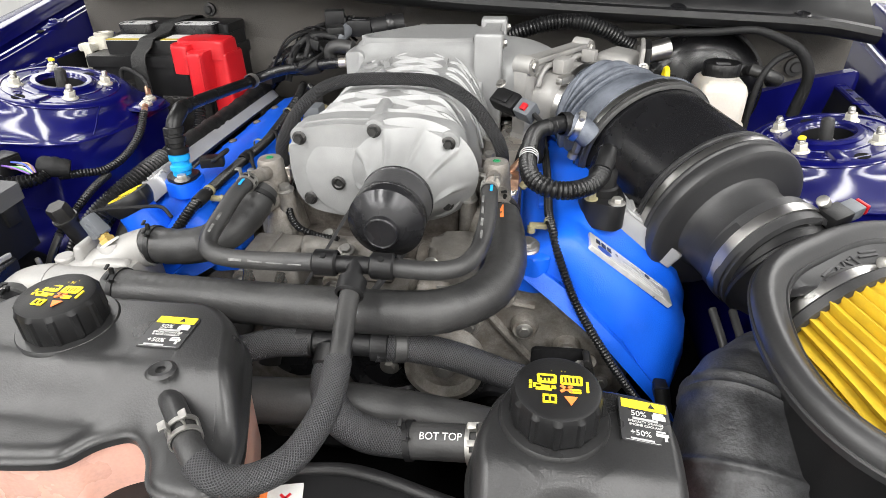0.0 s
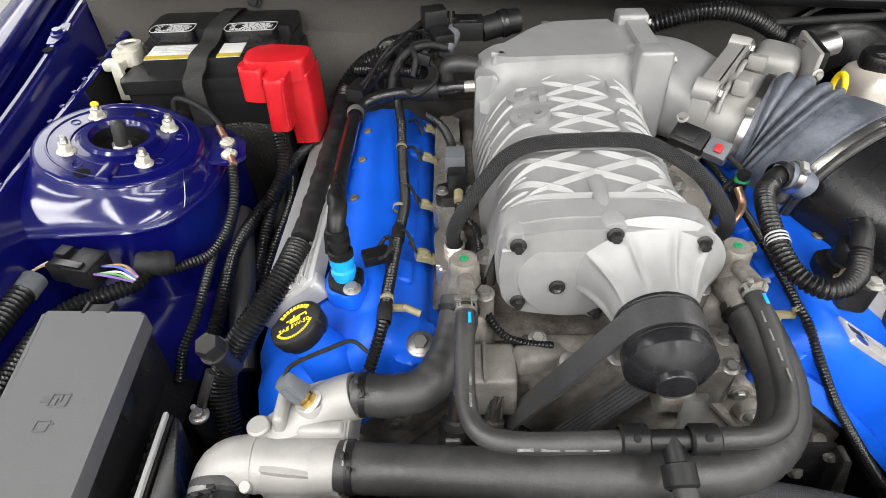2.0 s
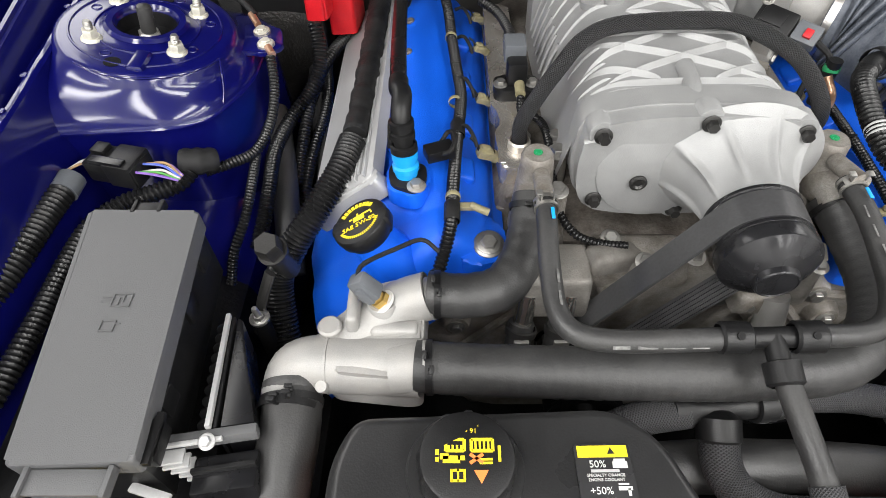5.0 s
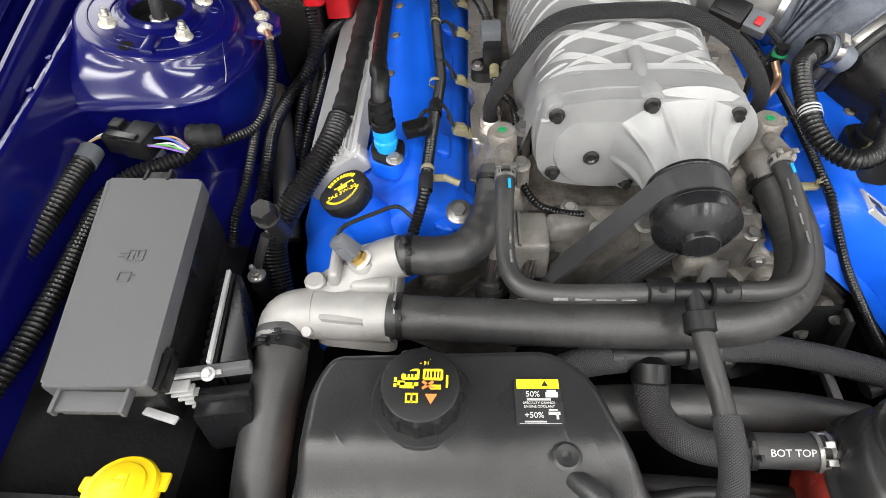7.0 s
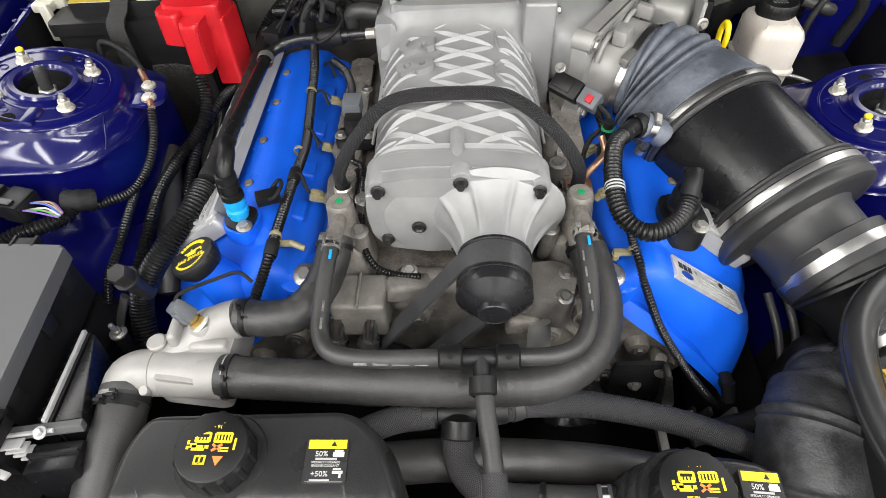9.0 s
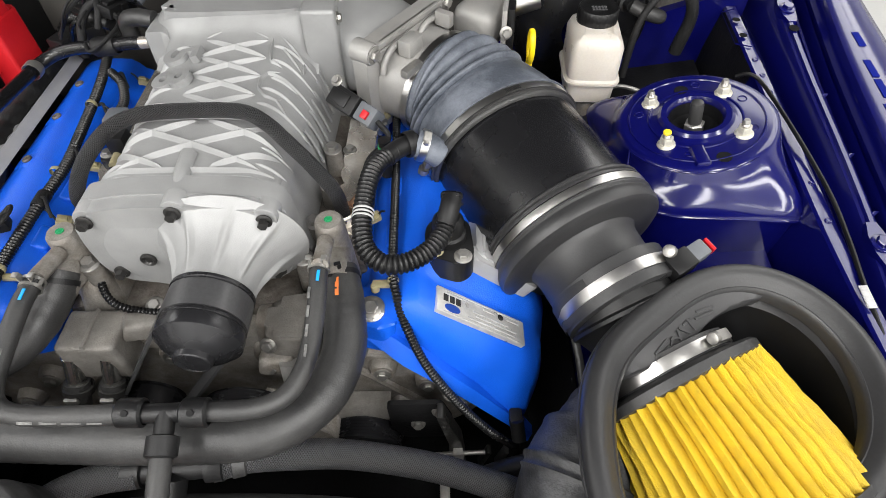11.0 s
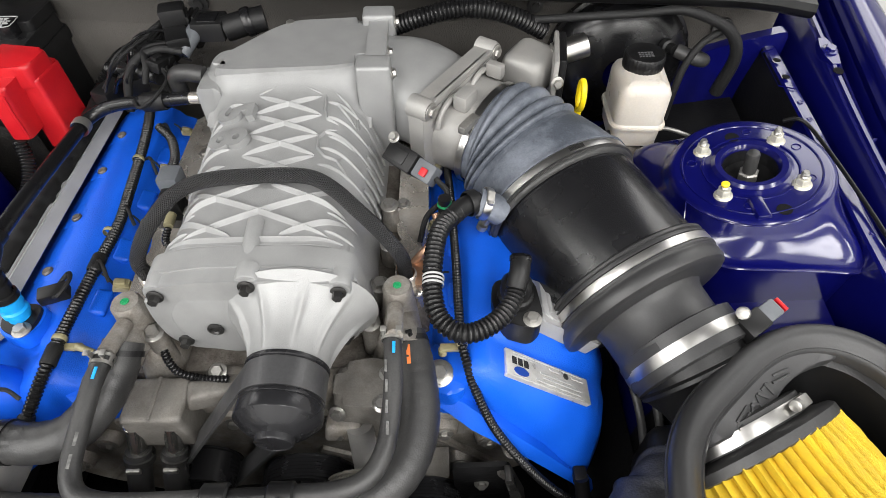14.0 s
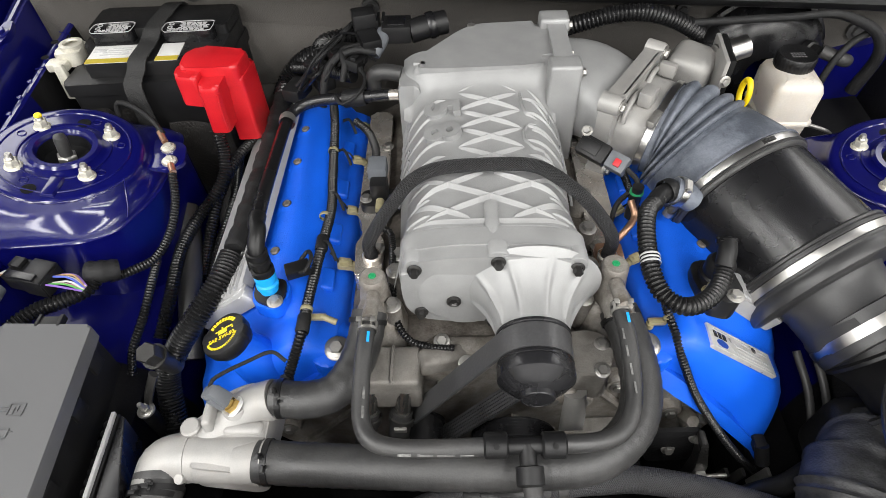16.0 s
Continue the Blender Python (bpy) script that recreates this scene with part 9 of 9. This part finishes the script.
part("shroud", prism(rounded([(-0.34, -0.62), (0.42, -0.62), (0.42, -0.37), (0.16, -0.335), (0.05, -0.315), (-0.05, -0.32), (-0.34, -0.34)], 0.03), 0.7, 0.84, 0.02, 4), PLASTIC, sh)
part("lip", tube([(-0.02, -0.322, 0.84), (0.05, -0.315, 0.842), (0.14, -0.335, 0.84)], 0.006, 10), PLASTIC, sh)
wl = thing("warning_label", (-0.01, -0.4, 0.842), "white warning label with an orange band on the shroud", "label")
lm = plane_pose((-0.016, -0.356, 0.8415), (0.97, 0.24, 0), (-0.24, 0.97, 0))
part("sheet", block((0.062, 0.036, 0.0014), (0, 0, 0), 0.0005, m=lm), LABEL_WHITE, wl)
part("orange_band", block((0.032, 0.034, 0.0008), (-0.014, -0.001, 0.0008), 0.0002, m=lm), LABEL_ORANGE, wl)
part("red_cross", joined(*[block((0.012, 0.0022, 0.0008), (0.017, 0.004, 0.0009), 0, m=lm @ Matrix.Translation((0.017, 0.004, 0)) @ Matrix.Rotation(a, 4, "Z") @ Matrix.Translation((-0.017, -0.004, 0))) for a in (0.8, -0.8)]), RED, wl, "red crossed bars")
part("print", joined(*[block((0.02, 0.002, 0.0006), (-0.014, 0.008 - 0.006 * i, 0.0014), 0, m=lm) for i in range(3)]), LABEL_BLACK, wl, "black print bars")

# rubber inlet elbow in front of the filter box
el = thing("inlet_elbow", (0.4, -0.2, 0.82), "worn grey-black rubber inlet elbow with ribs", "inlet duct")
ELB = material("scuffed_duct_rubber", (0.026, 0.0265, 0.028), 0.5, var=0.35, vs=14, bump=0.35, dirt=0.6, dirt_col=(0.085, 0.086, 0.09), ds=55)
line, _ = spline([(0.48, -0.125, 0.79), (0.455, -0.14, 0.812), (0.425, -0.165, 0.825), (0.402, -0.205, 0.818), (0.39, -0.26, 0.788), (0.384, -0.31, 0.74)], 0.002)
secs = []
n = len(line)
for i, c in enumerate(line):
    s = i / (n - 1)
    t = (line[min(i + 1, n - 1)] - line[max(0, i - 1)]).normalized()
    u = Vector((0.7, 0.7, 0)) - t * t.dot(Vector((0.7, 0.7, 0)))
    u.normalize()
    w = u.cross(t)
    r = 0.056 + 0.007 * math.sin(s * 3.1)
    for q, qw, hh in ((0.1, 0.012, 0.004), (0.2, 0.012, 0.0055), (0.3, 0.01, 0.003), (0.42, 0.008, 0.0042), (0.45, 0.006, 0.003), (0.66, 0.012, 0.005), (0.8, 0.02, 0.008), (0.92, 0.02, 0.008)):
        r += hh * math.exp(-((s - q) / qw) ** 2)
    secs.append(oval(c, u, w, r, r * 0.92, 40, 2.2))
part("duct", loft(secs, closed=True), ELB, el, angle=70)
part("flange", block((0.05, 0.012, 0.05), (0.47, -0.12, 0.82), 0.006, m=None), ELB, el)

# dark clutter low beside the right bank: tensioner bracket, bolts, pipes
cl = thing("tensioner_bracket", (0.27, -0.1, 0.72), "dark bracket with studs low in front of the engine", "bracket")
bp = part("plate", prism(rounded([(0.198, 0.81), (0.262, 0.812), (0.275, 0.77), (0.27, 0.72), (0.215, 0.715), (0.2, 0.75)], 0.008), 0.094, 0.1, 0.0015, m=stand), DARK, cl)
part("lever_plate", prism(rounded([(0.256, 0.815), (0.264, 0.815), (0.286, 0.74), (0.292, 0.68), (0.272, 0.68), (0.27, 0.74)], 0.004), 0.1, 0.118, 0.002, m=stand), IRON, cl)
for at in ((0.233, -0.1, 0.759), (0.259, -0.1, 0.794)):
    bolt("bolt", at, (0, -0.9, 0.4), 0.006, ZINC, parent=bp, h=0.007)
part("cross_stud", tube([(0.248, -0.122, 0.714), (0.315, -0.122, 0.722)], 0.003, 10), ZINC, cl)
part("stud_nut", lathe([(0, -0.006), (0.0085, -0.006), (0.0085, 0.006), (0, 0.006)], 6, axis_pose((0.282, -0.122, 0.718), (1, 0, 0.1))), ZINC, cl)
for x in (0.316, 0.338, 0.372):
    part("clip", block((0.006, 0.012, 0.05), (0, 0, 0), 0.0015, m=pose(x, -0.115, 0.69, 0, 12)), ZINC if x > 0.36 else IRON, cl)
part("light_lug", lathe([(0.011, -0.02), (0.01, 0.006), (0.008, 0.009), (0, 0.009)], 20, axis_pose((0.272, -0.062, 0.764), (0, -0.7, 0.7))), CAST_RAW, cl)
part("lever", block((0.012, 0.05, 0.012), (0.265, -0.155, 0.725), 0.003), ZINC, cl)
wp = thing("cast_wedge", (0.165, -0.07, 0.78), "pale cast wedge foot on the timing cover", "casting")
part("wedge", prism([(0.13, 0.735), (0.195, 0.735), (0.178, 0.66), (0.15, 0.66)], 0.045, 0.085, 0.004, m=stand), CAST_MID, wp)
hose("power_steering_hose", [(0.3, -0.16, 0.73), (0.34, -0.15, 0.74), (0.38, -0.14, 0.74), (0.42, -0.12, 0.73)], 0.013, RUBBER, "short black hose with a metal clamp low by the elbow", seg=16)
for pts in ([(0.43, 0.02, 0.8), (0.44, -0.03, 0.77), (0.445, -0.08, 0.72), (0.44, -0.12, 0.66)], [(0.455, 0.02, 0.8), (0.463, -0.03, 0.77), (0.467, -0.08, 0.72), (0.46, -0.12, 0.66)]):
    hose("cooler_pipe", pts, 0.0054, RUBBER, "thin dark cooler pipe down beside the blue cover", "pipe", seg=12, group="cooler pipes")
t = thing("cam_sensor", (0.35, -0.1, 0.74), "black plug at the lower corner of the blue cover", "sensor")
part("plug", block((0.016, 0.02, 0.016), (0.352, -0.095, 0.762), 0.004), PLASTIC, t)
part("barrel", tube([(0.352, -0.1, 0.768), (0.356, -0.115, 0.745)], 0.009, 14), PLASTIC, t)
t = thing("lower_filter_shield", (0.45, -0.1, 0.78), "black moulded shield beneath the airflow meter", "shield")
part("shield", block((0.09, 0.07, 0.12), (0.47, -0.09, 0.77), 0.03, 4), PLASTIC, t)
